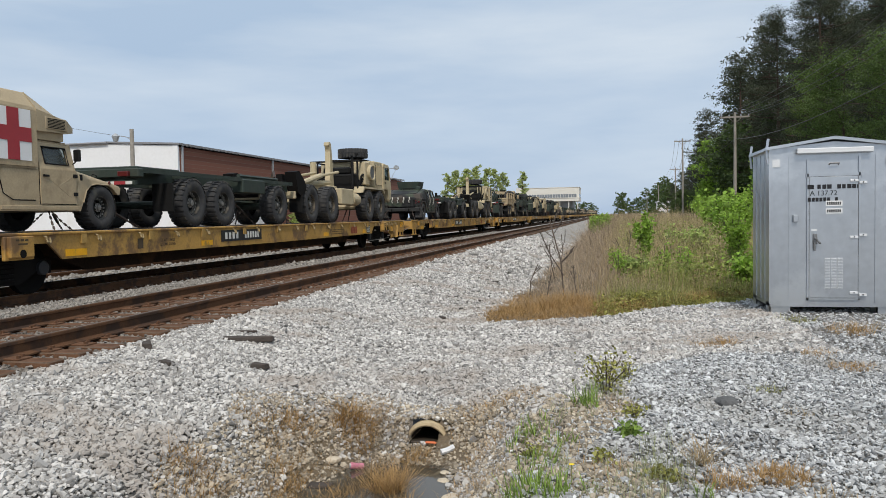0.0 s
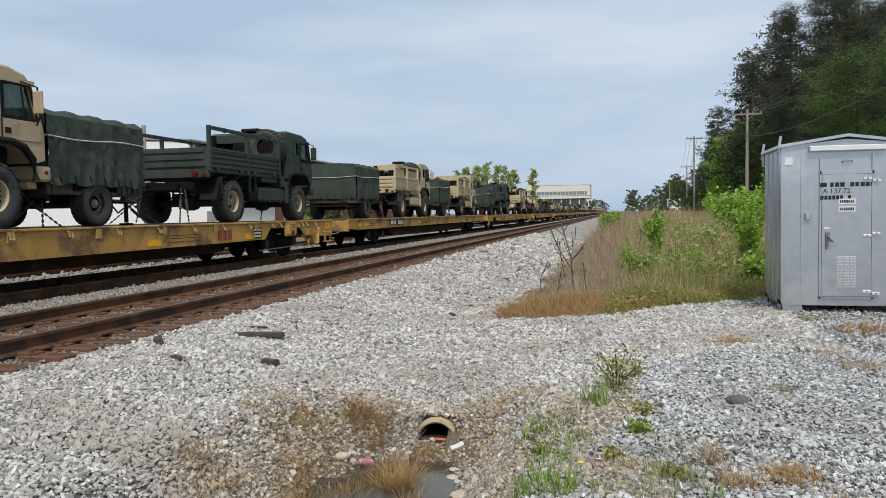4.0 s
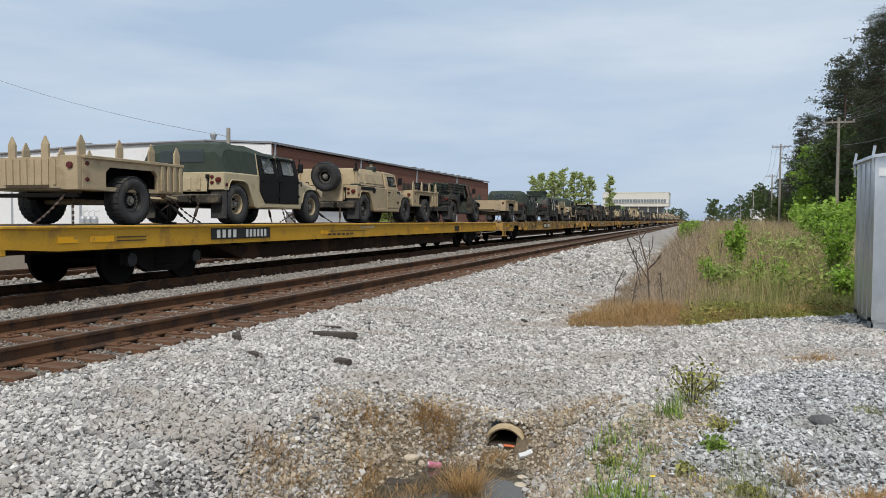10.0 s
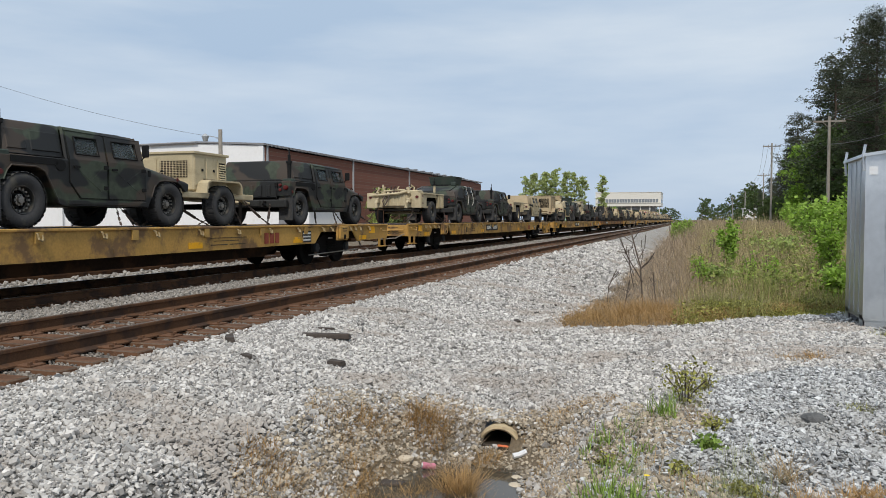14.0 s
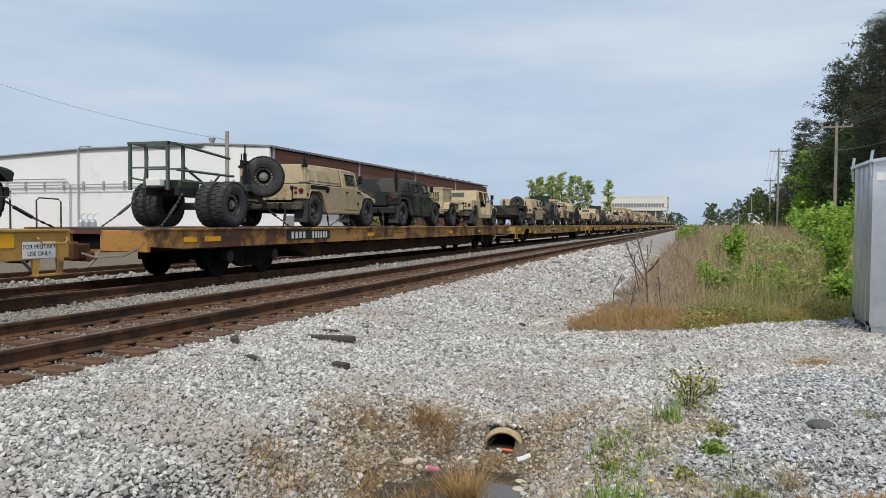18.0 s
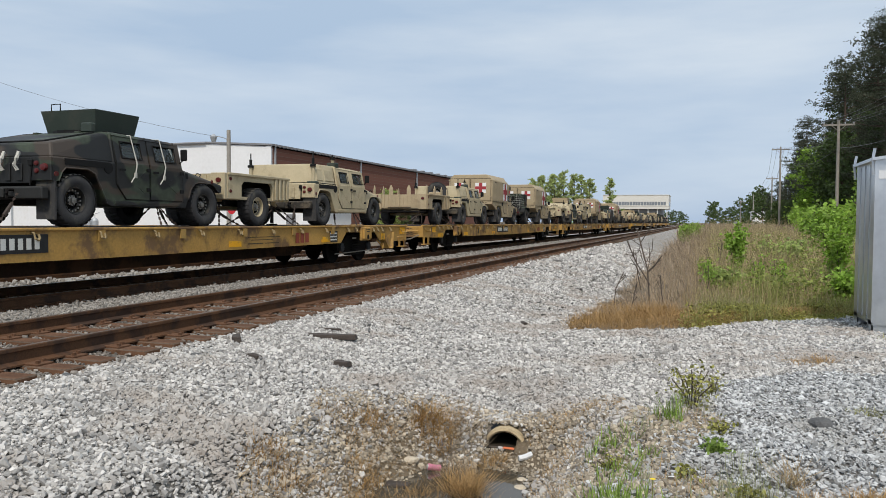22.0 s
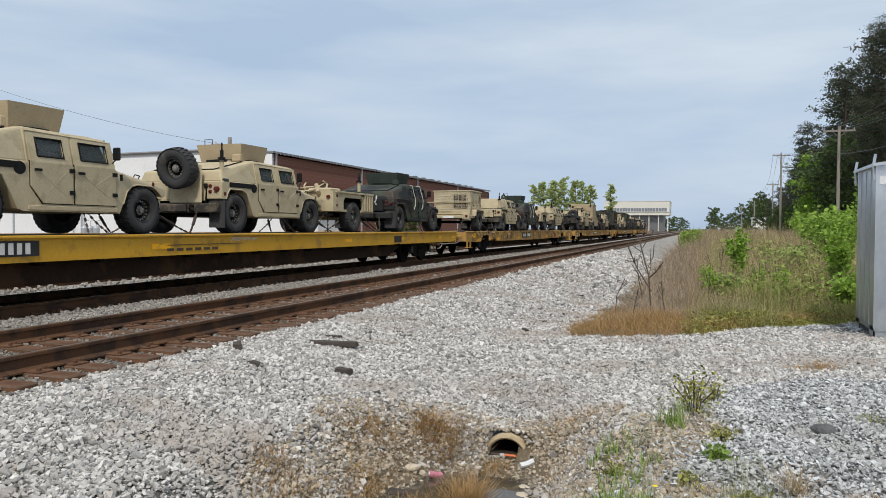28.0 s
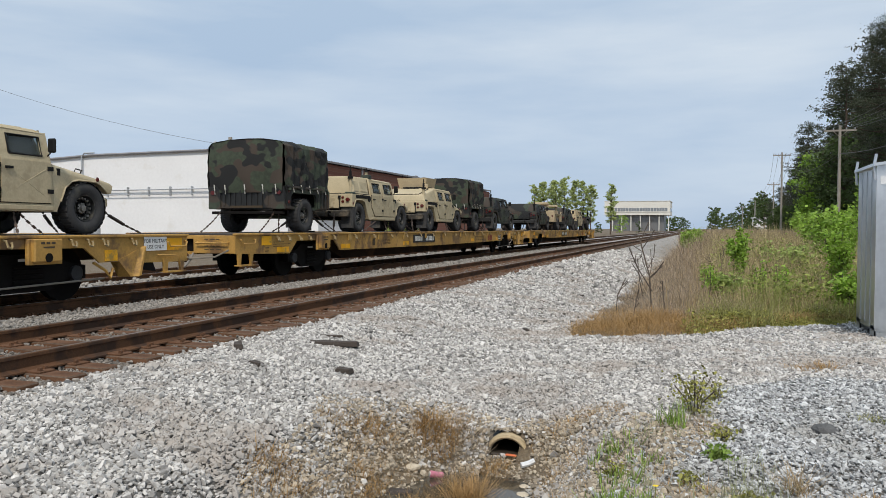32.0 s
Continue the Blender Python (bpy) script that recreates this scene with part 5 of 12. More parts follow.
DRY = ((-2.28, 6.55, 0.20, 600, 0.14, 0), (-2.7, 6.2, 0.14, 200, 0.11, 0), (-1.05, 6.85, 0.22, 260, 0.05, 0), (-0.8, 6.95, 0.2, 200, 0.05, 0), (-2.55, 5.6, 0.16, 180, 0.10, 0), (-2.95, 4.9, 0.2, 260, 0.12, 0), (-1.75, 5.75, 0.12, 420, 0.16, 0), (0.99, 4.80, 0.17, 300, 0.06, 0), (1.15, 9.45, 0.24, 200, 0.06, 0), (1.35, 9.7, 0.14, 120, 0.08, 0), (0.57, 5.08, 0.09, 110, 0.14, 1), (1.33, 7.15, 0.14, 90, 0.07, 1), (2.36, 8.3, 0.22, 170, 0.06, 0), (2.2, 8.9, 0.2, 100, 0.06, 0), (3.3, 11.1, 0.4, 220, 0.10, 1), (3.0, 10.6, 0.3, 120, 0.10, 0), (0.66, 4.62, 0.16, 120, 0.08, 0), (2.6, 11.8, 0.3, 120, 0.1, 1), (1.4, 6.3, 0.14, 60, 0.05, 1), (0.2, 8.0, 0.15, 50, 0.05, 1), (1.2, 4.4, 0.2, 90, 0.08, 1))
for k, (x, y, r, n, h, pale) in enumerate(DRY):
    tuft("dry_weed", "small yellowish dry weed patch on gravel" if pale else "small orange-brown dry weed patch on gravel", x, y, r, int(n * (1.2 if pale or x < 0 else 1.8)), h * (1.1 if pale or x < 0 else 1.4), LEAF_YELLOW if pale and k % 2 else STRAW if pale else STRAW_RED, 0.006, 2.0, k, "dry weed patches")
for k, (x, y, r, n, h) in enumerate(((-1.80, 5.95, 0.17, 260, 0.15), (-1.92, 6.15, 0.15, 200, 0.13), (-1.68, 6.42, 0.10, 110, 0.13), (-2.02, 6.72, 0.16, 180, 0.10), (-1.72, 5.7, 0.12, 120, 0.16), (-2.45, 6.55, 0.22, 260, 0.07), (-2.25, 6.75, 0.18, 160, 0.07), (-2.9, 5.9, 0.22, 220, 0.09), (-2.6, 5.15, 0.3, 260, 0.09), (-2.8, 4.75, 0.3, 260, 0.08), (-1.02, 6.15, 0.18, 180, 0.07), (-2.05, 5.5, 0.16, 140, 0.12), (-2.35, 5.2, 0.2, 160, 0.10), (-1.55, 5.45, 0.08, 60, 0.13))):
    ob = tuft("dead_tuft", "dead straw tuft in the ditch", x, y, r * 1.1, int(n * 1.6), h * 1.1, STRAW_GREY if k < 5 and k % 2 else STRAW_RED, 0.004, 1.8, k, "dead grass tufts")
fl = thing("yellow_flower", "small yellow flower in the weeds", "flower")
place(fl, -0.23, 4.48)
part("stem", S().tube([(0, 0, 0), (0, 0, 0.12)], 0.003, 4), GRASS, fl)
part("petals", S().lathe([(0.12, 0.0), (0.125, 0.018), (0.13, 0.0)], 10, (0, 0, 0), "z"), mat("yellow_petals", (0.75, 0.55, 0.02), 0.6, var=0.1), fl)


# ---- ditch: culvert, puddle, litter ----
CONCRETE = mat("stained_concrete", (0.42, 0.33, 0.20), 0.85, var=0.2, scale=5, stain=(0.16, 0.12, 0.08), stain_amount=0.3)
cv = thing("culvert_pipe", "stained concrete culvert pipe under the gravel", "pipe", at=pose(-1.67, 6.79, -0.515, 0, 0, 0))
pr = S()
prof = [(0.0, 0.175), (-0.012, 0.19), (0.0, 0.212), (0.05, 0.222), (0.08, 0.208), (0.13, 0.216), (0.17, 0.204), (4.0, 0.205), (4.0, 0.175), (0.0, 0.175)]
rings = [[pr.bm.verts.new((r * math.cos(2 * math.pi * k / 28), a, r * math.sin(2 * math.pi * k / 28))) for k in range(28)] for a, r in prof[:-1]]
for a, b in zip(rings, rings[1:] + rings[:1]):
    for k in range(28):
        pr.bm.faces.new((a[k], a[(k + 1) % 28], b[(k + 1) % 28], b[k]))
part("barrel", pr, CONCRETE, cv, smooth=True)
# a black inner sleeve puts the pipe's inside shade into its colour
pr = S()
rings = [[pr.bm.verts.new((0.172 * math.cos(2 * math.pi * k / 28), a, 0.172 * math.sin(2 * math.pi * k / 28))) for k in range(28)] for a in (0.04, 2.5)]
for k in range(28):
    pr.bm.faces.new((rings[0][k], rings[0][(k + 1) % 28], rings[1][(k + 1) % 28], rings[1][k]))
part("lining", pr, mat("pipe_shade_black", (0.004, 0.0035, 0.003), 0.6, var=0.3), cv, "black liner for the shade inside the pipe")
part("silt", S().box(-0.17, 0.17, 0.01, 2.3, -0.12, 0.03, 0.01), mat("wet_silt", (0.05, 0.04, 0.03), 0.5, var=0.3), cv, "dark silt in the pipe")
# black disc closes the pipe, coloured for the dark further in
part("dark_end", S().lathe([(2.4, 0.174), (2.4, 0.0)], 20, (0, 0, 0), "y"), BLACK, cv)

WATER = bpy.data.materials.new("muddy_water")
WATER.use_nodes = True
wb = WATER.node_tree.nodes["Principled BSDF"]
wb.inputs["Base Color"].default_value, wb.inputs["Roughness"].default_value = (0.07, 0.06, 0.045, 1), 0.04
wz = WATER.node_tree.nodes.new("ShaderNodeTexNoise")
wz.inputs["Scale"].default_value = 5
wbp = WATER.node_tree.nodes.new("ShaderNodeBump")
wbp.inputs["Strength"].default_value, wbp.inputs["Distance"].default_value = 0.08, 0.01
WATER.node_tree.links.new(wz.outputs["Fac"], wbp.inputs["Height"])
WATER.node_tree.links.new(wbp.outputs["Normal"], wb.inputs["Normal"])
WATER_Z = -0.555
pd = S()
pd.box(-3.0, -0.4, 0.5, 8.2, WATER_Z - 0.004, WATER_Z)
tagged(new("puddle_water", pd.mesh("puddle_water", WATER)), "shallow muddy water in the ditch", "water", kind="structure")


def stones():
    rng = np.random.default_rng(11)
    # lumps: a few sharp-edged hulls, each stone one of them, stretched and turned
    lumps = []
    for k in range(14):
        pts = np.array([(i, j, h) for i in (-1, 1) for j in (-1, 1) for h in (-1, 1)], float) * 0.36 + rng.uniform(-0.17, 0.17, (8, 3))
        pts[rng.integers(0, 8)] *= 0.55
        bm = bmesh.new()
        for q in pts:
            bm.verts.new(q)
        bmesh.ops.convex_hull(bm, input=bm.verts)
        loose = [q for q in bm.verts if not q.link_faces]
        bmesh.ops.delete(bm, geom=loose, context="VERTS")
        bmesh.ops.triangulate(bm, faces=bm.faces)
        bm.verts.index_update()
        lumps.append((np.array([q.co for q in bm.verts]), np.array([[q.index for q in f.verts] for f in bm.faces])))
        bm.free()

    def shaped(p, size, shape, flat):
        n = len(p)
        v = shape[None] * rng.uniform(0.65, 1.3, (n, 1, 3)) * np.array([1.12, 1, 0.78 * flat])
        v = v * size[:, None, None]
        q = rng.normal(size=(n, 4)) * np.array([1, 0.32, 0.32, 1])
        q /= np.linalg.norm(q, axis=1, keepdims=True)
        w, a, b, c = q.T
        R = np.stack([1 - 2 * (b * b + c * c), 2 * (a * b - c * w), 2 * (a * c + b * w), 2 * (a * b + c * w), 1 - 2 * (a * a + c * c), 2 * (b * c - a * w), 2 * (a * c - b * w), 2 * (b * c + a * w), 1 - 2 * (a * a + b * b)], -1).reshape(n, 3, 3)
        return np.einsum("nij,nkj->nki", R, v) + p[:, None] + np.array([0, 0, 1.0]) * (size * rng.uniform(0.0, 0.62, n))[:, None, None]

    def heap(name, zones, material, label, flat=1.0):
        P, Z = [], []
        for x0, x1, y0, y1, n, s0, s1, keep in zones:
            x, y = rng.uniform(x0, x1, n), rng.uniform(y0, y1, n)
            k = keep(x, y)
            x, y = x[k], y[k]
            z = land(x, y) + np.array([bumps(a, b) * float(smooth(-4.9, -4.2, a)) for a, b in zip(x, y)])
            P.append(np.stack([x, y, z], 1))
            Z.append((s0 + (s1 - s0) * rng.random(len(x)) ** 1.6) * np.where(rng.random(len(x)) < 0.05, 1.5, 1.0))
        p, size = np.concatenate(P), np.concatenate(Z)
        V, F, base = [], [], 0
        for k, (shape, faces) in enumerate(lumps):
            some = slice(k, None, len(lumps))
            v = shaped(p[some], size[some], shape, flat)
            V.append(v.reshape(-1, 3))
            F.append((faces[None] + base + len(shape) * np.arange(len(v))[:, None, None]).reshape(-1, 3))
            base += v.shape[0] * v.shape[1]
        V, F = np.concatenate(V), np.concatenate(F)
        me = bpy.data.meshes.new(name)
        me.vertices.add(len(V))
        me.vertices.foreach_set("co", V.reshape(-1).astype(np.float32))
        me.loops.add(F.size)
        me.loops.foreach_set("vertex_index", F.reshape(-1).astype(np.int32))
        me.polygons.add(len(F))
        me.polygons.foreach_set("loop_start", np.arange(0, F.size, 3).astype(np.int32))
        me.update(calc_edges=True)
        me.shade_flat()
        me.materials.append(material)
        tagged(new(name, me), label, "gravel", kind="stuff")

    dry = lambda x, y: land(x, y) > WATER_Z - 0.025
    clean = lambda x, y: (soil_amount(x, y) < rng.random(len(x)) * 0.9 + 0.1) & dry(x, y) & ((y > 10) | (x > -3.9 - 1.0) | (y > 1))
    soil = lambda x, y: (soil_amount(x, y) > 0.22) & dry(x, y) & (rng.random(len(x)) < np.where(land(x, y) < -0.46, 0.4, np.where(land(x, y) < -0.2, 1.0, 0.55)))
    mouth = lambda x, y: (np.abs(x + 1.67) < 0.17) & (y > 6.66) & (y < 6.86)
    side = lambda x, y: x > -1.1 + 0.42 * (y - 4.5) + 0.25 * np.sin(3 * y)
    heap("crushed_stone", [
        (-5.4, 1.0, 3.0, 9.0, 98000, 0.019, 0.043, lambda x, y: clean(x, y) & ~mouth(x, y) & ~side(x, y)),
        (-5.4, 2.5, 9.0, 13.0, 42000, 0.026, 0.050, lambda x, y: clean(x, y)),
        (-5.4, -1.6, 13.0, 22.0, 20000, 0.036, 0.062, clean),
        (-5.4, -1.6, 22, 48, 9000, 0.07, 0.12, clean)], STONE, "grey crushed stone, sharp-edged", 0.9)
    heap("slate_chips", [
        (-1.0, 4.6, 3.6, 9.0, 64000, 0.016, 0.038, lambda x, y: clean(x, y) & side(x, y)),
        (0.6, 7.0, 9.0, 16.0, 24000, 0.022, 0.040, clean)], SLATE, "flat blue-grey stone chips", 0.62)
    heap("brown_stones", [(-4.2, 0.3, 3.4, 8.3, 70000, 0.014, 0.038, lambda x, y: soil(x, y) & ~mouth(x, y))], STONE_BROWN, "brown muddy stones by the ditch")
    heap("track_ballast", [(-8.1, -5.2, 2.0, 14, 26000, 0.020, 0.040, lambda x, y: x < 0), (-8.1, -5.2, 14, 40, 12000, 0.032, 0.06, lambda x, y: x < 0), (-12.0, -9.0, 2.0, 40, 4000, 0.05, 0.08, lambda x, y: x < 0)], STONE_TRACK, "dusty brown-grey ballast between the ties")
    heap("middle_ballast", [(-9.2, -7.95, 1.0, 20, 17000, 0.022, 0.046, lambda x, y: x < 0), (-9.2, -7.95, 20, 60, 7000, 0.04, 0.08, lambda x, y: x < 0), (-14.0, -11.7, 1.0, 50, 3500, 0.07, 0.11, lambda x, y: x < 0)], STONE_MID, "pale ballast between the tracks")


STONE = mat("grey_stone", (0.440, 0.424, 0.402), 0.9, var=0.15, scale=0.9, fine=70, bump=0.4, stain=(0.38, 0.345, 0.31), stain_amount=0.24, stain_scale=0.8, island=0.50, gloss=0.3)
SLATE = mat("blue_grey_stone", (0.425, 0.430, 0.430), 0.9, var=0.15, scale=0.9, fine=70, bump=0.4, stain=(0.36, 0.355, 0.34), stain_amount=0.2, stain_scale=0.8, island=0.50, gloss=0.3)
STONE_TRACK = mat("dusty_ballast_stone", (0.20, 0.175, 0.15), 0.9, var=0.15, scale=4, fine=60, bump=0.25, island=0.45)
STONE_MID = mat("dull_ballast_stone", (0.265, 0.245, 0.22), 0.9, var=0.15, scale=1.2, fine=60, bump=0.3, island=0.36, gloss=0.3)
STONE_BROWN = mat("brown_stone", (0.345, 0.295, 0.225), 0.85, var=0.2, scale=4, fine=60, bump=0.25, island=0.5)
stones()

CREOSOTE = mat("old_dark_timber", (0.06, 0.048, 0.04), 0.9, var=0.4, scale=6, fine=60, bump=0.6)


def timber(x, y, l, w, h, turn, name="timber_offcut", label="dark weathered timber offcut on the gravel"):
    s = S()
    s.solid([(-l / 2, -w / 2, 0), (l / 2 * 0.96, -w / 2 * 0.8, 0), (l / 2, w / 2, 0), (-l / 2 * 0.97, w / 2 * 0.9, 0)], [(-l / 2 * 0.94, -w / 2 * 0.8, h * 0.8), (l / 2 * 0.98, -w / 2 * 0.9, h), (l / 2 * 0.93, w / 2 * 0.8, h * 0.9), (-l / 2, w / 2 * 0.7, h)])
    es = list(s.bm.edges)
    bmesh.ops.bevel(s.bm, geom=es, offset=0.006, segments=1, affect="EDGES")
    ob = tagged(new(name, s.mesh(name, CREOSOTE)), label, "timber", "timber scraps")
    ob.rotation_euler = (0, 0, radians(turn))
    place(ob, x, y, 0.015)


timber(-4.28, 8.46, 0.62, 0.12, 0.07, 12)
timber(-4.55, 8.85, 0.38, 0.05, 0.03, 4, label="thin dark timber splinter on the gravel")
timber(-5.05, 7.55, 0.30, 0.11, 0.07, -55)
timber(-3.6, 7.35, 0.2, 0.10, 0.06, -15)
timber(-2.30, 5.72, 0.20, 0.11, 0.04, 4, label="reddish board scrap in the mud")
for k, (x, y) in enumerate(((-2.6, 15.2), (-2.4, 17.6), (-2.9, 19.5), (-2.5, 21), (-2.7, 12.2), (-4.4, 6.9))):
    timber(x, y, 0.22, 0.09, 0.04, 30 * k, label="dark timber fragment on the ballast")


def boulder(x, y, r, label, material, seed):
    s = S()
    bmesh.ops.create_icosphere(s.bm, subdivisions=2, radius=r)
    for v in s.bm.verts:
        v.co *= 1 + 0.35 * noise.noise(v.co * (1.6 / r) * 0.5 + Vector((seed * 7.1, 0, 0)))
        v.co.z *= 0.55
    ob = tagged(new("large_stone", s.mesh("large_stone", material)), label, "stone", "large stones")
    place(ob, x, y, r * 0.25)


STONE_DARK = mat("dark_stone", (0.10, 0.10, 0.10), 0.85, var=0.25, scale=14)
boulder(0.95, 6.65, 0.10, "dark grey angular stone on gravel", STONE_DARK, 1)
boulder(-1.35, 6.0, 0.06, "grey stone in the ditch", STONE_BROWN, 2)
boulder(-4.9, 6.6, 0.06, "dark stone on the ballast slope", STONE_DARK, 3)
boulder(-2.35, 6.15, 0.07, "brown stone beside the mud", STONE_BROWN, 4)
boulder(-1.2, 5.6, 0.07, "brown stone beside the mud", STONE_BROWN, 5)
boulder(-1.38, 6.2, 0.05, "muddy stone at the water", STONE_BROWN, 6)
boulder(-5.3, 5.3, 0.05, "dark stone on the ballast slope", STONE_DARK, 7)

can = thing("drink_can", "crushed pink and white drink can in mud", "can")
place(can, -2.14, 6.15, 0.0)
can.location.z = WATER_Z + 0.03
can.rotation_euler = (radians(78), 0, radians(-55))
part("shell", S().lathe([(-0.062, 0.024), (-0.055, 0.03), (0.0, 0.026), (0.05, 0.03), (0.06, 0.022)], 14, (0, 0, 0), "z"), mat("pink_can_paint", (0.62, 0.22, 0.30), 0.35, 0.3, var=0.2, scale=20), can)
part("lid", S().lathe([(0.058, 0.024), (0.062, 0.022), (0.062, 0.0)], 14, (0, 0, 0), "z"), GALV, can)
litter = thing("plastic_scrap", "orange plastic scrap in the culvert mouth", "litter")
place(litter, -1.60, 6.66, 0.0)
litter.location.z = float(land(-1.60, 6.66)) + 0.03
part("sheet", S().box(-0.06, 0.05, -0.02, 0.02, 0, 0.012, 0.003, (0.01, 0.02, 0, 0)), mat("orange_plastic", (0.65, 0.16, 0.06), 0.5, var=0.2), litter)
bottle = thing("plastic_bottle_scrap", "pale crushed bottle scrap beside the ditch", "litter")
place(bottle, -1.42, 6.52, 0.03)
part("shell", S().tube([(-0.05, -0.03, 0), (0, 0, 0.01), (0.05, 0.04, 0.03)], 0.025, 7), WHITE_METAL, bottle)


# ---- the train ----
CAR, DECK_Z, TX = 28.35, RT + 1.04, TRACKS[1]
CARS = 22


def led(t):
    """How many cars have gone by at t seconds."""
    return 0.001023266 * t * t + 0.58454341 * t + 0.22286946


RIDERS = []


def ride(ob, x, y, z, rz=0.0):
    """y: how far behind the head of the first car."""
    RIDERS.append((ob, x, y, z, rz))
    return ob


def motions():
    for ob, x, y, z, rz in RIDERS:
        walk(ob, [(t, pose(x, 12.8 + y - CAR * led(t), z, 0, 0, rz)) for t in range(0, 33, 4)])


def rows_of(x0, x1, n):
    return [x0 + (x1 - x0) * i / (n - 1) for i in range(n)]


HOOK = S().tube([(0, -0.05, 0.01), (0.05, -0.05, 0.0), (0.07, -0.045, -0.08), (0.06, 0.02, -0.105), (0.05, 0.05, -0.075), (0.03, 0.05, -0.02)], 0.018, 5).mesh("tie_down_hook", mat("hook_steel", (0.30, 0.225, 0.11), 0.7, var=0.4))
POCKET_PAINT = mat("pocket_paint", (0.36, 0.22, 0.06), 0.65, var=0.3, scale=3)


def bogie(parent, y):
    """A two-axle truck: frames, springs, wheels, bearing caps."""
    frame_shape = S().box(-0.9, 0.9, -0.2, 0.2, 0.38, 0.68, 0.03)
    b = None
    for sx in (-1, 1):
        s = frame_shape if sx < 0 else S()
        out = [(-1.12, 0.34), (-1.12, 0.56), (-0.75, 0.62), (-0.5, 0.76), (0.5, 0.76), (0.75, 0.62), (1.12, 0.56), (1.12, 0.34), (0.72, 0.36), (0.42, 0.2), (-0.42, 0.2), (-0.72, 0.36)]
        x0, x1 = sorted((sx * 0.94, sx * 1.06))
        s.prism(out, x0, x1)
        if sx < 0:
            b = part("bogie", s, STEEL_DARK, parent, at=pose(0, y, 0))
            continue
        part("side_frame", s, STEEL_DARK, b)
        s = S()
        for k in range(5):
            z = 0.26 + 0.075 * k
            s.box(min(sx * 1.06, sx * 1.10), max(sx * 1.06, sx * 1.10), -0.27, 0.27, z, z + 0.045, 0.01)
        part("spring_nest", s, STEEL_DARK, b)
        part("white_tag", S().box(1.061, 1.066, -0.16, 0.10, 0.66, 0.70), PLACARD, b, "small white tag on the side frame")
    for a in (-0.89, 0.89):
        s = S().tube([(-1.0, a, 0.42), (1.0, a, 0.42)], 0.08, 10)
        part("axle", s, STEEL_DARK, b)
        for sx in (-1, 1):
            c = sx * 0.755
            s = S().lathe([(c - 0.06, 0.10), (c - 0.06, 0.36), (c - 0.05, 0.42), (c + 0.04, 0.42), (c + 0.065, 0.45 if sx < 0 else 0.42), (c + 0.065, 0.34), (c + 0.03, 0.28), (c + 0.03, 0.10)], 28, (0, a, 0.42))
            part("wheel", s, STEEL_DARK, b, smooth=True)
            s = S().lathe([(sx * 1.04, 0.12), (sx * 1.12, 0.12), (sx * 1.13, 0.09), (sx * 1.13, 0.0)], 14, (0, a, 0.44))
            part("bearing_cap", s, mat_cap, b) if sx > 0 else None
    return b


mat_cap = mat("greasy_bearing_cap", (0.022, 0.023, 0.025), 0.7, var=0.4)
GALV_DULL = mat("dull_grey_rod", (0.20, 0.18, 0.15), 0.7, var=0.3)
PLATE_BLACK = mat("black_number_board", (0.012, 0.012, 0.012), 0.6, var=0.2)
LETTER = mat("white_lettering", (0.62, 0.62, 0.58), 0.7, var=0.1)
STENCIL = mat("dark_stencil", (0.06, 0.04, 0.02), 0.7, var=0.2)
LOGO_RED = mat("faded_red_mark", (0.26, 0.05, 0.025), 0.7, var=0.2)
PLACARD = mat("white_placard", (0.72, 0.72, 0.70), 0.55, var=0.06)


def bars(y0, y1, z0, z1, x, n, gap=0.3):
    """Plain bars in place of letters."""
    s = S()
    w = (y1 - y0) / n
    for k in range(n):
        s.box(x, x + 0.004, y0 + k * w, y0 + (k + 1 - gap) * w, z0, z1)
    return s


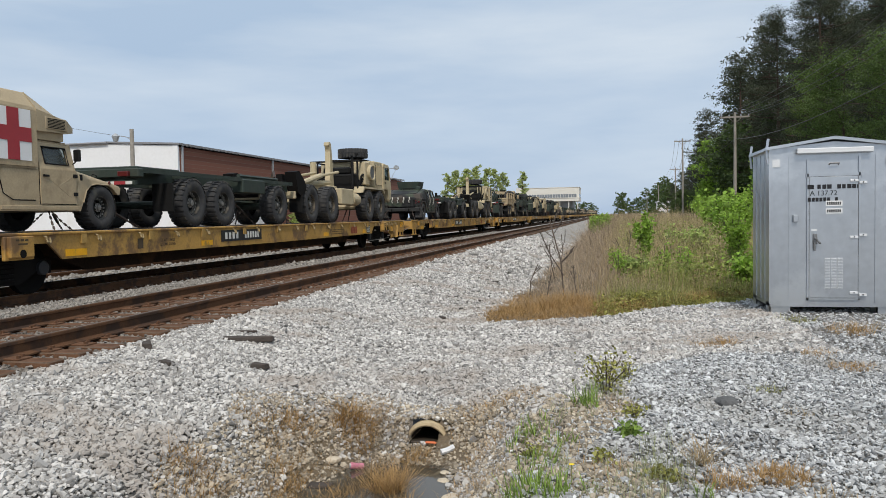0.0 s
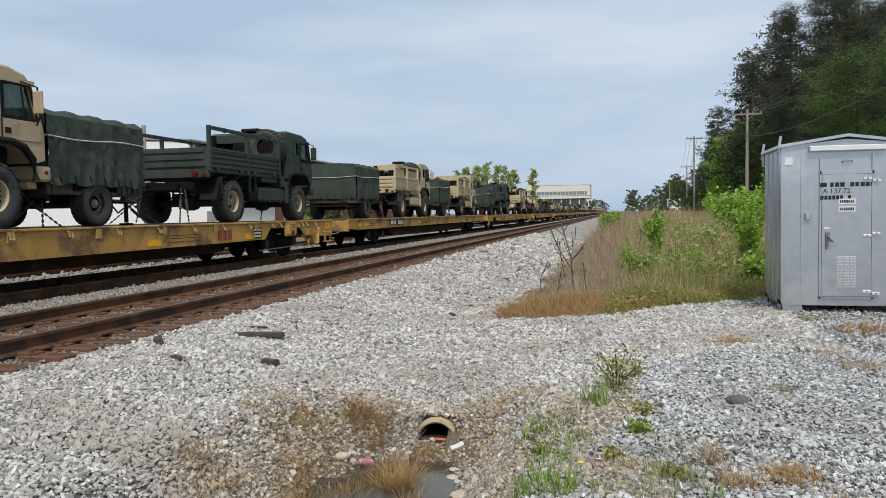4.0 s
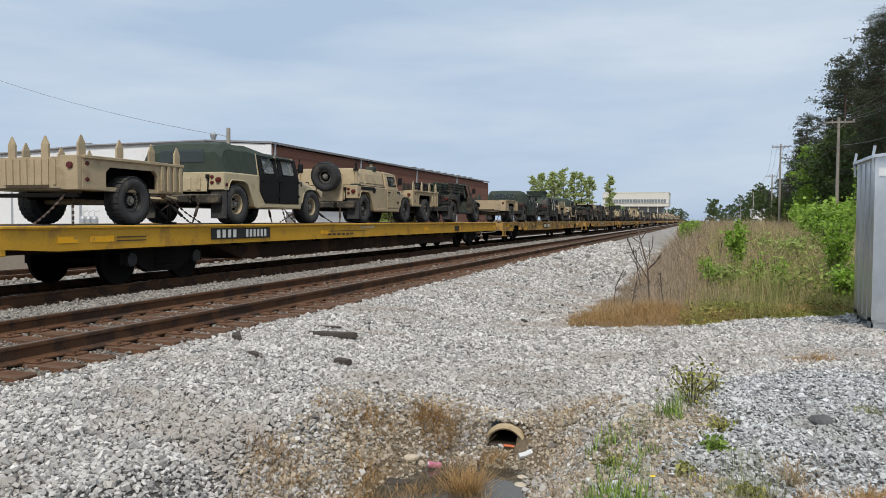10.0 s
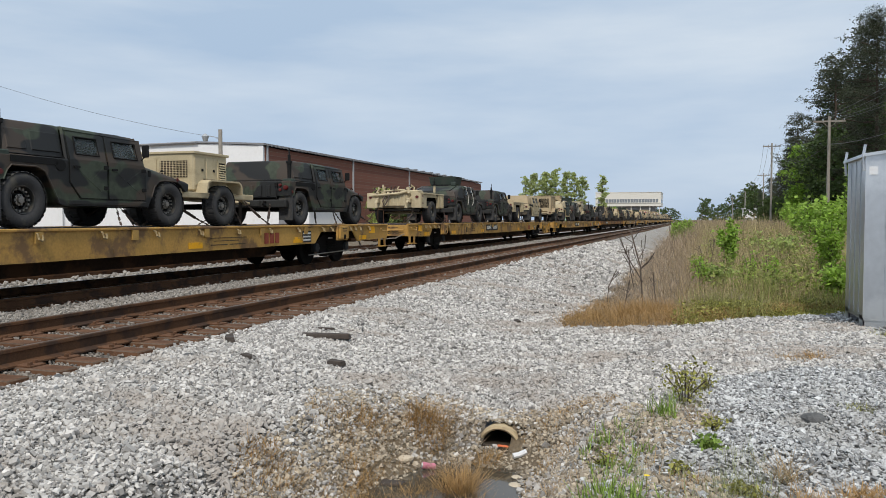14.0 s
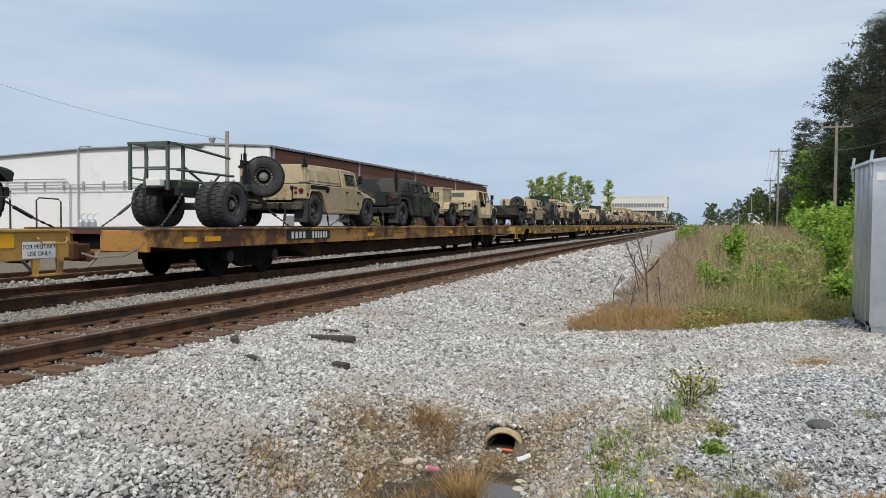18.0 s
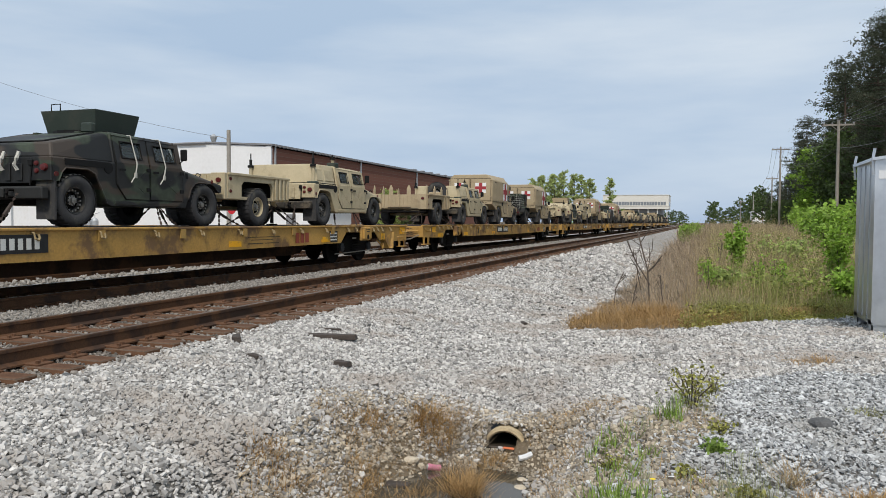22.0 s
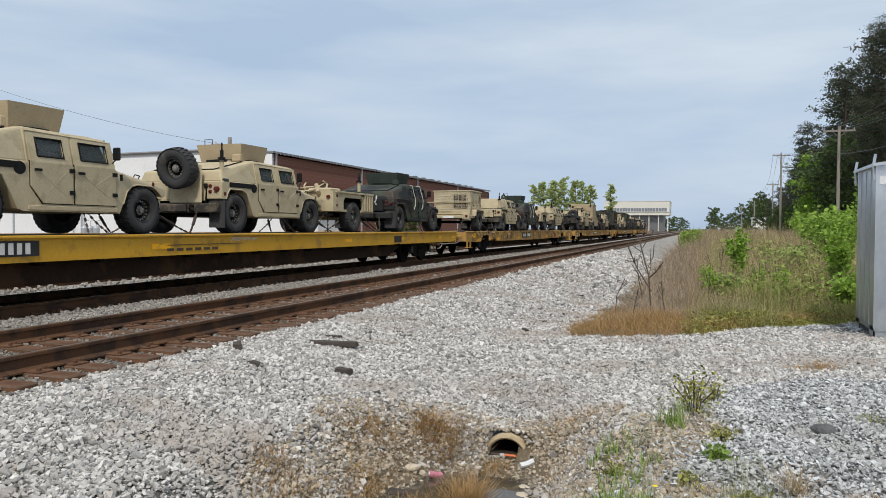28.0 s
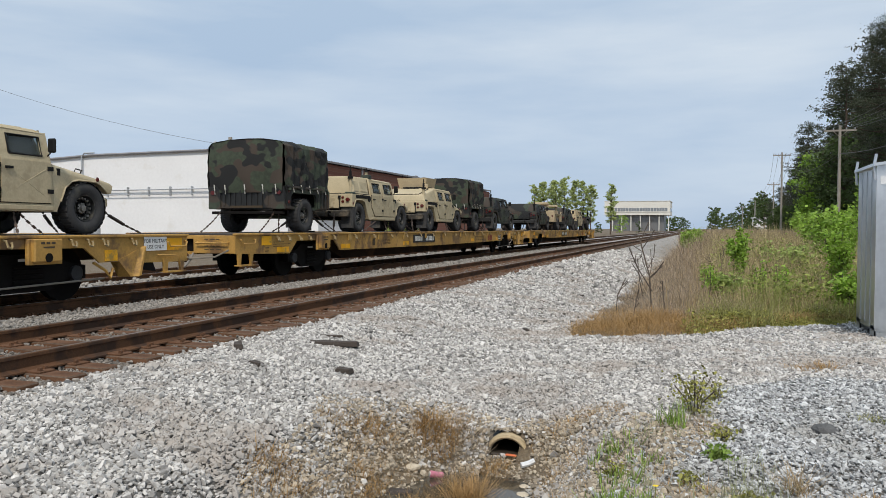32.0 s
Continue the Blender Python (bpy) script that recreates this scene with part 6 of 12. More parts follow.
def flatcar(paint, label, modern=False, gusset=True):
    """gusset: whether the tail end has the drooping corner gusset or is like the head end."""
    car = thing("flatcar", label, "flatcar", "flatcars of the train")
    part("deck", S().box(-1.34, 1.34, 0.02, 26.78, 0.955, 1.03), DECK, car, "dark worn wooden deck")
    s = S()
    for k in range(87):
        y = 0.05 + k * 0.307
        s.box(-1.33, 1.33, y, y + 0.29, 1.03, 1.037)
    part("deck_planks", s, DECK, car)
    for sx in (-1, 1):
        if modern:
            out = [(0, 1.02), (0.0, 0.72), (1.0, 0.66), (26.3, 0.66), (26.8, 0.74), (26.8, 1.02)]
        else:
            head = [(0, 1.0), (0, 0.62), (2.19, 0.57), (2.52, 0.86), (4.45, 0.86), (4.78, 0.58)]
            tail = [(22.02, 0.58), (22.35, 0.86), (24.30, 0.84), (24.62, 0.60), (25.55, 0.60), (25.60, 0.56), (26.8, 0.54), (26.8, 1.0)] if gusset else [(22.02, 0.58), (22.35, 0.86), (24.28, 0.86), (24.61, 0.57), (26.8, 0.62), (26.8, 1.0)]
            out = head + [(13.4, 0.55)] + tail
        x0, x1 = sorted((sx * 1.335, sx * 1.37))
        part("side_sill", S().prism(out, x0, x1), paint, car)
        x0, x1 = sorted((sx * 1.30, sx * 1.41))
        part("deck_rim", S().box(x0, x1, 0, 26.8, 1.0, 1.045, 0.01), paint, car)
        x = sx * 1.375
        if not modern:
            for y in [1.62, 2.1, 2.62, 3.1] + rows_of(4.4, 22.4, 15) + [22.9, 24.05, 24.38, 24.70, 25.35] if sx > 0 else ():
                part("tie_down_hook", HOOK, None, car, at=pose(x, y, 0.97, 0, 0, 0 if sx > 0 else 180))
            for y in rows_of(5.3, 21.5, 9) if sx > 0 else ():
                part("stake_pocket", S().box(x, x + 0.035, y - 0.07, y + 0.07, 0.83, 1.0), POCKET_PAINT, car)
            for y in (3.75, 23.50) if sx > 0 else ():
                x0, x1 = sorted((sx * 1.372, sx * 1.50))
                pad = part("jack_pad", S().box(x0, x1, y - 0.25, y + 0.25, 0.66, 0.995, 0.015).box(x0, (x0 + x1) / 2, y - 0.31, y + 0.31, 0.62, 0.995, 0.012), paint, car)
                if sx > 0:
                    part("pad_socket", S().lathe([(1.502, 0.0), (1.504, 0.07), (1.49, 0.07)], 10, (0, y, 0.72)), STEEL_DARK, pad)
                    part("stencil", bars(y - 0.14, y + 0.14, 0.92, 0.95, 1.5005, 3).box(1.5005, 1.503, y - 0.1, y + 0.1, 0.86, 0.885), STENCIL, pad)
        else:
            part("rub_rail", S().box(min(x, sx * 1.44), max(x, sx * 1.385), 0.4, 26.6, 0.98, 1.0, 0.004), paint, car)
        # safety patches
        for y, dy, z, dz in () if sx < 0 else ((0.98, 0.40, 0.78, 0.20), (1.62, 0.52, 0.61, 0.12), (4.85, 0.55, 0.62, 0.12), (9.3, 0.5, 0.62, 0.12), (16.9, 0.45, 0.62, 0.12), (20.9, 0.5, 0.62, 0.14)) + (((24.72, 0.28, 0.62, 0.18), (26.2, 0.44, 0.76, 0.21)) if gusset else ((24.7, 0.5, 0.61, 0.12), (25.4, 0.42, 0.78, 0.20))):
            if modern:
                z, dz = 0.78, 0.1
            part("reflector_patch", S().box(min(x, x + sx * 0.004), max(x, x + sx * 0.004), y, y + dy, z, z + dz), SAFETY, car)
        # number board in plain bars
        part_x = x + 0.002 if sx > 0 else x - 0.012
        if sx < 0:
            continue
        if modern:
            if paint is YELLOW_NEW:
                writing(car, "UNITED STATES ARMY", 0.10, Matrix(((0, 0, 1, x + 0.003), (1, 0, 0, 12.15), (0, 1, 0, 0.93), (0, 0, 0, 1))), LETTER)
            part("data_panel", S().box(x + 0.002, x + 0.008, 20.4, 21.0, 0.72, 0.92), PLATE_BLACK, car, "black data panel with white grid")
            part("stencil", bars(9.7, 11.3, 0.74, 0.79, x + 0.001, 6).box(x + 0.001, x + 0.005, 9.7, 12.1, 0.84, 0.855).box(x + 0.001, x + 0.005, 2.2, 2.9, 0.78, 0.80).box(x + 0.001, x + 0.005, 2.2, 2.9, 0.84, 0.86), STENCIL, car)
        nb = 4.75 if modern else 10.2
        board = part("number_board", S().box(part_x, part_x + 0.010, nb, nb + 2.15, 0.68 if not modern else 0.75, 0.95 if not modern else 0.97), PLATE_BLACK, car, "black board with white figures")
        bx = part_x + (0.010 if sx > 0 else -0.004)
        part("lettering", bars(nb + 0.18, nb + 0.92, 0.735 if not modern else 0.78, 0.895 if not modern else 0.94, bx, 4, 0.42), LETTER, board)
        part("lettering", bars(nb + 1.2, nb + 2.05, 0.735 if not modern else 0.78, 0.895 if not modern else 0.94, bx, 6, 0.42), LETTER, board)
        sx_x = x + (0.001 if sx > 0 else -0.005)
        if not modern and sx > 0:
            part("owner_mark", bars(19.6, 20.3, 0.64, 0.88, sx_x, 3, 0.25), LOGO_RED, car, "faded red owner's mark")
            part("stencil", bars(6.9, 7.15, 0.66, 0.86, sx_x, 1), STENCIL, car)
            for word, z in (("LT WT   84100", 0.80), ("LD LMT 201900", 0.71)):
                writing(car, word, 0.085, Matrix(((0, 0, 1, sx_x + 0.002), (1, 0, 0, 7.95), (0, 1, 0, z), (0, 0, 0, 1))), STENCIL)
            part("stencil", bars(17.6, 18.9, 0.66, 0.68, sx_x, 2, 0.1).box(sx_x, sx_x + 0.004, 17.7, 18.6, 0.74, 0.755).box(sx_x, sx_x + 0.004, 17.6, 18.9, 0.80, 0.815), STENCIL, car)
            panel = part("data_panel", S().box(min(x, x + sx * 0.004), max(x, x + sx * 0.004), 21.35, 21.80, 0.62, 0.90), PLATE_BLACK, car, "black data panel with white grid")
            s = S()
            for k in range(3):
                s.box(min(x, x + sx * 0.007), max(x, x + sx * 0.007), 21.39, 21.76, 0.66 + 0.08 * k, 0.70 + 0.08 * k)
            part("figures", s, LETTER, panel)
            # steps and grab irons at both ends
            for y in (0.10, 26.15):
                x0, x1 = sorted((sx * 1.345, sx * 1.385))
                st = part("stirrup_step", S().box(sx * 1.365 - 0.09, sx * 1.365 + 0.09, y, y + 0.52, 0.36, 0.385), paint, car)
                for dy in (0.0, 0.44):
                    part("step_hanger", slab([(x0, y + dy, 0.38), (x1, y + dy, 0.38), (x1, y + dy + 0.08, 0.38), (x0, y + dy + 0.08, 0.38)], [(x0, y + dy - 0.03, 0.62), (x1, y + dy - 0.03, 0.62), (x1, y + dy + 0.11, 0.62), (x0, y + dy + 0.11, 0.62)]), paint, st)
                part("grab_iron", S().tube([(x, y + 0.05, 0.92), (x + sx * 0.06, y + 0.05, 0.90), (x + sx * 0.06, y + 0.10, 0.83), (x + sx * 0.06, y + 0.52, 0.83), (x + sx * 0.06, y + 0.57, 0.90), (x, y + 0.57, 0.92)], 0.014, 5), paint, car)
            part("brake_rod", S().tube([(sx * 1.2, 22.0, 0.28), (sx * 1.2, 24.9, 0.33)], 0.016, 5), GALV_DULL, car)
            part("stencil", bars(1.45, 2.1, 0.84, 0.85, sx_x, 1).box(sx_x, sx_x + 0.004, 1.45, 2.2, 0.79, 0.80).box(sx_x, sx_x + 0.004, 1.45, 2.0, 0.74, 0.75).box(sx_x, sx_x + 0.004, 1.12, 1.28, 0.71, 0.73).box(sx_x, sx_x + 0.004, 1.12, 1.26, 0.64, 0.66), STENCIL, car)
            if gusset:
                gs = part("corner_gusset", slab([(1.20, 25.20, 0.34), (1.40, 25.28, 0.34), (1.44, 25.44, 0.36), (1.22, 25.46, 0.36)], [(1.20, 25.02, 0.62), (1.378, 25.02, 0.62), (1.378, 25.60, 0.84), (1.22, 25.60, 0.84)]), paint, car)
                part("gusset_flange", slab([(1.385, 25.30, 0.34), (1.47, 25.40, 0.34), (1.47, 25.46, 0.36), (1.385, 25.36, 0.36)], [(1.38, 25.54, 0.82), (1.42, 25.60, 0.82), (1.42, 25.64, 0.84), (1.38, 25.58, 0.84)]), paint, gs)
                part("brake_chain_guide", S().tube([(1.30, 24.55, 0.60), (1.34, 24.78, 0.46), (1.36, 24.86, 0.34), (1.36, 24.92, 0.50)], 0.025, 5), paint, car)
                part("dark_bracket", slab([(1.30, 25.62, 0.44), (1.36, 25.62, 0.44), (1.36, 25.95, 0.40), (1.30, 25.95, 0.40)], [(1.30, 25.58, 0.76), (1.36, 25.58, 0.76), (1.36, 25.76, 0.80), (1.30, 25.76, 0.80)]), STEEL_DARK, car)
                part("grab_iron", S().tube([(x, 25.98, 0.68), (x + 0.06, 26.0, 0.68), (x + 0.06, 26.4, 0.66), (x, 26.42, 0.66)], 0.014, 5), paint, car)
    half = 1.12 if modern else 0.75
    part("centre_sill", S().prism([(0.3, 0.9), (0.3, 0.62), (5.2, 0.62), (6.2, 0.30), (20.6, 0.30), (21.6, 0.62), (26.5, 0.62), (26.5, 0.9)], -half, half), SILL_BROWN, car, "grimy fish-bellied centre sill, darkened to hold shade")
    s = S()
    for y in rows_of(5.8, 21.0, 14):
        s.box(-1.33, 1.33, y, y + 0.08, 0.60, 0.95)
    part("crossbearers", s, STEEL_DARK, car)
    for y, d in ((0, -1), (26.8, 1)):
        y0, y1 = sorted((y, y - d * 0.10))
        es = S().box(0.34, 1.36, y0, y1, 0.62, 1.0, 0.012).box(-1.36, -0.34, y0, y1, 0.62, 1.0, 0.012).box(-0.36, 0.36, y0, y1, 0.93, 1.0).box(-0.36, 0.36, y0, y1, 0.60, 0.66)
        sill = part("end_sill", es, paint, car)
        if d < 0:
            part("draft_pocket", S().box(-0.36, 0.36, 0.12, 0.5, 0.60, 0.99), STEEL_DARK, car, "dark draft-gear pocket")
            part("pin_lifter", S().tube([(1.25, -0.06, 0.70), (0.95, -0.10, 0.56), (0.40, -0.16, 0.52), (0.22, -0.30, 0.60)], 0.02, 5), GALV_DULL, car)
            part("draft_key", S().box(-0.24, 0.24, -0.10, 0.0, 0.44, 0.62, 0.02), RUST, car)
            if not modern:
                s = S()
                for k in range(4):
                    for j in range(3):
                        s.box(0.62 + 0.14 * j, 0.74 + 0.14 * j - 0.03 * ((j + k) % 2), -0.004, -0.001, 0.70 + 0.07 * k, 0.718 + 0.07 * k)
                part("stencil", s, STENCIL, sill)
                part("grab_iron", S().tube([(0.45, 0, 0.86), (0.45, -0.07, 0.84), (1.22, -0.07, 0.84), (1.22, 0, 0.86)], 0.016, 5), paint, sill)
        s = S().box(-0.14, 0.14, min(y, y + d * 0.44), max(y, y + d * 0.44), 0.50, 0.76, 0.02)
        s.box(-0.22, 0.16, min(y + d * 0.25, y + d * 0.46), max(y + d * 0.25, y + d * 0.46), 0.47, 0.80, 0.04)
        part("coupler", s, RUST, car)
        part("air_hose", S().tube([(0.34, y, 0.62), (0.36, y + d * 0.12, 0.5), (0.34, y + d * 0.28, 0.36), (0.28, y + d * 0.42, 0.34)], 0.026, 6), mat_hose, car, "pale rubber air hose")
    bogie(car, 3.75)
    bogie(car, 23.52)
    return car


mat_hose = mat("air_hose_rubber", (0.22, 0.20, 0.18), 0.7, var=0.3)


def end_loops(car):
    for y in (25.40, 26.30):
        part("hand_loop", S().tube([(1.28, y, 1.04), (1.28, y, 1.46), (1.28, y + 0.05, 1.50), (1.28, y + 0.4, 1.49), (1.28, y + 0.45, 1.45), (1.28, y + 0.45, 1.04)], 0.012, 6), RUST, car)


def military_placard(car, y, z):
    p = part("placard", S().box(1.384, 1.392, y, y + 0.58, z, z + 0.24), PLACARD, car, "white placard with black words")
    for word, dz in (("FOR MILITARY", 0.165), ("USE ONLY", 0.065)):
        writing(p, word, 0.092, Matrix(((0, 0, 1, 1.393), (1, 0, 0, y + 0.29), (0, 1, 0, z + dz), (0, 0, 0, 1))), BLACK)


SHIFT = {7: -0.3, 8: -0.25, 9: 0.1, 10: 0.1, 11: 0.3, 15: -0.25, 18: -0.2}


def build_flatcars():
    plain = flatcar(YELLOW, "worn yellow steel flatcar with dark deck, loaded")
    old = flatcar(ORANGE_OLD, "faded rusty orange flatcar with worn deck, loaded", True)
    smooth_side = flatcar(YELLOW, "worn yellow smooth-sided flatcar, loaded", True)
    bright = flatcar(YELLOW_NEW, "bright yellow smooth-sided flatcar, loaded", True)
    twin = flatcar(YELLOW, "worn yellow steel flatcar with hand loops at its end", gusset=False)
    first = {"twin": twin, "plain": plain, "old": old, "bright": bright, "smooth": smooth_side}
    used = set()
    for k in range(CARS):
        kind = "old" if k == 11 else "smooth" if k == 3 else "bright" if k in (6, 17) else "twin" if k in (7, 8, 10, 12, 14) else "plain"
        car = first[kind]
        if kind in used:
            car = copy_thing(car, pose(0, 0, 0))
        used.add(kind)
        FLAT.append(car)
        ride(car, TX, k * CAR + SHIFT.get(k, 0), RT)
    for k in (3, 7, 8, 10, 12, 14):
        end_loops(FLAT[k])
    for k, y, z in ((2, 0.66, 0.64), (4, 25.62, 0.76), (5, 0.62, 0.58), (10, 25.95, 0.62), (12, 25.95, 0.62), (19, 0.62, 0.56), (19, 25.62, 0.76)):
        military_placard(FLAT[k], y, z)


FLAT = []
build_flatcars()


# ---- vehicles on the train ----
def tyre_mesh(r, w, n=32):
    """A tyre: smooth carcass, with lugs wrapped over both shoulders."""
    s = S()
    h = w / 2
    prof = [(-h * 0.72, 0.50), (-h * 0.98, 0.62), (-h * 1.0, 0.76), (-h * 0.93, 0.90), (-h * 0.74, 0.955), (0, 0.97), (h * 0.74, 0.955), (h * 0.93, 0.90), (h * 1.0, 0.76), (h * 0.98, 0.62), (h * 0.72, 0.50)]
    rings = [[s.bm.verts.new((x, r * f * math.cos(2 * math.pi * k / n), r * f * math.sin(2 * math.pi * k / n))) for k in range(n)] for x, f in prof]
    for a, b in zip(rings, rings[1:]):
        for k in range(n):
            s.bm.faces.new((a[k], a[(k + 1) % n], b[(k + 1) % n], b[k])).smooth = True
    m = 28
    for sx, off in ((1, 0), (-1, 0.5)):
        before = first = None
        for k in range(m):
            a0 = 2 * math.pi * (k + off) / m
            a1 = a0 + 2 * math.pi * 0.56 / m
            deep = (0.91 if k % 2 else 0.93) if r > 0.5 else (0.945 if k % 2 else 0.955)
            def p(x, f, a):
                return s.bm.verts.new((sx * h * x, r * f * math.cos(a), r * f * math.sin(a)))
            lo = [p(0.96, deep, a0), p(0.96, deep, a1), p(0.06, 0.94, a1), p(0.06, 0.94, a0)]
            hi = [p(0.995, deep + 0.005, a0), p(0.995, deep + 0.005, a1)]
            top = [p(0.93, 0.985, a0), p(0.93, 0.985, a1), p(0.10, 1.0, a1), p(0.10, 1.0, a0)]
            for f in ((hi[0], hi[1], top[1], top[0]), (top[0], top[1], top[2], top[3]), (lo[0], hi[0], top[0]), (lo[1], hi[1], top[1]), (lo[0], top[0], top[3], lo[3]), (lo[1], top[1], top[2], lo[2]), (lo[3], lo[2], top[2], top[3])):
                s.bm.faces.new(f)
            if before:
                s.bm.faces.new((before[1], lo[0], lo[3], before[2]))
            first, before = first or lo, lo
        s.bm.faces.new((before[1], first[0], first[3], before[2]))
    return s.mesh("wheel", RUBBER)


def rim_mesh(r, w, material, bolts=16):
    """A dished two-piece steel rim with a ring of nuts, hand holes and a hub."""
    s = S()
    h = w / 2
    s.lathe([(h * -0.4, 0.0), (h * -0.4, r * 0.44), (h * 0.55, r * 0.47), (h * 0.70, r * 0.52), (h * 0.80, r * 0.505), (h * 0.78, r * 0.475), (h * 0.30, r * 0.455), (h * 0.16, r * 0.44), (h * 0.16, r * 0.335), (h * -0.15, r * 0.325), (h * -0.20, r * 0.24), (h * 0.10, r * 0.215), (h * 0.34, r * 0.20), (h * 0.38, r * 0.13), (h * 0.62, r * 0.115), (h * 0.66, r * 0.07), (h * 0.66, 0.0)], 18)
    for k in range(bolts):
        a = 2 * math.pi * k / bolts
        y, z = r * 0.39 * math.cos(a), r * 0.39 * math.sin(a)
        s.box(h * 0.15, h * 0.42, y - r * 0.036, y + r * 0.036, z - r * 0.036, z + r * 0.036)
    for k in range(8):
        a = 2 * math.pi * (k + 0.5) / 8
        y, z = r * 0.17 * math.cos(a), r * 0.17 * math.sin(a)
        s.box(h * 0.34, h * 0.46, y - r * 0.024, y + r * 0.024, z - r * 0.024, z + r * 0.024)
        a += math.pi / 8
        y, z = r * 0.28 * math.cos(a), r * 0.28 * math.sin(a)
        s.box(h * -0.2, h * 0.05, y - r * 0.03, y + r * 0.03, z - r * 0.03, z + r * 0.03)
    me = s.mesh("rim", material, True)
    # black slot paints recess shade into the dish; paler hub slot adds highlights
    me.materials.append(BLACK)
    me.materials.append(HUB_STEEL)
    for f in me.polygons:
        c = f.center
        d = math.hypot(c.y, c.z) / r
        f.material_index = 1 if 0.225 < d < 0.345 or c.x < h * -0.1 else 2 if (0.33 < d < 0.45 and c.x > h * 0.18 and f.area < (0.09 * r) ** 2) or d < 0.19 else 0
    return me


# dusty steel, made paler to carry highlights on nuts and hub
HUB_STEEL = mat("dusty_hub_steel_highlit", (0.24, 0.225, 0.20), 0.55, 0.2, var=0.35, scale=20)


MESH = {}
SQUAT = [0.866]      # how far the tied-down loads sit below their free height


def settle(v):
    """Press a load down onto its springs and tyres."""
    k, done = SQUAT[0], set()
    for o in v.children_recursive:
        if o.name.split(".")[0] in ("wheel", "rim"):
            o.location.z *= k * 1.05
        elif o.data.name not in done:
            done.add(o.data.name)
            o.data.transform(Matrix.Diagonal((1, 1, k, 1)))
    return v


def wheel(parent, x, y, r, w, rim_mat, z=None, turn=None):
    """A tyre with its rim, the rim's face outward."""
    at = turn or pose(x, y, r if z is None else z, 0, 0, 0 if x >= 0 else 180)
    r = r * SQUAT[0] * 1.05
    kt, kr = ("t", r, w), ("r", r, w, rim_mat.name)
    if kt not in MESH:
        MESH[kt] = tyre_mesh(r, w)
    if kr not in MESH:
        MESH[kr] = rim_mesh(r, w, rim_mat)
    t = part("wheel", MESH[kt], None, parent, at=at)
    part("rim", MESH[kr], None, t)
    return t


def chain(parent, a, b):
    """A tie-down chain of links from a to b."""
    a, b = Vector(a), Vector(b)
    n = max(5, int((b - a).length / 0.055))
    s = S()
    d = (b - a).normalized()
    u = d.orthogonal().normalized()
    v = d.cross(u)
    for k in range(n):
        c = a.lerp(b, (k + 0.5) / n)
        c.z -= 0.04 * math.sin(math.pi * (k + 0.5) / n)
        p, q = (u, v) if k % 2 else (v, u)
        f = 0.032
        lo = [c - d * f + p * 0.019 + q * 0.006, c - d * f - p * 0.019 + q * 0.006, c - d * f - p * 0.019 - q * 0.006, c - d * f + p * 0.019 - q * 0.006]
        s.solid(lo, [w + d * f * 2 for w in lo])
    if (b - a).length > 0.9:
        c = a.lerp(b, 0.45)
        c.z -= 0.04
        s.tube([c - d * 0.16, c + d * 0.16], 0.032, 6)
    part("tie_down_chain", s, CHAIN, parent)


def arches(y0, y1, z0, z1, wheels, r, rz):
    """A side outline from y0 to y1 with round wheel cut-outs in its lower edge."""
    pts = [(y0, z1), (y0, z0)]
    for w in wheels:
        n = 9
        a0 = math.asin(max(-1, min(1, (z0 - rz) / r)))
        for k in range(n):
            a = math.pi - a0 - (math.pi - 2 * a0) * k / (n - 1)
            pts.append((w + r * math.cos(a), rz + r * math.sin(a)))
    pts += [(y1, z0), (y1, z1)]
    return pts


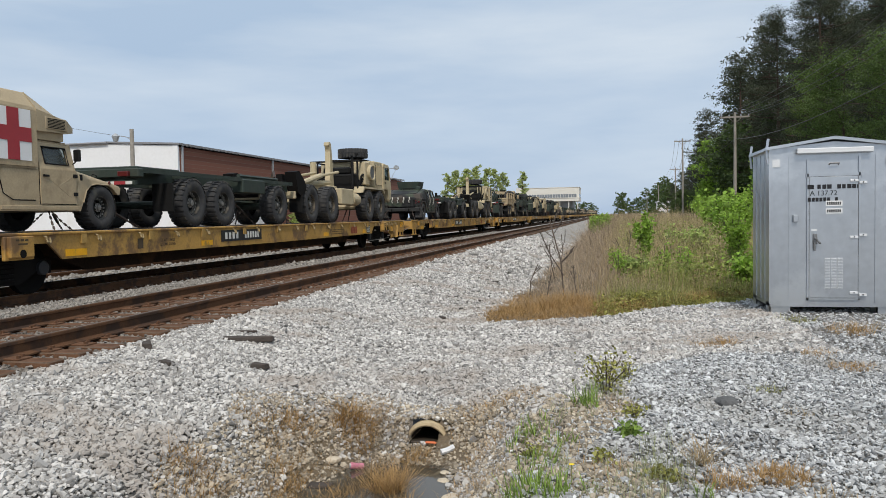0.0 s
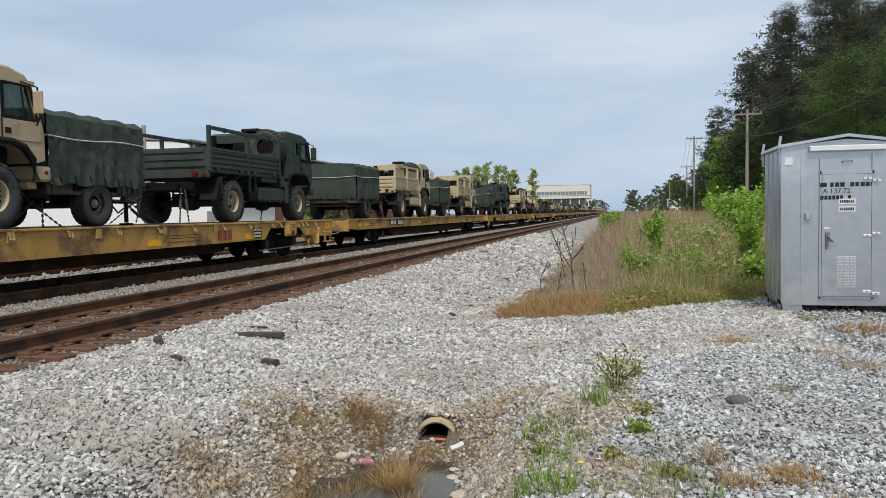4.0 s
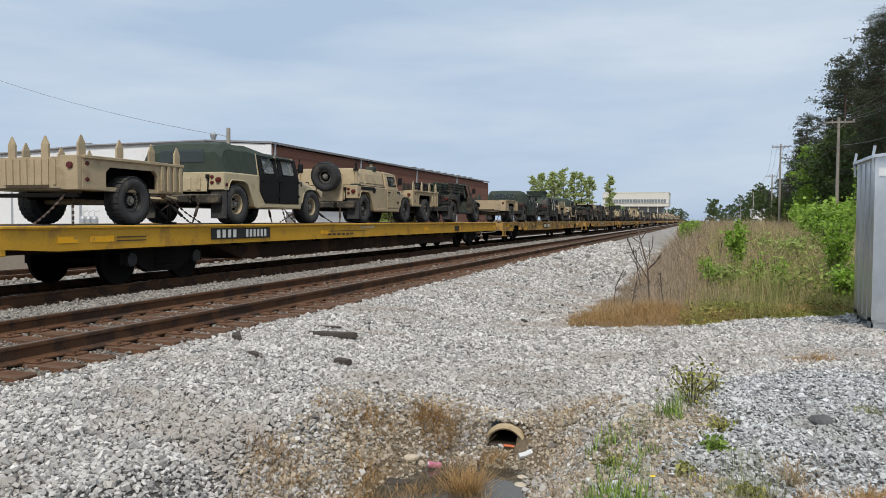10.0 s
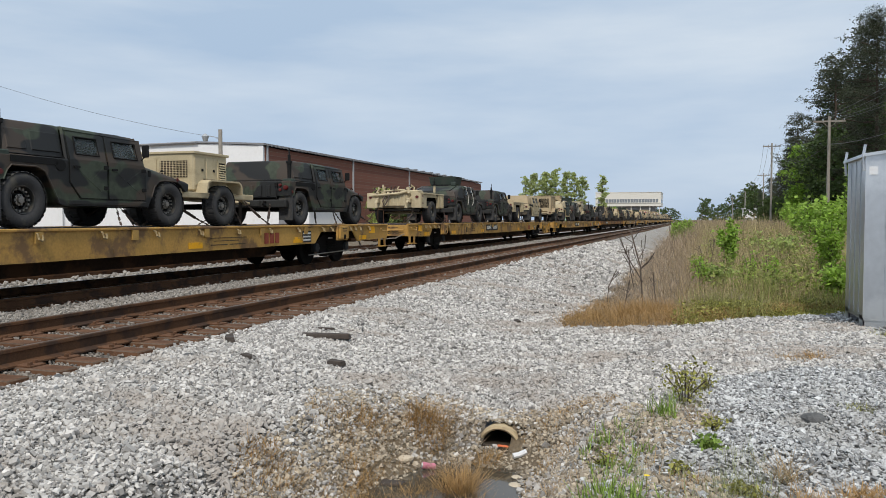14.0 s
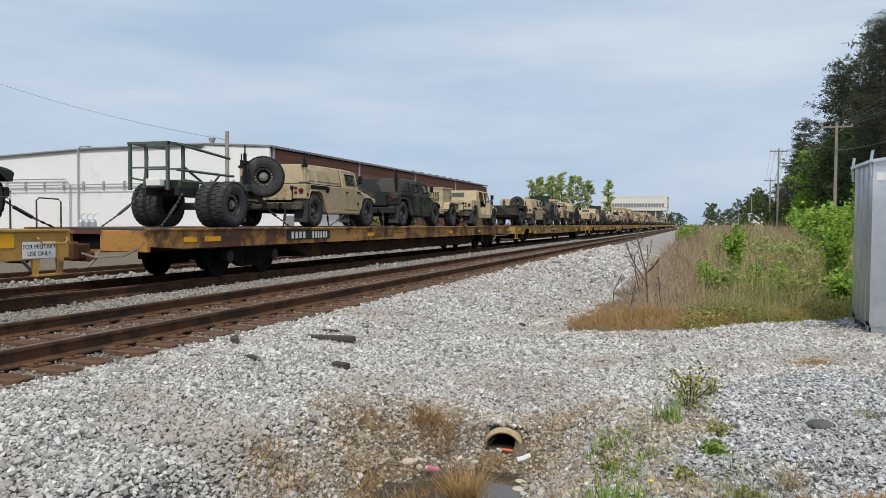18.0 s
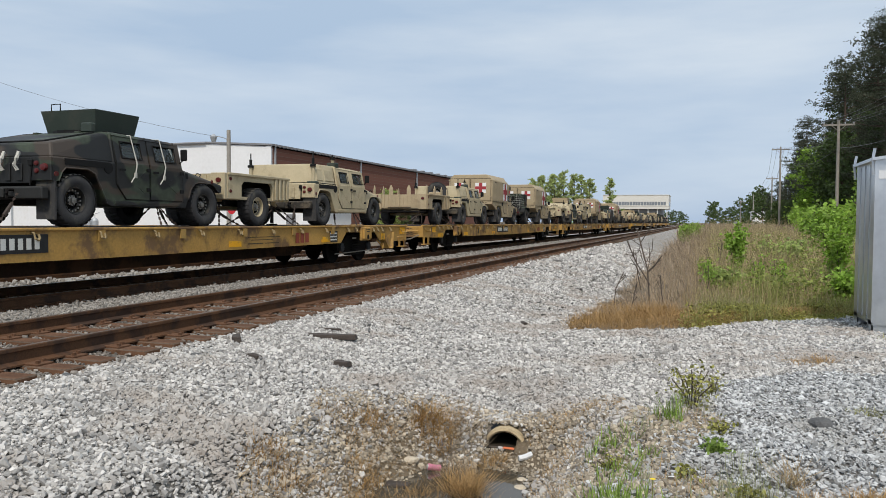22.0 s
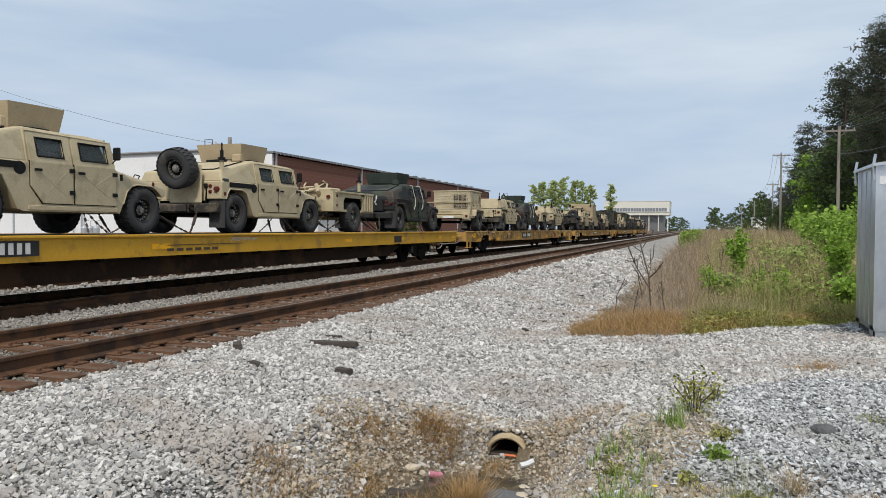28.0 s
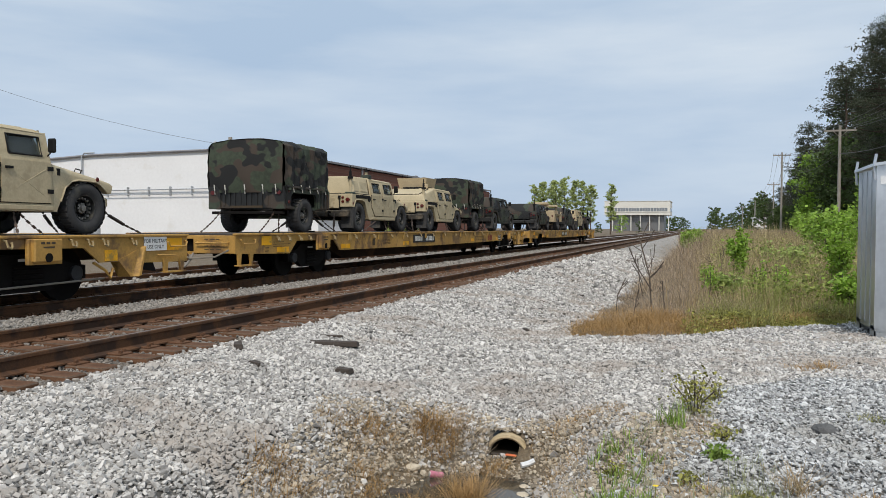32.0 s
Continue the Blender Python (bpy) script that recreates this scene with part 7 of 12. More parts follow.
def door(parent, x, y0, y1, z0, z1, zw, material, cross=True, window=True, lean=0.10, cut=0.0, clear=False):
    """A door panel, its lower rear corner cut along the wheel arch, with a framed window above."""
    sx = 1 if x > 0 else -1
    def b(xa, xb, *r):
        return S().box(min(x + sx * xa, x + sx * xb), max(x + sx * xa, x + sx * xb), *r)
    outline = [(y0 + cut, z0), (y1, z0), (y1, z1), (y0, z1), (y0, z0 + cut * 1.25)] if cut else [(y0, z0), (y1, z0), (y1, z1), (y0, z1)]
    sh = S().prism(outline, min(x - sx * 0.02, x + sx * 0.022), max(x - sx * 0.02, x + sx * 0.022))
    h = zw - z1
    ya, yb, za, zb = y0 + 0.14, y1 - 0.15, z1 + h * (0.10 if clear else 0.2), z1 + h * (0.90 if clear else 0.82)
    def at(z, d):
        return x + sx * (d - lean * (z - z1) / h)
    for p0, p1, q0, q1 in ((y0, y1, z1, za), (y0, y1, zb, zw), (y0, ya, za, zb), (yb, y1, za, zb)) if window else ():
        sh.solid([(at(q0, 0.018), p0, q0), (at(q0, 0.018), p1, q0), (at(q1, 0.018), p1, q1), (at(q1, 0.018), p0, q1)], [(at(q0, -0.03), p0, q0), (at(q0, -0.03), p1, q0), (at(q1, -0.03), p1, q1), (at(q1, -0.03), p0, q1)])
    dr = part("door", sh, material, parent)
    if sx > 0:
        grow = [(y0 + cut - 0.012, z0 - 0.014), (y1 + 0.014, z0 - 0.014), (y1 + 0.014, z1 + 0.01), (y0 - 0.014, z1 + 0.01), (y0 - 0.014, z0 + cut * 1.25)]
        part("door_gap", S().prism(grow, x - 0.016, x + 0.005), BLACK, dr, "dark gap round the door")
        if cross:
            rib = S()
            yy = y0 + cut * 0.6
            for (ra, rb), (rc, rd) in (((yy + 0.14, z0 + 0.16), (y1 - 0.10, z1 - 0.12)), ((y0 + 0.10, z1 - 0.12), (y1 - 0.12, z0 + 0.12))):
                rib.tube([(x + 0.014, ra, rb), (x + 0.018, rc, rd)], 0.009, 5)
            part("pressed_cross_rib", rib, material, dr)
        part("handle", b(0.022, 0.05, y0 + 0.06, y0 + 0.18, z1 - 0.15, z1 - 0.11), BLACK, dr)
        part("hinge", b(0.02, 0.04, y1 - 0.07, y1 + 0.03, z1 - 0.14, z1 - 0.07).box(x + 0.02, x + 0.04, y1 - 0.07, y1 + 0.03, z0 + 0.16, z0 + 0.23), BLACK, dr)
    if window:
        if sx > 0:
            s = S()
            e = 0.022
            loop = [(at(za, e), ya, za), (at(za, e), yb, za), (at(zb, e), yb, zb), (at(zb, e), ya, zb), (at(za, e), ya, za)]
            part("window_seal", s.tube(loop, 0.016, 4), BLACK, dr)
        s = S()
        s.solid([(at(za, 0.0), ya, za), (at(za, 0.0), yb, za), (at(zb, 0.0), yb, zb), (at(zb, 0.0), ya, zb)], [(at(za, -0.008), ya, za), (at(za, -0.008), yb, za), (at(zb, -0.008), yb, zb), (at(zb, -0.008), ya, zb)])
        if sx > 0:
            part("window_pane", s, CLEAR if clear else GLASS, dr)
    return dr


def antenna(parent, x, y, z, h=0.5, paint=None):
    """A whip antenna's base: a painted post with a black spring mount."""
    an = part("antenna_post", S().tube([(x, y, z), (x, y, z + h * 0.62)], 0.048, 8), paint or BLACK, parent)
    part("antenna_mount", S().tube([(x, y, z + h * 0.60), (x, y, z + h * 0.68)], 0.085, 8).tube([(x, y, z + h * 0.68), (x, y, z + h * 0.86)], 0.04, 7).tube([(x, y, z + h * 0.86), (x, y, z + h * 1.06)], 0.018, 5), BLACK, an)
    part("antenna_bracket", S().box(x - 0.13, x + 0.13, y - 0.12, y + 0.12, z - 0.06, z + 0.12, 0.02), GREEN, an)


def humvee(paint, style, cover=None, label="", turret=None, spare=False, rim=None, antennas=0, doors=True, group="army light trucks"):
    """style: slant, cargo, soft, open, two, cage, ambulance, shelter."""
    rim = rim or RIM_BLACK
    cover = cover or paint
    v = thing("light_truck", label, "army truck", group)
    B, ZB = 1.065, 1.22
    # lower body: square-shouldered wheel opening, raked at its front edge, and the sill below the doors
    def rear_side(z_top):
        return [(-2.28, z_top), (-2.28, 0.80), (-2.17, 0.80), (-2.10, 0.96), (-1.97, 1.04), (-1.42, 1.04), (-1.26, 0.97), (-1.13, 0.72), (-1.00, 0.44), (-0.90, 0.40), (0.98, 0.40), (0.98, z_top)]
    side = rear_side(ZB)
    if style in ("open", "cage"):
        side += [(0.93, ZB), (0.90, 0.66), (0.84, 0.60), (0.12, 0.60), (0.08, 0.96), (0.0, 0.96), (-0.04, 0.60), (-0.52, 0.60), (-0.72, 0.78), (-0.80, ZB)]
    s = S().prism(side, -B, B)
    bmesh.ops.bevel(s.bm, geom=[e for e in s.bm.edges if min(q.co.z for q in e.verts) > 1.15], offset=0.03, segments=2, affect="EDGES", profile=0.5)
    part("body", s, paint, v)
    # front: fender and bonnet in one wedge with rounded shoulders over an angular wheel opening
    poly = [(0.985, 0.40), (1.05, 0.40), (1.13, 0.58), (1.22, 0.82), (1.34, 0.93), (1.48, 0.965), (1.92, 0.955), (2.10, 0.90), (2.26, 0.76), (2.33, 0.76), (2.36, 0.90), (2.30, 0.98), (0.985, 1.235)]
    s = S().prism(poly, -B, B)
    es = [e for e in s.bm.edges if abs(e.verts[0].co.x - e.verts[1].co.x) < 0.01 and min(q.co.z for q in e.verts) > 0.88 and min(q.co.y for q in e.verts) < 1.1]
    bmesh.ops.bevel(s.bm, geom=es, offset=0.13, segments=3, affect="EDGES", profile=0.5)
    part("front_fender", s, paint, v, smooth=True)
    s = S()
    s.solid([(-0.72, 1.0, 1.20), (0.72, 1.0, 1.20), (0.60, 2.28, 0.95), (-0.60, 2.28, 0.95)], [(-0.64, 1.0, 1.315), (0.64, 1.0, 1.315), (0.50, 2.20, 1.06), (-0.50, 2.20, 1.06)])
    bmesh.ops.bevel(s.bm, geom=list(s.bm.edges), offset=0.035, segments=2, affect="EDGES", profile=0.5)
    hood = part("bonnet", s, paint, v, smooth=True)
    part("air_grille", S().box(-0.35, 0.35, 1.25, 1.6, 1.20, 1.275, 0.005), BLACK, hood)
    part("bonnet_latch", S().box(B - 0.03, B + 0.012, 1.06, 1.12, 1.02, 1.14, 0.006).tube([(B - 0.10, 1.5, 1.12), (B - 0.07, 1.5, 1.17), (B - 0.07, 1.62, 1.15), (B - 0.10, 1.62, 1.09)], 0.012, 4), BLACK, hood)
    part("lifting_shackle", S().tube([(0.80, 1.12, 1.18), (0.84, 1.10, 1.30), (0.78, 1.06, 1.34), (0.72, 1.10, 1.30), (0.74, 1.12, 1.2)], 0.020, 5), paint, hood)
    # black boxes behind the openings hold the shade inside the wheel houses
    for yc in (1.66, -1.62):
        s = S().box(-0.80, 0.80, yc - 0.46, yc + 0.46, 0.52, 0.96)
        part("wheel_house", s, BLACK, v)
    lip = [(-2.17, 0.80), (-2.10, 0.96), (-1.97, 1.04), (-1.42, 1.04), (-1.26, 0.97), (-1.13, 0.72), (-1.00, 0.44)]
    part("wheel_arch_lip", S().tube([(B + 0.002, y, z) for y, z in lip], 0.016, 5), paint, v)
    lip = [(1.13, 0.58), (1.22, 0.82), (1.34, 0.93), (1.48, 0.965), (1.92, 0.955), (2.10, 0.90), (2.26, 0.76)]
    part("wheel_arch_lip", S().tube([(B + 0.002, y, z) for y, z in lip], 0.016, 5), paint, v)
    part("sill_step", S().box(B - 0.02, B + 0.018, -0.82, 0.98, 0.42, 0.50, 0.008), paint, v)
    s = S()
    for k in range(7):
        s.box(-0.42 + 0.12 * k, -0.36 + 0.12 * k, 2.27, 2.30, 0.72, 1.0)
    part("grille", s, BLACK, v)
    dark = paint in (GREEN, CAMO)
    for sx in (-1, 1):
        part("headlight", S().lathe([(2.30, 0.09), (2.36, 0.09), (2.38, 0.0)], 12, (sx * 0.74, 0, 0.84), "y"), WHITE, v, "round headlight")
        x0, x1 = sorted((sx * 0.66, sx * 1.06))
        cp = part("corner_panel", S().box(x0, x1, -2.31, -2.27, 0.80, 1.21, 0.012), paint, v)
        part("tail_light", S().lathe([(-2.36, 0.0), (-2.355, 0.055), (-2.31, 0.068)], 14, (sx * 0.94, 0, 1.03), "y"), RED_LAMP, cp, "round dark red tail light")
        part("marker_light", S().lathe([(-2.335, 0.0), (-2.33, 0.038), (-2.31, 0.045)], 10, (sx * 0.78, 0, 1.10), "y").lathe([(-2.335, 0.0), (-2.33, 0.038), (-2.31, 0.045)], 10, (sx * 0.78, 0, 0.97), "y"), RED_LAMP, cp) if sx > 0 else None
        part("mud_flap", S().box(sx * 0.9 - 0.19, sx * 0.9 + 0.19, -2.26, -2.235, 0.14, 0.80, 0, (0, 0, 0, 0)), RUBBER, v, "black rubber mud flap")
        part("tow_shackle", S().tube([(sx * 0.45, -2.42, 0.64), (sx * 0.45, -2.54, 0.64), (sx * 0.45, -2.56, 0.58), (sx * 0.45, -2.54, 0.52), (sx * 0.45, -2.42, 0.52)], 0.026, 6), STEEL_DARK, v)
    lamp = S()
    for y, z in ((-2.21, 0.92), (1.98, 1.0)):
        lamp.lathe([(B + 0.012, 0.0), (B + 0.01, 0.042), (B - 0.005, 0.048)], 12, (0, y, z))
    part("side_marker", lamp, RED_LAMP, v, "small round side marker")
    part("front_bumper", S().box(-0.9, 0.9, 2.33, 2.44, 0.52, 0.68, 0.02), paint, v)
    part("rear_bumper", S().box(-1.0, 1.0, -2.44, -2.28, 0.48, 0.70, 0.025).box(-0.3, 0.3, -2.5, -2.44, 0.50, 0.68, 0.02), GRIMY if dark else GRIMY_TAN, v)
    tg = S().box(-0.66, 0.66, -2.305, -2.27, 0.76, 1.21, 0.01)
    for k in range(5):
        tg.box(-0.56 + 0.24 * k, -0.46 + 0.24 * k, -2.33, -2.305, 0.80, 1.10, 0.01)
    part("tailgate", tg, paint, v)
    s = S()
    for sx in (-1, 1):
        s.tube([(sx * 0.7, -2.32, 1.12), (sx * 0.7, -2.36, 0.72)], 0.014, 4)
        s.box(sx * 0.68 - 0.04, sx * 0.68 + 0.04, -2.35, -2.30, 1.06, 1.16, 0.006)
    part("tailgate_latch", s, BLACK, v)
    s = S().box(-0.45, 0.45, -2.2, 2.2, 0.42, 0.60)
    for y in (-1.65, 1.65):
        s.tube([(-0.85, y, 0.47), (0.85, y, 0.47)], 0.07, 8)
    part("chassis", s, STEEL_DARK, v)
    for y in (-1.65, 1.65):
        for sx in (-1, 1):
            wheel(v, sx * 0.91, y, 0.455, 0.33, rim)
    # cab
    RF, LEAN = 1.80, 0.11
    back = -0.80 if style not in ("two", "ambulance", "shelter") else 0.02
    if style != "cage":
        s = S()
        s.solid([(-0.9, 0.98, 1.28), (0.9, 0.98, 1.28), (0.9, 0.93, 1.28), (-0.9, 0.93, 1.28)], [(-0.82, 0.80, RF - 0.06), (0.82, 0.80, RF - 0.06), (0.82, 0.75, RF - 0.06), (-0.82, 0.75, RF - 0.06)])
        ws = part("windscreen_frame", s, paint, v)
        for sx in (-1, 1):
            s = S()
            x0, x1 = sorted((sx * 0.06, sx * 0.74))
            s.solid([(x0, 0.985, 1.34), (x1, 0.985, 1.34), (x1, 0.995, 1.345), (x0, 0.995, 1.345)], [(x0, 0.82, 1.70), (x1, 0.82, 1.70), (x1, 0.83, 1.705), (x0, 0.83, 1.705)])
            part("windscreen_pane", s, GLASS, ws)
        roof_y1 = 0.86
        roof_y0 = back
        roof_mat = cover if style in ("soft", "open") else paint
        s = S()
        s.solid([(-B + LEAN, roof_y0, RF - 0.07), (B - LEAN, roof_y0, RF - 0.07), (B - LEAN, roof_y1, RF - 0.10), (-B + LEAN, roof_y1, RF - 0.10)], [(-B + LEAN + 0.05, roof_y0, RF), (B - LEAN - 0.05, roof_y0, RF), (B - LEAN - 0.05, roof_y1 - 0.05, RF - 0.03), (-B + LEAN + 0.05, roof_y1 - 0.05, RF - 0.03)])
        bmesh.ops.bevel(s.bm, geom=[e for e in s.bm.edges if max(q.co.z for q in e.verts) > RF - 0.06], offset=0.025, segments=2, affect="EDGES", profile=0.5)
        rf = part("cab_roof", s, roof_mat, v)
        if style not in ("soft", "open"):
            rb = S()
            for x in (-0.62, -0.3, 0.02, 0.34, 0.66):
                rb.box(x - 0.05, x + 0.05, roof_y0 + 0.08, roof_y1 - 0.12, RF - 0.02, RF + 0.014, 0.006)
            part("roof_ribs", rb, roof_mat, rf)
            part("drip_rail", S().tube([(B - LEAN + 0.012, roof_y0, RF - 0.065), (B - LEAN + 0.012, roof_y1, RF - 0.095)], 0.016, 5), roof_mat, rf)
        s = S()
        for sx in (-1, 1):
            for y in ((0.96, 0.03, back) if style not in ("two", "ambulance", "shelter") else (0.96, back)):
                y2 = 0.80 if y > 0.9 else y
                s.tube([(sx * (B - 0.03), y, 1.14), (sx * (B - LEAN - 0.02), y2, RF - 0.05)], 0.035, 5)
        part("cab_pillars", s, roof_mat if style == "open" else paint, v)
        s = S()
        s.box(-0.95, 0.95, back - 0.05, back, 1.0, RF - 0.06, 0, (0.08, 0.08, 0, 0))
        part("cab_back", s, roof_mat, v) if style != "open" else None
        s = S()
        for x in (-0.5, 0.5):
            for y in ((0.35, -0.5) if style not in ("two", "ambulance", "shelter") else (0.4,)):
                s.box(x - 0.22, x + 0.22, y - 0.22, y + 0.22, 0.85, 1.0, 0.03)
                s.box(x - 0.22, x + 0.22, y - 0.28, y - 0.18, 0.95, 1.5, 0.03)
        part("seats", s, CANVAS, v)
        s = S().box(-0.85, 0.85, 0.80, 0.94, 1.05, 1.28)
        s.tube([(-0.5, 0.62, 1.3), (-0.33, 0.66, 1.36), (-0.5, 0.70, 1.42), (-0.67, 0.66, 1.36), (-0.5, 0.62, 1.3)], 0.018, 5)
        part("dashboard", s, BLACK, v)
    dm = paint if doors is True else doors
    if doors and style in ("slant", "cargo", "soft"):
        for sx in (-1, 1):
            door(v, sx * B, 0.06, 0.93, 0.54, 1.22, RF - 0.08, dm, lean=LEAN, cross=style != "soft", clear=style == "soft")
            door(v, sx * B, -0.78, 0.01, 0.54, 1.22, RF - 0.08, dm, lean=LEAN, cross=style != "soft", cut=0.22, clear=style == "soft")
    elif style in ("two", "ambulance", "shelter"):
        for sx in (-1, 1):
            door(v, sx * B, 0.05, 0.92, 0.54, 1.20, RF - 0.08, dm, lean=LEAN)
    for sx in (-1, 1):
        if style != "cage":
            part("mirror", S().box(sx * 1.17 - 0.07, sx * 1.17 + 0.07, 0.84, 0.90, 1.38, 1.62, 0.02).tube([(sx * 1.02, 0.9, 1.3), (sx * 1.15, 0.88, 1.40)], 0.014, 4), BLACK, v)
    # rear
    if style == "slant":
        s = S()
        s.solid([(-B + 0.02, -2.28, 1.20), (B - 0.02, -2.28, 1.20), (B - 0.02, back, 1.20), (-B + 0.02, back, 1.20)], [(-B + 0.10, -2.22, 1.47), (B - 0.10, -2.22, 1.47), (B - LEAN - 0.02, back, RF - 0.01), (-B + LEAN + 0.02, back, RF - 0.01)])
        bmesh.ops.bevel(s.bm, geom=[e for e in s.bm.edges if max(q.co.z for q in e.verts) > 1.2], offset=0.04, segments=2, affect="EDGES", profile=0.5)
        sb = part("slanted_rear", s, paint, v)
        def on(x, t, d=0.012):
            return (x, -2.22 + t * (back + 2.22), 1.47 + t * (RF - 1.48) + d)
        hatch = slab([on(-0.74, 0.06, -0.01), on(0.74, 0.06, -0.01), on(0.72, 0.88, -0.01), on(-0.72, 0.88, -0.01)], [on(-0.74, 0.06, 0.022), on(0.74, 0.06, 0.022), on(0.72, 0.88, 0.022), on(-0.72, 0.88, 0.022)])
        ht = part("rear_hatch", hatch, paint, sb)
        part("hatch_seal", S().tube([on(-0.76, 0.05), on(0.76, 0.05), on(0.74, 0.90), on(-0.74, 0.90), on(-0.76, 0.05)], 0.018, 4), BLACK, ht)
        part("hatch_hinge", S().box(-0.5, -0.4, -1.02, -0.9, 1.74, 1.80, 0.01).box(0.4, 0.5, -1.02, -0.9, 1.74, 1.80, 0.01), paint, ht)
        part("side_vent", S().box(B - 0.02, B + 0.012, -2.0, -1.02, 1.09, 1.20), BLACK, v, "black side vent")
        part("air_intake", S().lathe([(B + 0.012, 0.0), (B + 0.012, 0.10), (B - 0.01, 0.115)], 14, (0, -0.96, 1.10)), BLACK, v)
        if dark:
            s = S()
            for x in (-0.45, -0.15, 0.15, 0.45):
                s.tube([(x, -2.33, 1.30), (x + 0.02, -2.39, 1.18), (x - 0.02, -2.40, 1.08), (x, -2.36, 0.98)], 0.03, 5)
            part("hanging_strap", s, STRAP, v, "pale webbing straps on the tailgate")
    elif style in ("cargo", "two"):
        y0, y1 = -2.12, back - 0.02
        top = RF - 0.03
        s = S()
        s.solid([(-B + 0.05, y0, 1.20), (B - 0.05, y0, 1.20), (B - 0.05, y1, 1.20), (-B + 0.05, y1, 1.20)], [(-B + 0.15, y0 + 0.06, top + 0.02), (B - 0.15, y0 + 0.06, top + 0.02), (B - 0.15, y1, top + 0.03), (-B + 0.15, y1, top + 0.03)])
        bmesh.ops.bevel(s.bm, geom=[e for e in s.bm.edges if max(q.co.z for q in e.verts) > 1.3], offset=0.06, segments=2, affect="EDGES", profile=0.5)
        cb = part("cargo_cover", s, cover, v, "hard cover over the load bed", smooth=True)
        part("cover_seam", S().tube([(B - 0.04, y0, 1.235), (B - 0.045, y1, 1.235)], 0.012, 4).tube([(-B + 0.06, y0 - 0.006, 1.235), (B - 0.06, y0 - 0.006, 1.235)], 0.012, 4), BLACK, cb)
        for ya, yb in ((y0 + 0.12, -1.52), (-1.46, y1 - 0.06)):
            ring = [(ya, 1.30), (yb, 1.30), (yb, top - 0.10), (ya, top - 0.10)]
            def skin(z):
                return B - 0.05 - 0.10 * (z - 1.20) / (top - 1.18)
            part("pressed_panel", slab([(skin(z) - 0.01, y, z) for y, z in ring], [(skin(z) + 0.012, y + (0.03 if y == ya else -0.03), z + (0.03 if z < 1.5 else -0.03)) for y, z in ring]), cover, cb)
        part("rear_lid", slab([(-0.7, y0 + 0.03, 1.26), (0.7, y0 + 0.03, 1.26), (0.66, y0 + 0.09, top - 0.2), (-0.66, y0 + 0.09, top - 0.2)], [(-0.7, y0 - 0.004, 1.26), (0.7, y0 - 0.004, 1.26), (0.66, y0 + 0.05, top - 0.2), (-0.66, y0 + 0.05, top - 0.2)]), cover, cb)
        part("side_vent", S().box(B - 0.02, B + 0.012, -2.0, -1.02, 1.09, 1.20), BLACK, v, "black side vent")
        part("air_intake", S().lathe([(B + 0.012, 0.0), (B + 0.012, 0.10), (B - 0.01, 0.115)], 14, (0, -0.96, 1.10)), BLACK, v)
    elif style == "soft":
        s = S()
        ys = [-2.26, -2.16, -1.9, -1.5, -1.1, back, -0.3, 0.3, 0.66]
        hs = [1.70, 1.90, 1.96, 1.93, 1.95, 1.91, 1.84, 1.83, 1.78]
        ring_prev = None
        for y, h in zip(ys, hs):
            zb = 1.20 if y <= back else 1.68
            ring = [s.bm.verts.new(p) for p in ((-B + 0.03, y, zb), (-B + 0.10, y, h - 0.18), (-B + 0.22, y, h - 0.03), (0, y, h), (B - 0.22, y, h - 0.03), (B - 0.10, y, h - 0.18), (B - 0.03, y, zb))]
            if ring_prev:
                for a in range(6):
                    s.bm.faces.new((ring_prev[a], ring_prev[a + 1], ring[a + 1], ring[a]))
            else:
                s.bm.faces.new(ring)
            ring_prev = ring
        part("soft_top", s, cover, v, "canvas top over the load bed and cab")
        s = S()
        s.box(-0.55, 0.55, -2.275, -2.262, 1.45, 1.75)
        part("rear_curtain_window", s, GLASS, v)
    elif style == "open":
        s = S()
        y0, y1 = -2.20, back
        s.solid([(-B + 0.04, y0, 1.14), (B - 0.04, y0, 1.14), (B - 0.04, y0 + 0.05, 1.14), (-B + 0.04, y0 + 0.05, 1.14)], [(-B + 0.15, back - 0.14, RF - 0.02), (B - 0.15, back - 0.14, RF - 0.02), (B - 0.15, back - 0.08, RF - 0.02), (-B + 0.15, back - 0.08, RF - 0.02)]) if spare == "slope" else None
        for sx in (-1, 1):
            x0, x1 = sorted((sx * 0.98, sx * 1.06))
            s.box(x0, x1, y0, y1, 1.20, 1.27, 0.01)
        s.box(-0.7, 0.7, y0 - 0.14, y0 - 0.10, 1.1, 1.27, 0.01)
        part("bed_sides", s, paint, v)
        if spare == "rack":
            for x, y0_, y1_, rise in ((0.98, -2.25, -0.1, 0.02), (0.55, -2.9, -0.5, 0.10), (-0.3, -2.95, -0.6, 0.12), (-0.98, -2.25, -0.1, 0.02)):
                rk = part("folded_rack", S().box(x - 0.03, x + 0.03, y0_, y1_, 1.34, 1.42, 0.006), paint, v, "green slatted bed rack")
                for k in range(3):
                    part("slat", S().box(x - 0.025, x + 0.025, y0_ + rise, y1_ + 0.1 * k, 1.47 + 0.11 * k, 1.53 + 0.11 * k, 0.006), paint, rk)
                for y in rows_of(y0_ + 0.2, y1_ - 0.1, 4):
                    part("post", S().box(x - 0.035, x + 0.035, y, y + 0.06, 1.25, 1.78, 0.006), paint, rk)
        s = S()
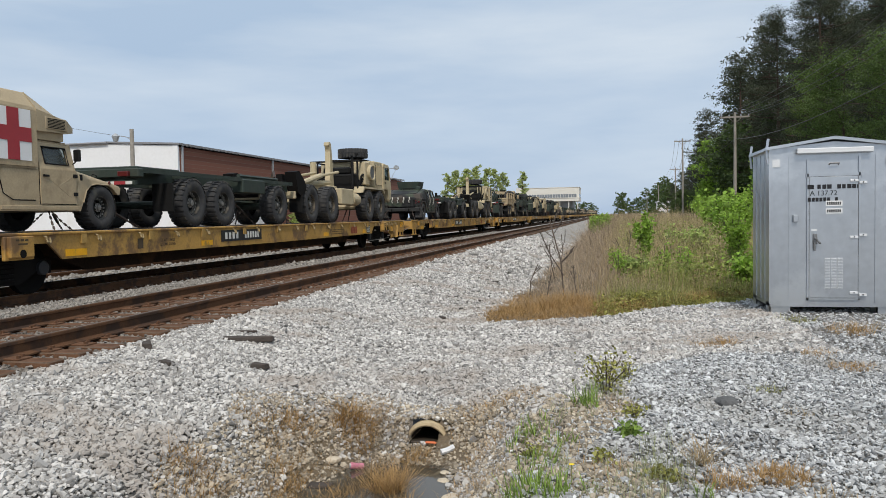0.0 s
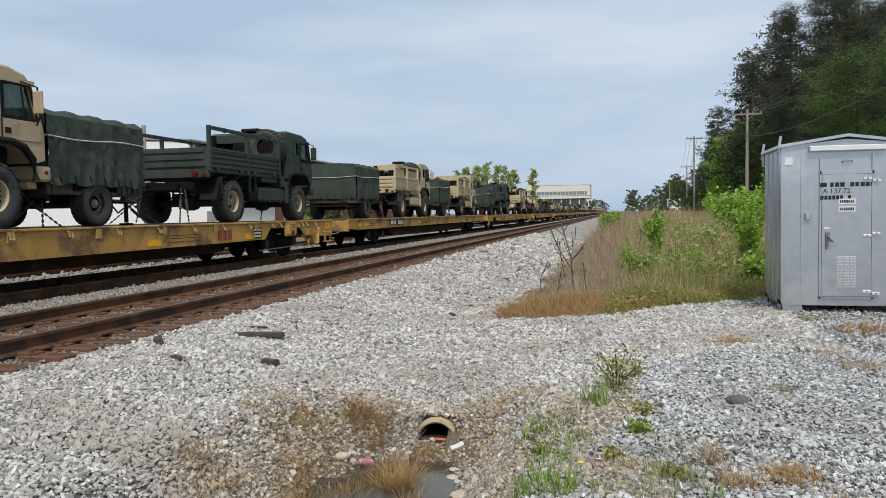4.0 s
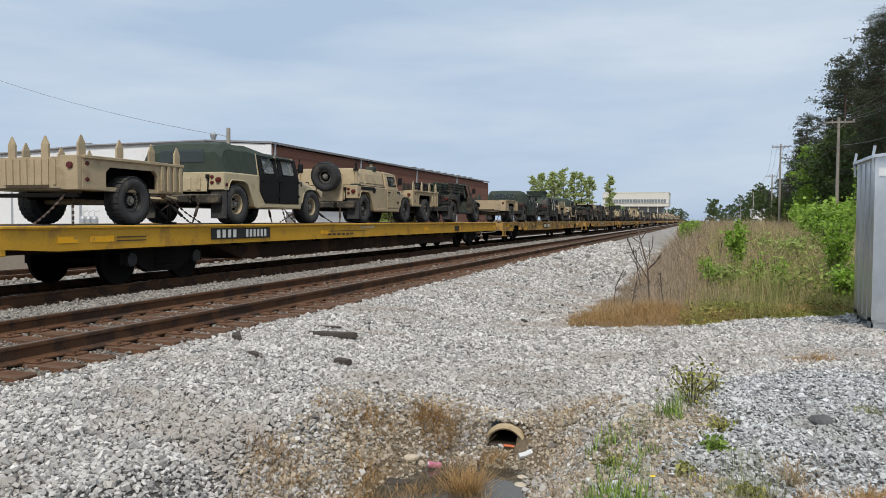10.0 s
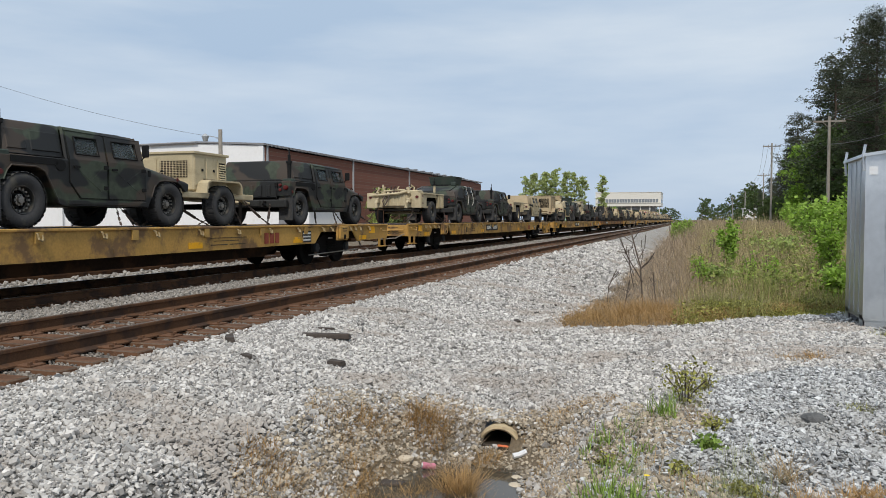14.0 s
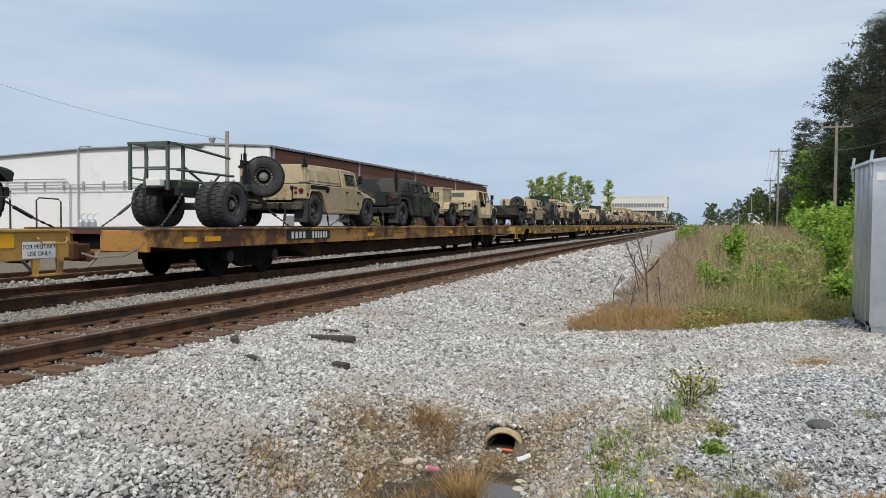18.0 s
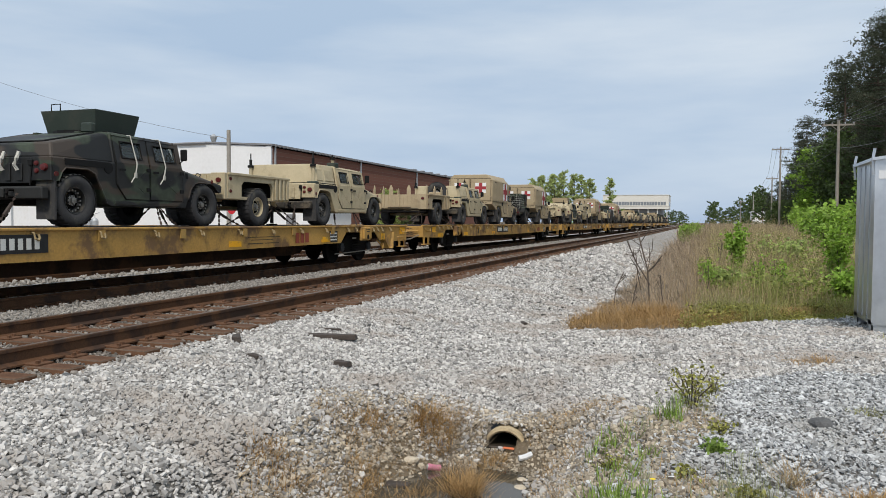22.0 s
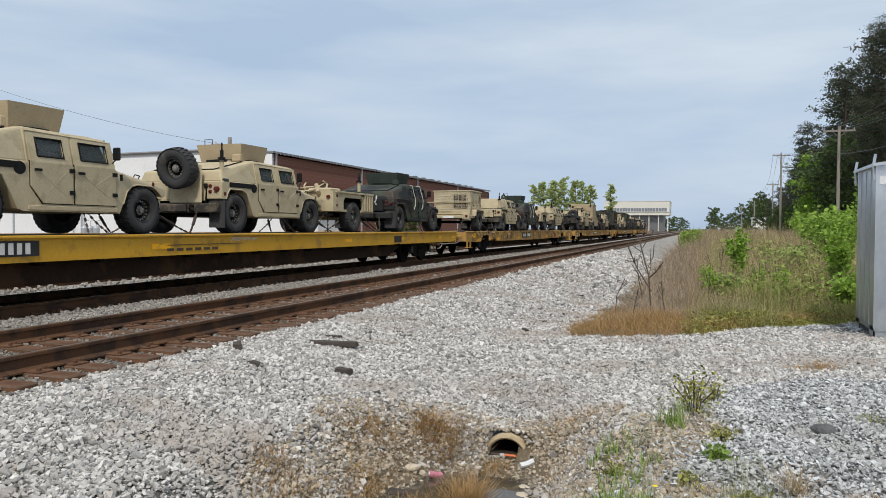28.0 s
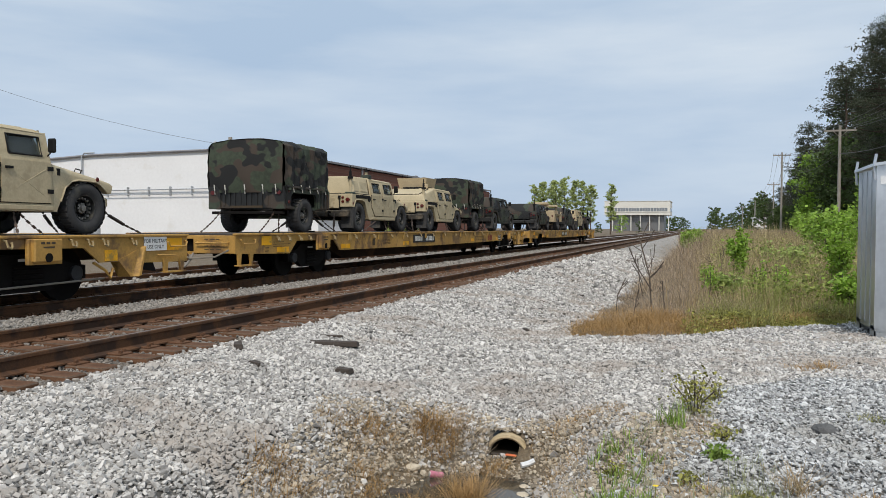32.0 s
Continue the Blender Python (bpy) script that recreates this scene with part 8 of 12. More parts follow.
        s.solid([(-0.96, back - 0.35, 1.16), (0.96, back - 0.35, 1.16), (0.96, back - 0.31, 1.16), (-0.96, back - 0.31, 1.16)], [(-0.88, back - 0.08, RF - 0.04), (0.88, back - 0.08, RF - 0.04), (0.88, back - 0.04, RF - 0.04), (-0.88, back - 0.04, RF - 0.04)])
        for sx in (-1, 1):
            s.solid([(sx * 0.96, back - 0.34, 1.16), (sx * 0.99, back + 0.02, 1.16), (sx * 0.95, back + 0.02, 1.16), (sx * 0.93, back - 0.34, 1.16)], [(sx * 0.88, back - 0.07, RF - 0.04), (sx * 0.95, back + 0.02, RF - 0.06), (sx * 0.91, back + 0.02, RF - 0.06), (sx * 0.86, back - 0.07, RF - 0.04)])
        if cover is not CANVAS and not dark:
            cr = part("rear_curtain", s, cover, v)
            part("curtain_window", slab([(-0.35, back - 0.245, 1.46), (0.35, back - 0.245, 1.46), (0.35, back - 0.235, 1.46), (-0.35, back - 0.235, 1.46)], [(-0.35, back - 0.155, 1.68), (0.35, back - 0.155, 1.68), (0.35, back - 0.145, 1.68), (-0.35, back - 0.145, 1.68)]), GLASS, cr)
        else:
            s.bm.free()
            s = S()
            for x in (-0.9, 0.9):
                s.tube([(x * 1.06, back - 0.45, 1.16), (x, back - 0.02, RF - 0.05)], 0.028, 6)
            part("rear_bow", s, BLACK, v)
    elif style == "cage":
        s = S()
        for sx in (-1, 1):
            x0, x1 = sorted((sx * 0.98, sx * 1.06))
            s.prism([(-2.26, 1.2), (-0.72, 1.2), (-0.76, 1.62), (-1.1, 1.74), (-2.16, 1.70)], x0, x1)
        s.box(-1.05, 1.05, -2.30, -2.22, 0.8, 1.66, 0.02)
        part("bed_sides", s, paint, v)
        s = S()
        for sx in (-1, 1):
            s.tube([(sx * 1.0, -2.2, 1.3), (sx * 0.8, -2.0, 2.3), (sx * 0.75, -1.2, 2.32), (sx * 0.95, -0.75, 1.3)], 0.04, 6)
            s.tube([(sx * 0.8, -2.0, 2.3), (sx * 0.95, -1.4, 1.3)], 0.03, 5)
            s.tube([(sx * 1.0, 0.98, 1.2), (sx * 0.92, 0.74, 1.82), (sx * 0.92, 0.5, 1.90), (sx * 0.92, -0.75, 1.92), (sx * 0.98, -0.78, 1.15)], 0.062, 7)
            s.tube([(sx * 1.0, 0.03, 0.6), (sx * 0.99, 0.02, 1.2), (sx * 0.92, 0.0, 1.90)], 0.05, 6)
        for y, z, x in ((-2.0, 2.3, 0.8), (-1.2, 2.32, 0.75), (0.6, 1.86, 0.85), (-0.75, 1.86, 0.85)):
            s.tube([(-x, y, z), (x, y, z)], 0.04, 6)
        part("roll_cage", s, paint, v, "dark tubular roll cage")
        s = S()
        for x in (-0.5, 0.5):
            for y in (0.35, -0.5):
                s.box(x - 0.22, x + 0.22, y - 0.22, y + 0.22, 0.95, 1.1, 0.03)
                s.box(x - 0.22, x + 0.22, y - 0.28, y - 0.18, 1.05, 1.6, 0.03)
        part("seats", s, CANVAS, v)
        for x in (-0.35, 0.25):
            part("pale_seat_back", S().box(x - 0.2, x + 0.2, -1.55, -1.45, 1.35, 1.85, 0.05), PLACARD, v, "pale seat back")
        part("dashboard", S().box(-0.95, 0.95, 0.72, 0.95, 1.1, 1.34, 0.02), BLACK, v)
    elif style == "ambulance":
        # tall box, chamfered along the roof, reaching far behind the rear wheels and over the cab
        yr, zf, zc, zr = -3.02, 1.22, 2.36, 2.64
        rear = [(-1.09, zf), (1.09, zf), (1.09, zc), (0.84, zr), (-0.84, zr), (-1.09, zc)]
        front = [(-1.09, zf), (1.09, zf), (1.09, zc - 0.06), (0.86, zr - 0.02), (-0.86, zr - 0.02), (-1.09, zc - 0.06)]
        s = S()
        s.solid([(x, yr, z) for x, z in rear], [(x, 0.0, z) for x, z in front])
        bmesh.ops.bevel(s.bm, geom=[e for e in s.bm.edges if max(q.co.z for q in e.verts) > 2.3], offset=0.03, segments=1, affect="EDGES", profile=0.5)
        bx = part("patient_box", s, paint, v, "tall tan box body")
        s = S()
        hull = [(-1.09, 0.0, 1.90), (1.09, 0.0, 1.90), (1.09, 0.0, zc - 0.06), (0.86, 0.0, zr - 0.02), (-0.86, 0.0, zr - 0.02), (-1.09, 0.0, zc - 0.06)]
        brow = [(-1.05, 0.80, 1.92), (1.05, 0.80, 1.92), (1.05, 0.80, 2.17), (0.84, 0.72, 2.28), (-0.84, 0.72, 2.28), (-1.05, 0.80, 2.17)]
        tip = [(-0.98, 1.02, 1.96), (0.98, 1.02, 1.96), (0.98, 1.02, 2.06), (0.8, 1.0, 2.12), (-0.8, 1.0, 2.12), (-0.98, 1.02, 2.06)]
        s.solid(hull, brow)
        s.solid(brow, tip)
        nose = part("cab_overhang", s, paint, bx, "sloped nose over the cab")
        part("cab_fairing", S().box(-1.0, 1.0, 0.02, 0.74, RF - 0.04, 1.91), paint, v)
        # underside rises towards the rear below the doors
        s = S()
        s.solid([(-1.07, -3.02, 1.08), (1.07, -3.02, 1.08), (1.07, -2.2, 0.80), (-1.07, -2.2, 0.80)], [(-1.09, yr, 1.215), (1.09, yr, 1.215), (1.09, -2.2, 1.215), (-1.09, -2.2, 1.215)])
        part("rear_skirt", s, paint, v)
        part("filler_panel", S().box(-B, B, -2.2, 0.0, 1.16, 1.215), paint, v)
        for sx in (-1, 1):
            x = sx * 1.092
            e = sx * 0.006
            part("side_panel", S().box(min(x, x + e), max(x, x + e), yr + 0.08, -0.97, 1.30, zc - 0.10), paint, bx)
            part("white_panel", S().box(min(x, x + e), max(x, x + e), -0.93, -0.14, 1.32, 2.25), WHITE, bx)
            x += sx * 0.008
            s = S().box(min(x, x + e), max(x, x + e), -0.66, -0.41, 1.32, 2.25)
            s.box(min(x + e * 0.3, x + e), max(x + e * 0.3, x + e), -0.93, -0.66, 1.66, 1.92).box(min(x + e * 0.3, x + e), max(x + e * 0.3, x + e), -0.41, -0.14, 1.66, 1.92)
            part("red_cross", s, RED, bx)
            if sx > 0:
                vg = part("vent_grille", S().box(1.05, 1.085, 0.22, 0.74, 1.96, 2.19, 0.008), paint, nose)
                for k in range(7):
                    part("slot", S().box(1.084, 1.090, 0.27, 0.69, 1.985 + 0.028 * k, 1.998 + 0.028 * k), STEEL_DARK, vg)
                for y in (-2.55, -1.12):
                    part("drip_hook", S().box(1.09, 1.115, y, y + 0.2, 2.24, 2.27, 0.006), BLACK, bx)
                part("air_intake", S().lathe([(B + 0.034, 0.0), (B + 0.034, 0.10), (B - 0.01, 0.115)], 14, (0, -1.0, 1.12)), BLACK, v)
                part("box_seam", S().tube([(1.096, -0.90, 1.225), (1.096, yr, 1.225)], 0.009, 4).tube([(B + 0.004, -0.88, 1.20), (B + 0.004, -0.76, 0.72), (B + 0.004, -0.55, 0.60), (B + 0.004, -0.06, 0.60)], 0.011, 4), BLACK, bx)
        for x in (-0.52, 0.52):
            rd = part("rear_door", S().box(x - 0.49, x + 0.49, yr - 0.025, yr - 0.003, 1.26, 2.42, 0.01), paint, bx)
            part("door_seal", S().tube([(x - 0.5, yr - 0.012, 1.25), (x - 0.5, yr - 0.012, 2.43), (x + 0.5, yr - 0.012, 2.43), (x + 0.5, yr - 0.012, 1.25)], 0.014, 4), BLACK, rd)
            part("white_panel", S().box(x - 0.27, x + 0.27, yr - 0.032, yr - 0.026, 1.66, 2.20), WHITE, rd)
            s = S().box(x - 0.08, x + 0.08, yr - 0.04, yr - 0.033, 1.66, 2.20).box(x - 0.27, x - 0.08, yr - 0.04, yr - 0.033, 1.85, 2.01).box(x + 0.08, x + 0.27, yr - 0.04, yr - 0.033, 1.85, 2.01)
            part("red_cross", s, RED, rd)
            part("handle", S().box(x - 0.03 - 0.36 * (1 if x > 0 else -1), x + 0.03 - 0.36 * (1 if x > 0 else -1), yr - 0.05, yr - 0.03, 1.56, 1.68), BLACK, rd)
            for z in (1.46, 2.32):
                part("hinge", S().box(min(x * 1.86, x * 2.08), max(x * 1.86, x * 2.08), yr - 0.045, yr - 0.02, z, z + 0.05, 0.008), paint, rd)
        part("name_strip", bars(-0.9, 0.9, 1.12, 1.16, 0, 14).move(Matrix.Rotation(radians(-90), 4, "Z") @ Matrix.Translation((3.16, 0, 0))), STENCIL, v)
    elif style == "shelter":
        s = S().box(-1.06, 1.06, -2.45, -0.1, 1.16, 2.62, 0.03)
        bx = part("shelter_box", s, paint, v, "tan equipment shelter box")
        for xa, xb, za, zb in ((-1.02, -0.62, 1.24, 1.84), (-1.02, -0.62, 1.90, 2.56), (0.42, 1.0, 1.90, 2.56), (0.42, 1.0, 1.24, 1.86)):
            part("rear_panel", S().box(xa, xb, -2.475, -2.45, za, zb, 0.012), paint, bx)
        ld = part("ladder_bay", S().box(-0.58, -0.54, -2.56, -2.45, 1.22, 2.56).box(0.12, 0.16, -2.56, -2.45, 1.22, 2.56), paint, bx)
        for z in (1.42, 1.82, 2.22):
            part("tread", S().box(-0.54, 0.12, -2.56, -2.45, z, z + 0.035, 0.006), WORN_STEEL, ld)
        part("grab_handle", S().tube([(0.26, -2.46, 1.7), (0.26, -2.53, 1.72), (0.26, -2.53, 2.38), (0.26, -2.46, 2.4)], 0.018, 6), paint, bx)
        part("warning_plate", S().box(-0.86, -0.68, -2.482, -2.475, 2.24, 2.44), STEEL_DARK, bx)
        for x in (-1.0, 0.86):
            part("corner_lamp", S().box(x - 0.07, x + 0.07, -2.58, -2.46, 2.36, 2.56, 0.02).tube([(x, -2.52, 2.56), (x, -2.52, 2.76)], 0.03, 6), BLACK, bx)
        for y in (-2.45, -0.1):
            part("corner_angle", S().box(1.05, 1.075, y - 0.03, y + 0.03, 1.16, 2.62, 0.006), paint, bx)
        part("top_angle", S().box(1.05, 1.075, -2.45, -0.1, 2.57, 2.625, 0.006), paint, bx)
        for z in (1.75, 2.05, 2.35):
            part("lifting_ring", S().lathe([(1.062, 0.07), (1.085, 0.06), (1.085, 0.035), (1.065, 0.03)], 12, (0, -0.72, z)), paint, bx)
        for z in (1.25, 1.62):
            vb = part("vent_box", S().box(1.05, 1.09, -0.56, -0.14, z, z + 0.30, 0.012), paint, bx)
            for j in range(5):
                part("slot", S().box(1.088, 1.096, -0.5, -0.2, z + 0.05 + 0.045 * j, z + 0.068 + 0.045 * j), BLACK, vb)
        part("whip_antenna", S().tube([(0.95, -0.2, 2.62), (0.95, -0.2, 2.85)], 0.03, 6), BLACK, v)
        s = S()
        for sx in (-1, 1):
            s.tube([(sx * 0.9, -0.05, 1.86), (sx * 0.9, -0.05, 2.25), (sx * 0.9, 0.6, 2.0), (sx * 0.9, 0.62, 1.86)], 0.018, 5)
        s.tube([(-0.9, -0.05, 2.25), (0.9, -0.05, 2.25)], 0.018, 5)
        part("roof_rail", s, paint, v)
    if turret:
        low = [(-0.52, -0.66, RF), (0.52, -0.66, RF), (0.54, 0.26, RF), (0.3, 0.5, RF), (-0.3, 0.5, RF), (-0.54, 0.26, RF)]
        high = [(-0.60, -0.74, RF + 0.45), (0.60, -0.74, RF + 0.45), (0.62, 0.32, RF + 0.45), (0.34, 0.52, RF + 0.36), (-0.34, 0.52, RF + 0.36), (-0.62, 0.32, RF + 0.45)]
        s = S()
        for k in range(6):
            a, b2, c, d = Vector(low[k]), Vector(low[(k + 1) % 6]), Vector(high[(k + 1) % 6]), Vector(high[k])
            mid = Vector((0, -0.2, RF + 0.2))
            inn = [q + (mid - q).normalized() * 0.035 for q in (a, b2, c, d)]
            s.solid([a, b2, c, d], inn)
        t = part("turret_shield", s, turret, v, "angled gun turret shield")
        part("turret_ring", S().lathe([(RF, 0.62), (RF + 0.06, 0.62), (RF + 0.06, 0.5)], 20, (0, -0.2, 0), "z"), BLACK, t)
        part("gun_mount", S().tube([(0, 0.1, RF + 0.05), (0, 0.25, RF + 0.38)], 0.04, 6).box(-0.12, 0.12, 0.1, 0.4, RF + 0.30, RF + 0.44, 0.02), STEEL_DARK, t)
        part("sight_frame", S().tube([(-0.4, -0.7, RF + 0.36), (-0.4, -0.7, RF + 0.58), (-0.2, -0.7, RF + 0.58), (-0.2, -0.7, RF + 0.36)], 0.012, 4), BLACK, t)
        part("roof_box", S().box(0.5, 0.72, -0.98, -0.86, RF - 0.02, RF + 0.16, 0.02), turret, v)
    if (turret or style == "slant") and paint is CAMO:
        for y in (-0.35, 0.4):
            part("tie_strap", S().tube([(0.3, y, RF + 0.02), (B - LEAN + 0.03, y, RF - 0.03), (B + 0.045, y + 0.03, 1.22), (B + 0.05, y - 0.02, 1.0), (B + 0.045, y - 0.12, 0.86)], 0.013, 4).box(B + 0.035, B + 0.06, y - 0.045, y + 0.02, 0.95, 1.05, 0.008), STRAP, v, "pale webbing strap")
    if spare is True:
        wheel(v, 0.25, -2.50, 0.452, 0.28, rim, turn=pose(0.25, -2.52, 1.42, 0, 12, 90 + 180))
        part("spare_carrier", S().box(-0.15, 0.65, -2.44, -2.40, 0.7, 1.6, 0.02), paint, v)
    for k in range(antennas):
        antenna(v, (0.93, -0.93, 0.8)[k % 3], (-2.12, -2.12, -0.6)[k % 3], 1.16 if k < 2 else RF, 0.9 if k < 2 else 0.35, None if dark else paint)
    for o in v.children_recursive:
        if o.name.split(".")[0] not in ("wheel", "rim"):
            for q in o.data.vertices:
                q.co.y += (0.0 if style == "ambulance" else 0.16) * min(1, max(0, (-1.75 - q.co.y) / 0.35)) - 0.14 * min(1, max(0, (q.co.y - 1.75) / 0.35))
    for sx in (-1, 1):
        chain(v, (sx * 0.62, 2.3, 0.56), (sx * 0.95, 3.05, 0.02))
        chain(v, (sx * 0.62, -2.36, 0.58), (sx * 0.95, -3.05, 0.02))
    chain(v, (0.95, 0.35, 0.50), (1.12, 0.75, 0.02))
    chain(v, (0.95, 0.35, 0.50), (1.12, 0.30, 0.02))
    return v


WORN_STEEL = mat("worn_tread_steel", (0.55, 0.53, 0.48), 0.5, 0.3, var=0.15)
RED_LAMP = mat("red_lamp_glass", (0.09, 0.010, 0.009), 0.3, var=0.1, bump=0)
GRIMY = mat("grimy_black_steel", (0.016, 0.016, 0.015), 0.65, var=0.35)
RUSTY_HUB = mat("rusty_tan_hub", (0.36, 0.28, 0.165), 0.7, var=0.3, scale=9, fine=50, stain=(0.16, 0.075, 0.03), stain_amount=0.5, stain_scale=6)
GRIMY_TAN = mat("grimy_worn_tan_steel", (0.11, 0.088, 0.060), 0.7, var=0.4, scale=5, stain=(0.03, 0.026, 0.02), stain_amount=0.45, stain_scale=4)
STRAP = mat("pale_webbing", (0.46, 0.45, 0.40), 0.8, var=0.1)
NET = mat("white_net_cord", (0.5, 0.49, 0.44), 0.8, var=0.1)


def low_frame(v, paint, L0, L1):
    """Axle, frame, drawbar, fenders and wheels of a small two-wheeled trailer."""
    part("frame", S().box(-0.98, 0.98, L0, L1, 0.66, 0.80, 0.015), paint, v)
    part("axle", S().tube([(-0.85, 0, 0.47), (0.85, 0, 0.47)], 0.07, 8), STEEL_DARK, v)
    for sx in (-1, 1):
        x0, x1 = sorted((sx * 0.78, sx * 1.13))
        part("fender", S().prism([(-0.66, 0.78), (-0.62, 1.02), (-0.5, 1.10), (0.5, 1.10), (0.62, 1.02), (0.66, 0.78), (0.62, 0.78), (0.58, 1.0), (0.48, 1.06), (-0.48, 1.06), (-0.58, 1.0), (-0.62, 0.78)], x0, x1), paint, v)
        wheel(v, sx * 0.96, 0, 0.47, 0.28, RIM_BLACK)
        c = part("lamp_bracket", S().box(sx * 0.86 - 0.16, sx * 0.86 + 0.16, L0 - 0.06, L0, 0.62, 0.86, 0.01), paint, v)
        part("tail_light", S().lathe([(L0 - 0.10, 0.0), (L0 - 0.095, 0.055), (L0 - 0.06, 0.06)], 12, (sx * 0.90, 0, 0.76), "y"), RED_LAMP, c, "round red tail light")
        chain(v, (sx * 0.75, L0, 0.66), (sx * 0.8, L0 - 0.9, 0.02))
    s = S()
    for sx in (-1, 1):
        s.tube([(sx * 0.7, L1 - 0.1, 0.70), (0, L1 + 1.2, 0.62)], 0.06, 6)
    s.tube([(0, L1 + 1.1, 0.62), (0, L1 + 1.35, 0.62)], 0.05, 6)
    part("drawbar", s, paint, v)
    part("landing_leg", S().tube([(0.12, L1 + 0.8, 0.95), (0.12, L1 + 0.8, 0.06)], 0.045, 6).box(0.02, 0.22, L1 + 0.7, L1 + 0.9, 0.0, 0.05), STEEL_DARK, v)
    part("rear_leg", S().tube([(0.6, L0 + 0.15, 0.66), (0.6, L0 + 0.1, 0.25)], 0.035, 6), STEEL_DARK, v)
    chain(v, (0.6, L1 + 0.2, 0.66), (0.95, L1 + 0.75, 0.02))
    chain(v, (0.8, 0.7, 0.66), (1.0, 0.8, 0.02))


def water_trailer(paint, label):
    v = thing("water_trailer", label, "trailer", "army trailers")
    low_frame(v, paint, -1.35, 1.25)
    s = S().lathe([(-1.30, 0.0), (-1.28, 0.30), (-1.20, 0.50), (-1.10, 0.575), (1.0, 0.575), (1.10, 0.50), (1.17, 0.30), (1.19, 0.0)], 32, (0, 0.05, 1.42), "y")
    t = part("water_tank", s, TANK_TAN, v, "horizontal round water tank", smooth=True)
    part("manhole", S().lathe([(1.96, 0.24), (2.06, 0.24), (2.09, 0.20), (2.09, 0.0)], 16, (0, -0.2, 0), "z"), TANK_TAN, t)
    for y in (-0.75, 0.75):
        part("tank_band", S().lathe([(y - 0.03, 0.58), (y, 0.588), (y + 0.03, 0.58)], 32, (0, 0.05, 1.42), "y"), TANK_TAN, t)
        part("saddle", S().box(-0.6, 0.6, y - 0.06, y + 0.06, 0.78, 1.02, 0.01), paint, v)
    for word, z in (("POTABLE", 1.66), ("WATER", 1.53), ("ONLY", 1.40)):
        writing(t, word, 0.15, Matrix(((1, 0, 0, 0), (0, 0, -1, -1.258), (0, 1, 0, z), (0, 0, 0, 1))), STENCIL)
    part("outlet_pipe", S().tube([(-0.5, -1.3, 0.95), (-0.5, -1.42, 0.80), (0.5, -1.42, 0.80), (0.5, -1.3, 0.95)], 0.03, 6), STEEL_DARK, v)
    return v


TANK_TAN = mat("cream_tank_paint", (0.56, 0.45, 0.23), 0.55, var=0.12, scale=1.5, fine=30, stain=(0.42, 0.32, 0.17), stain_amount=0.2)


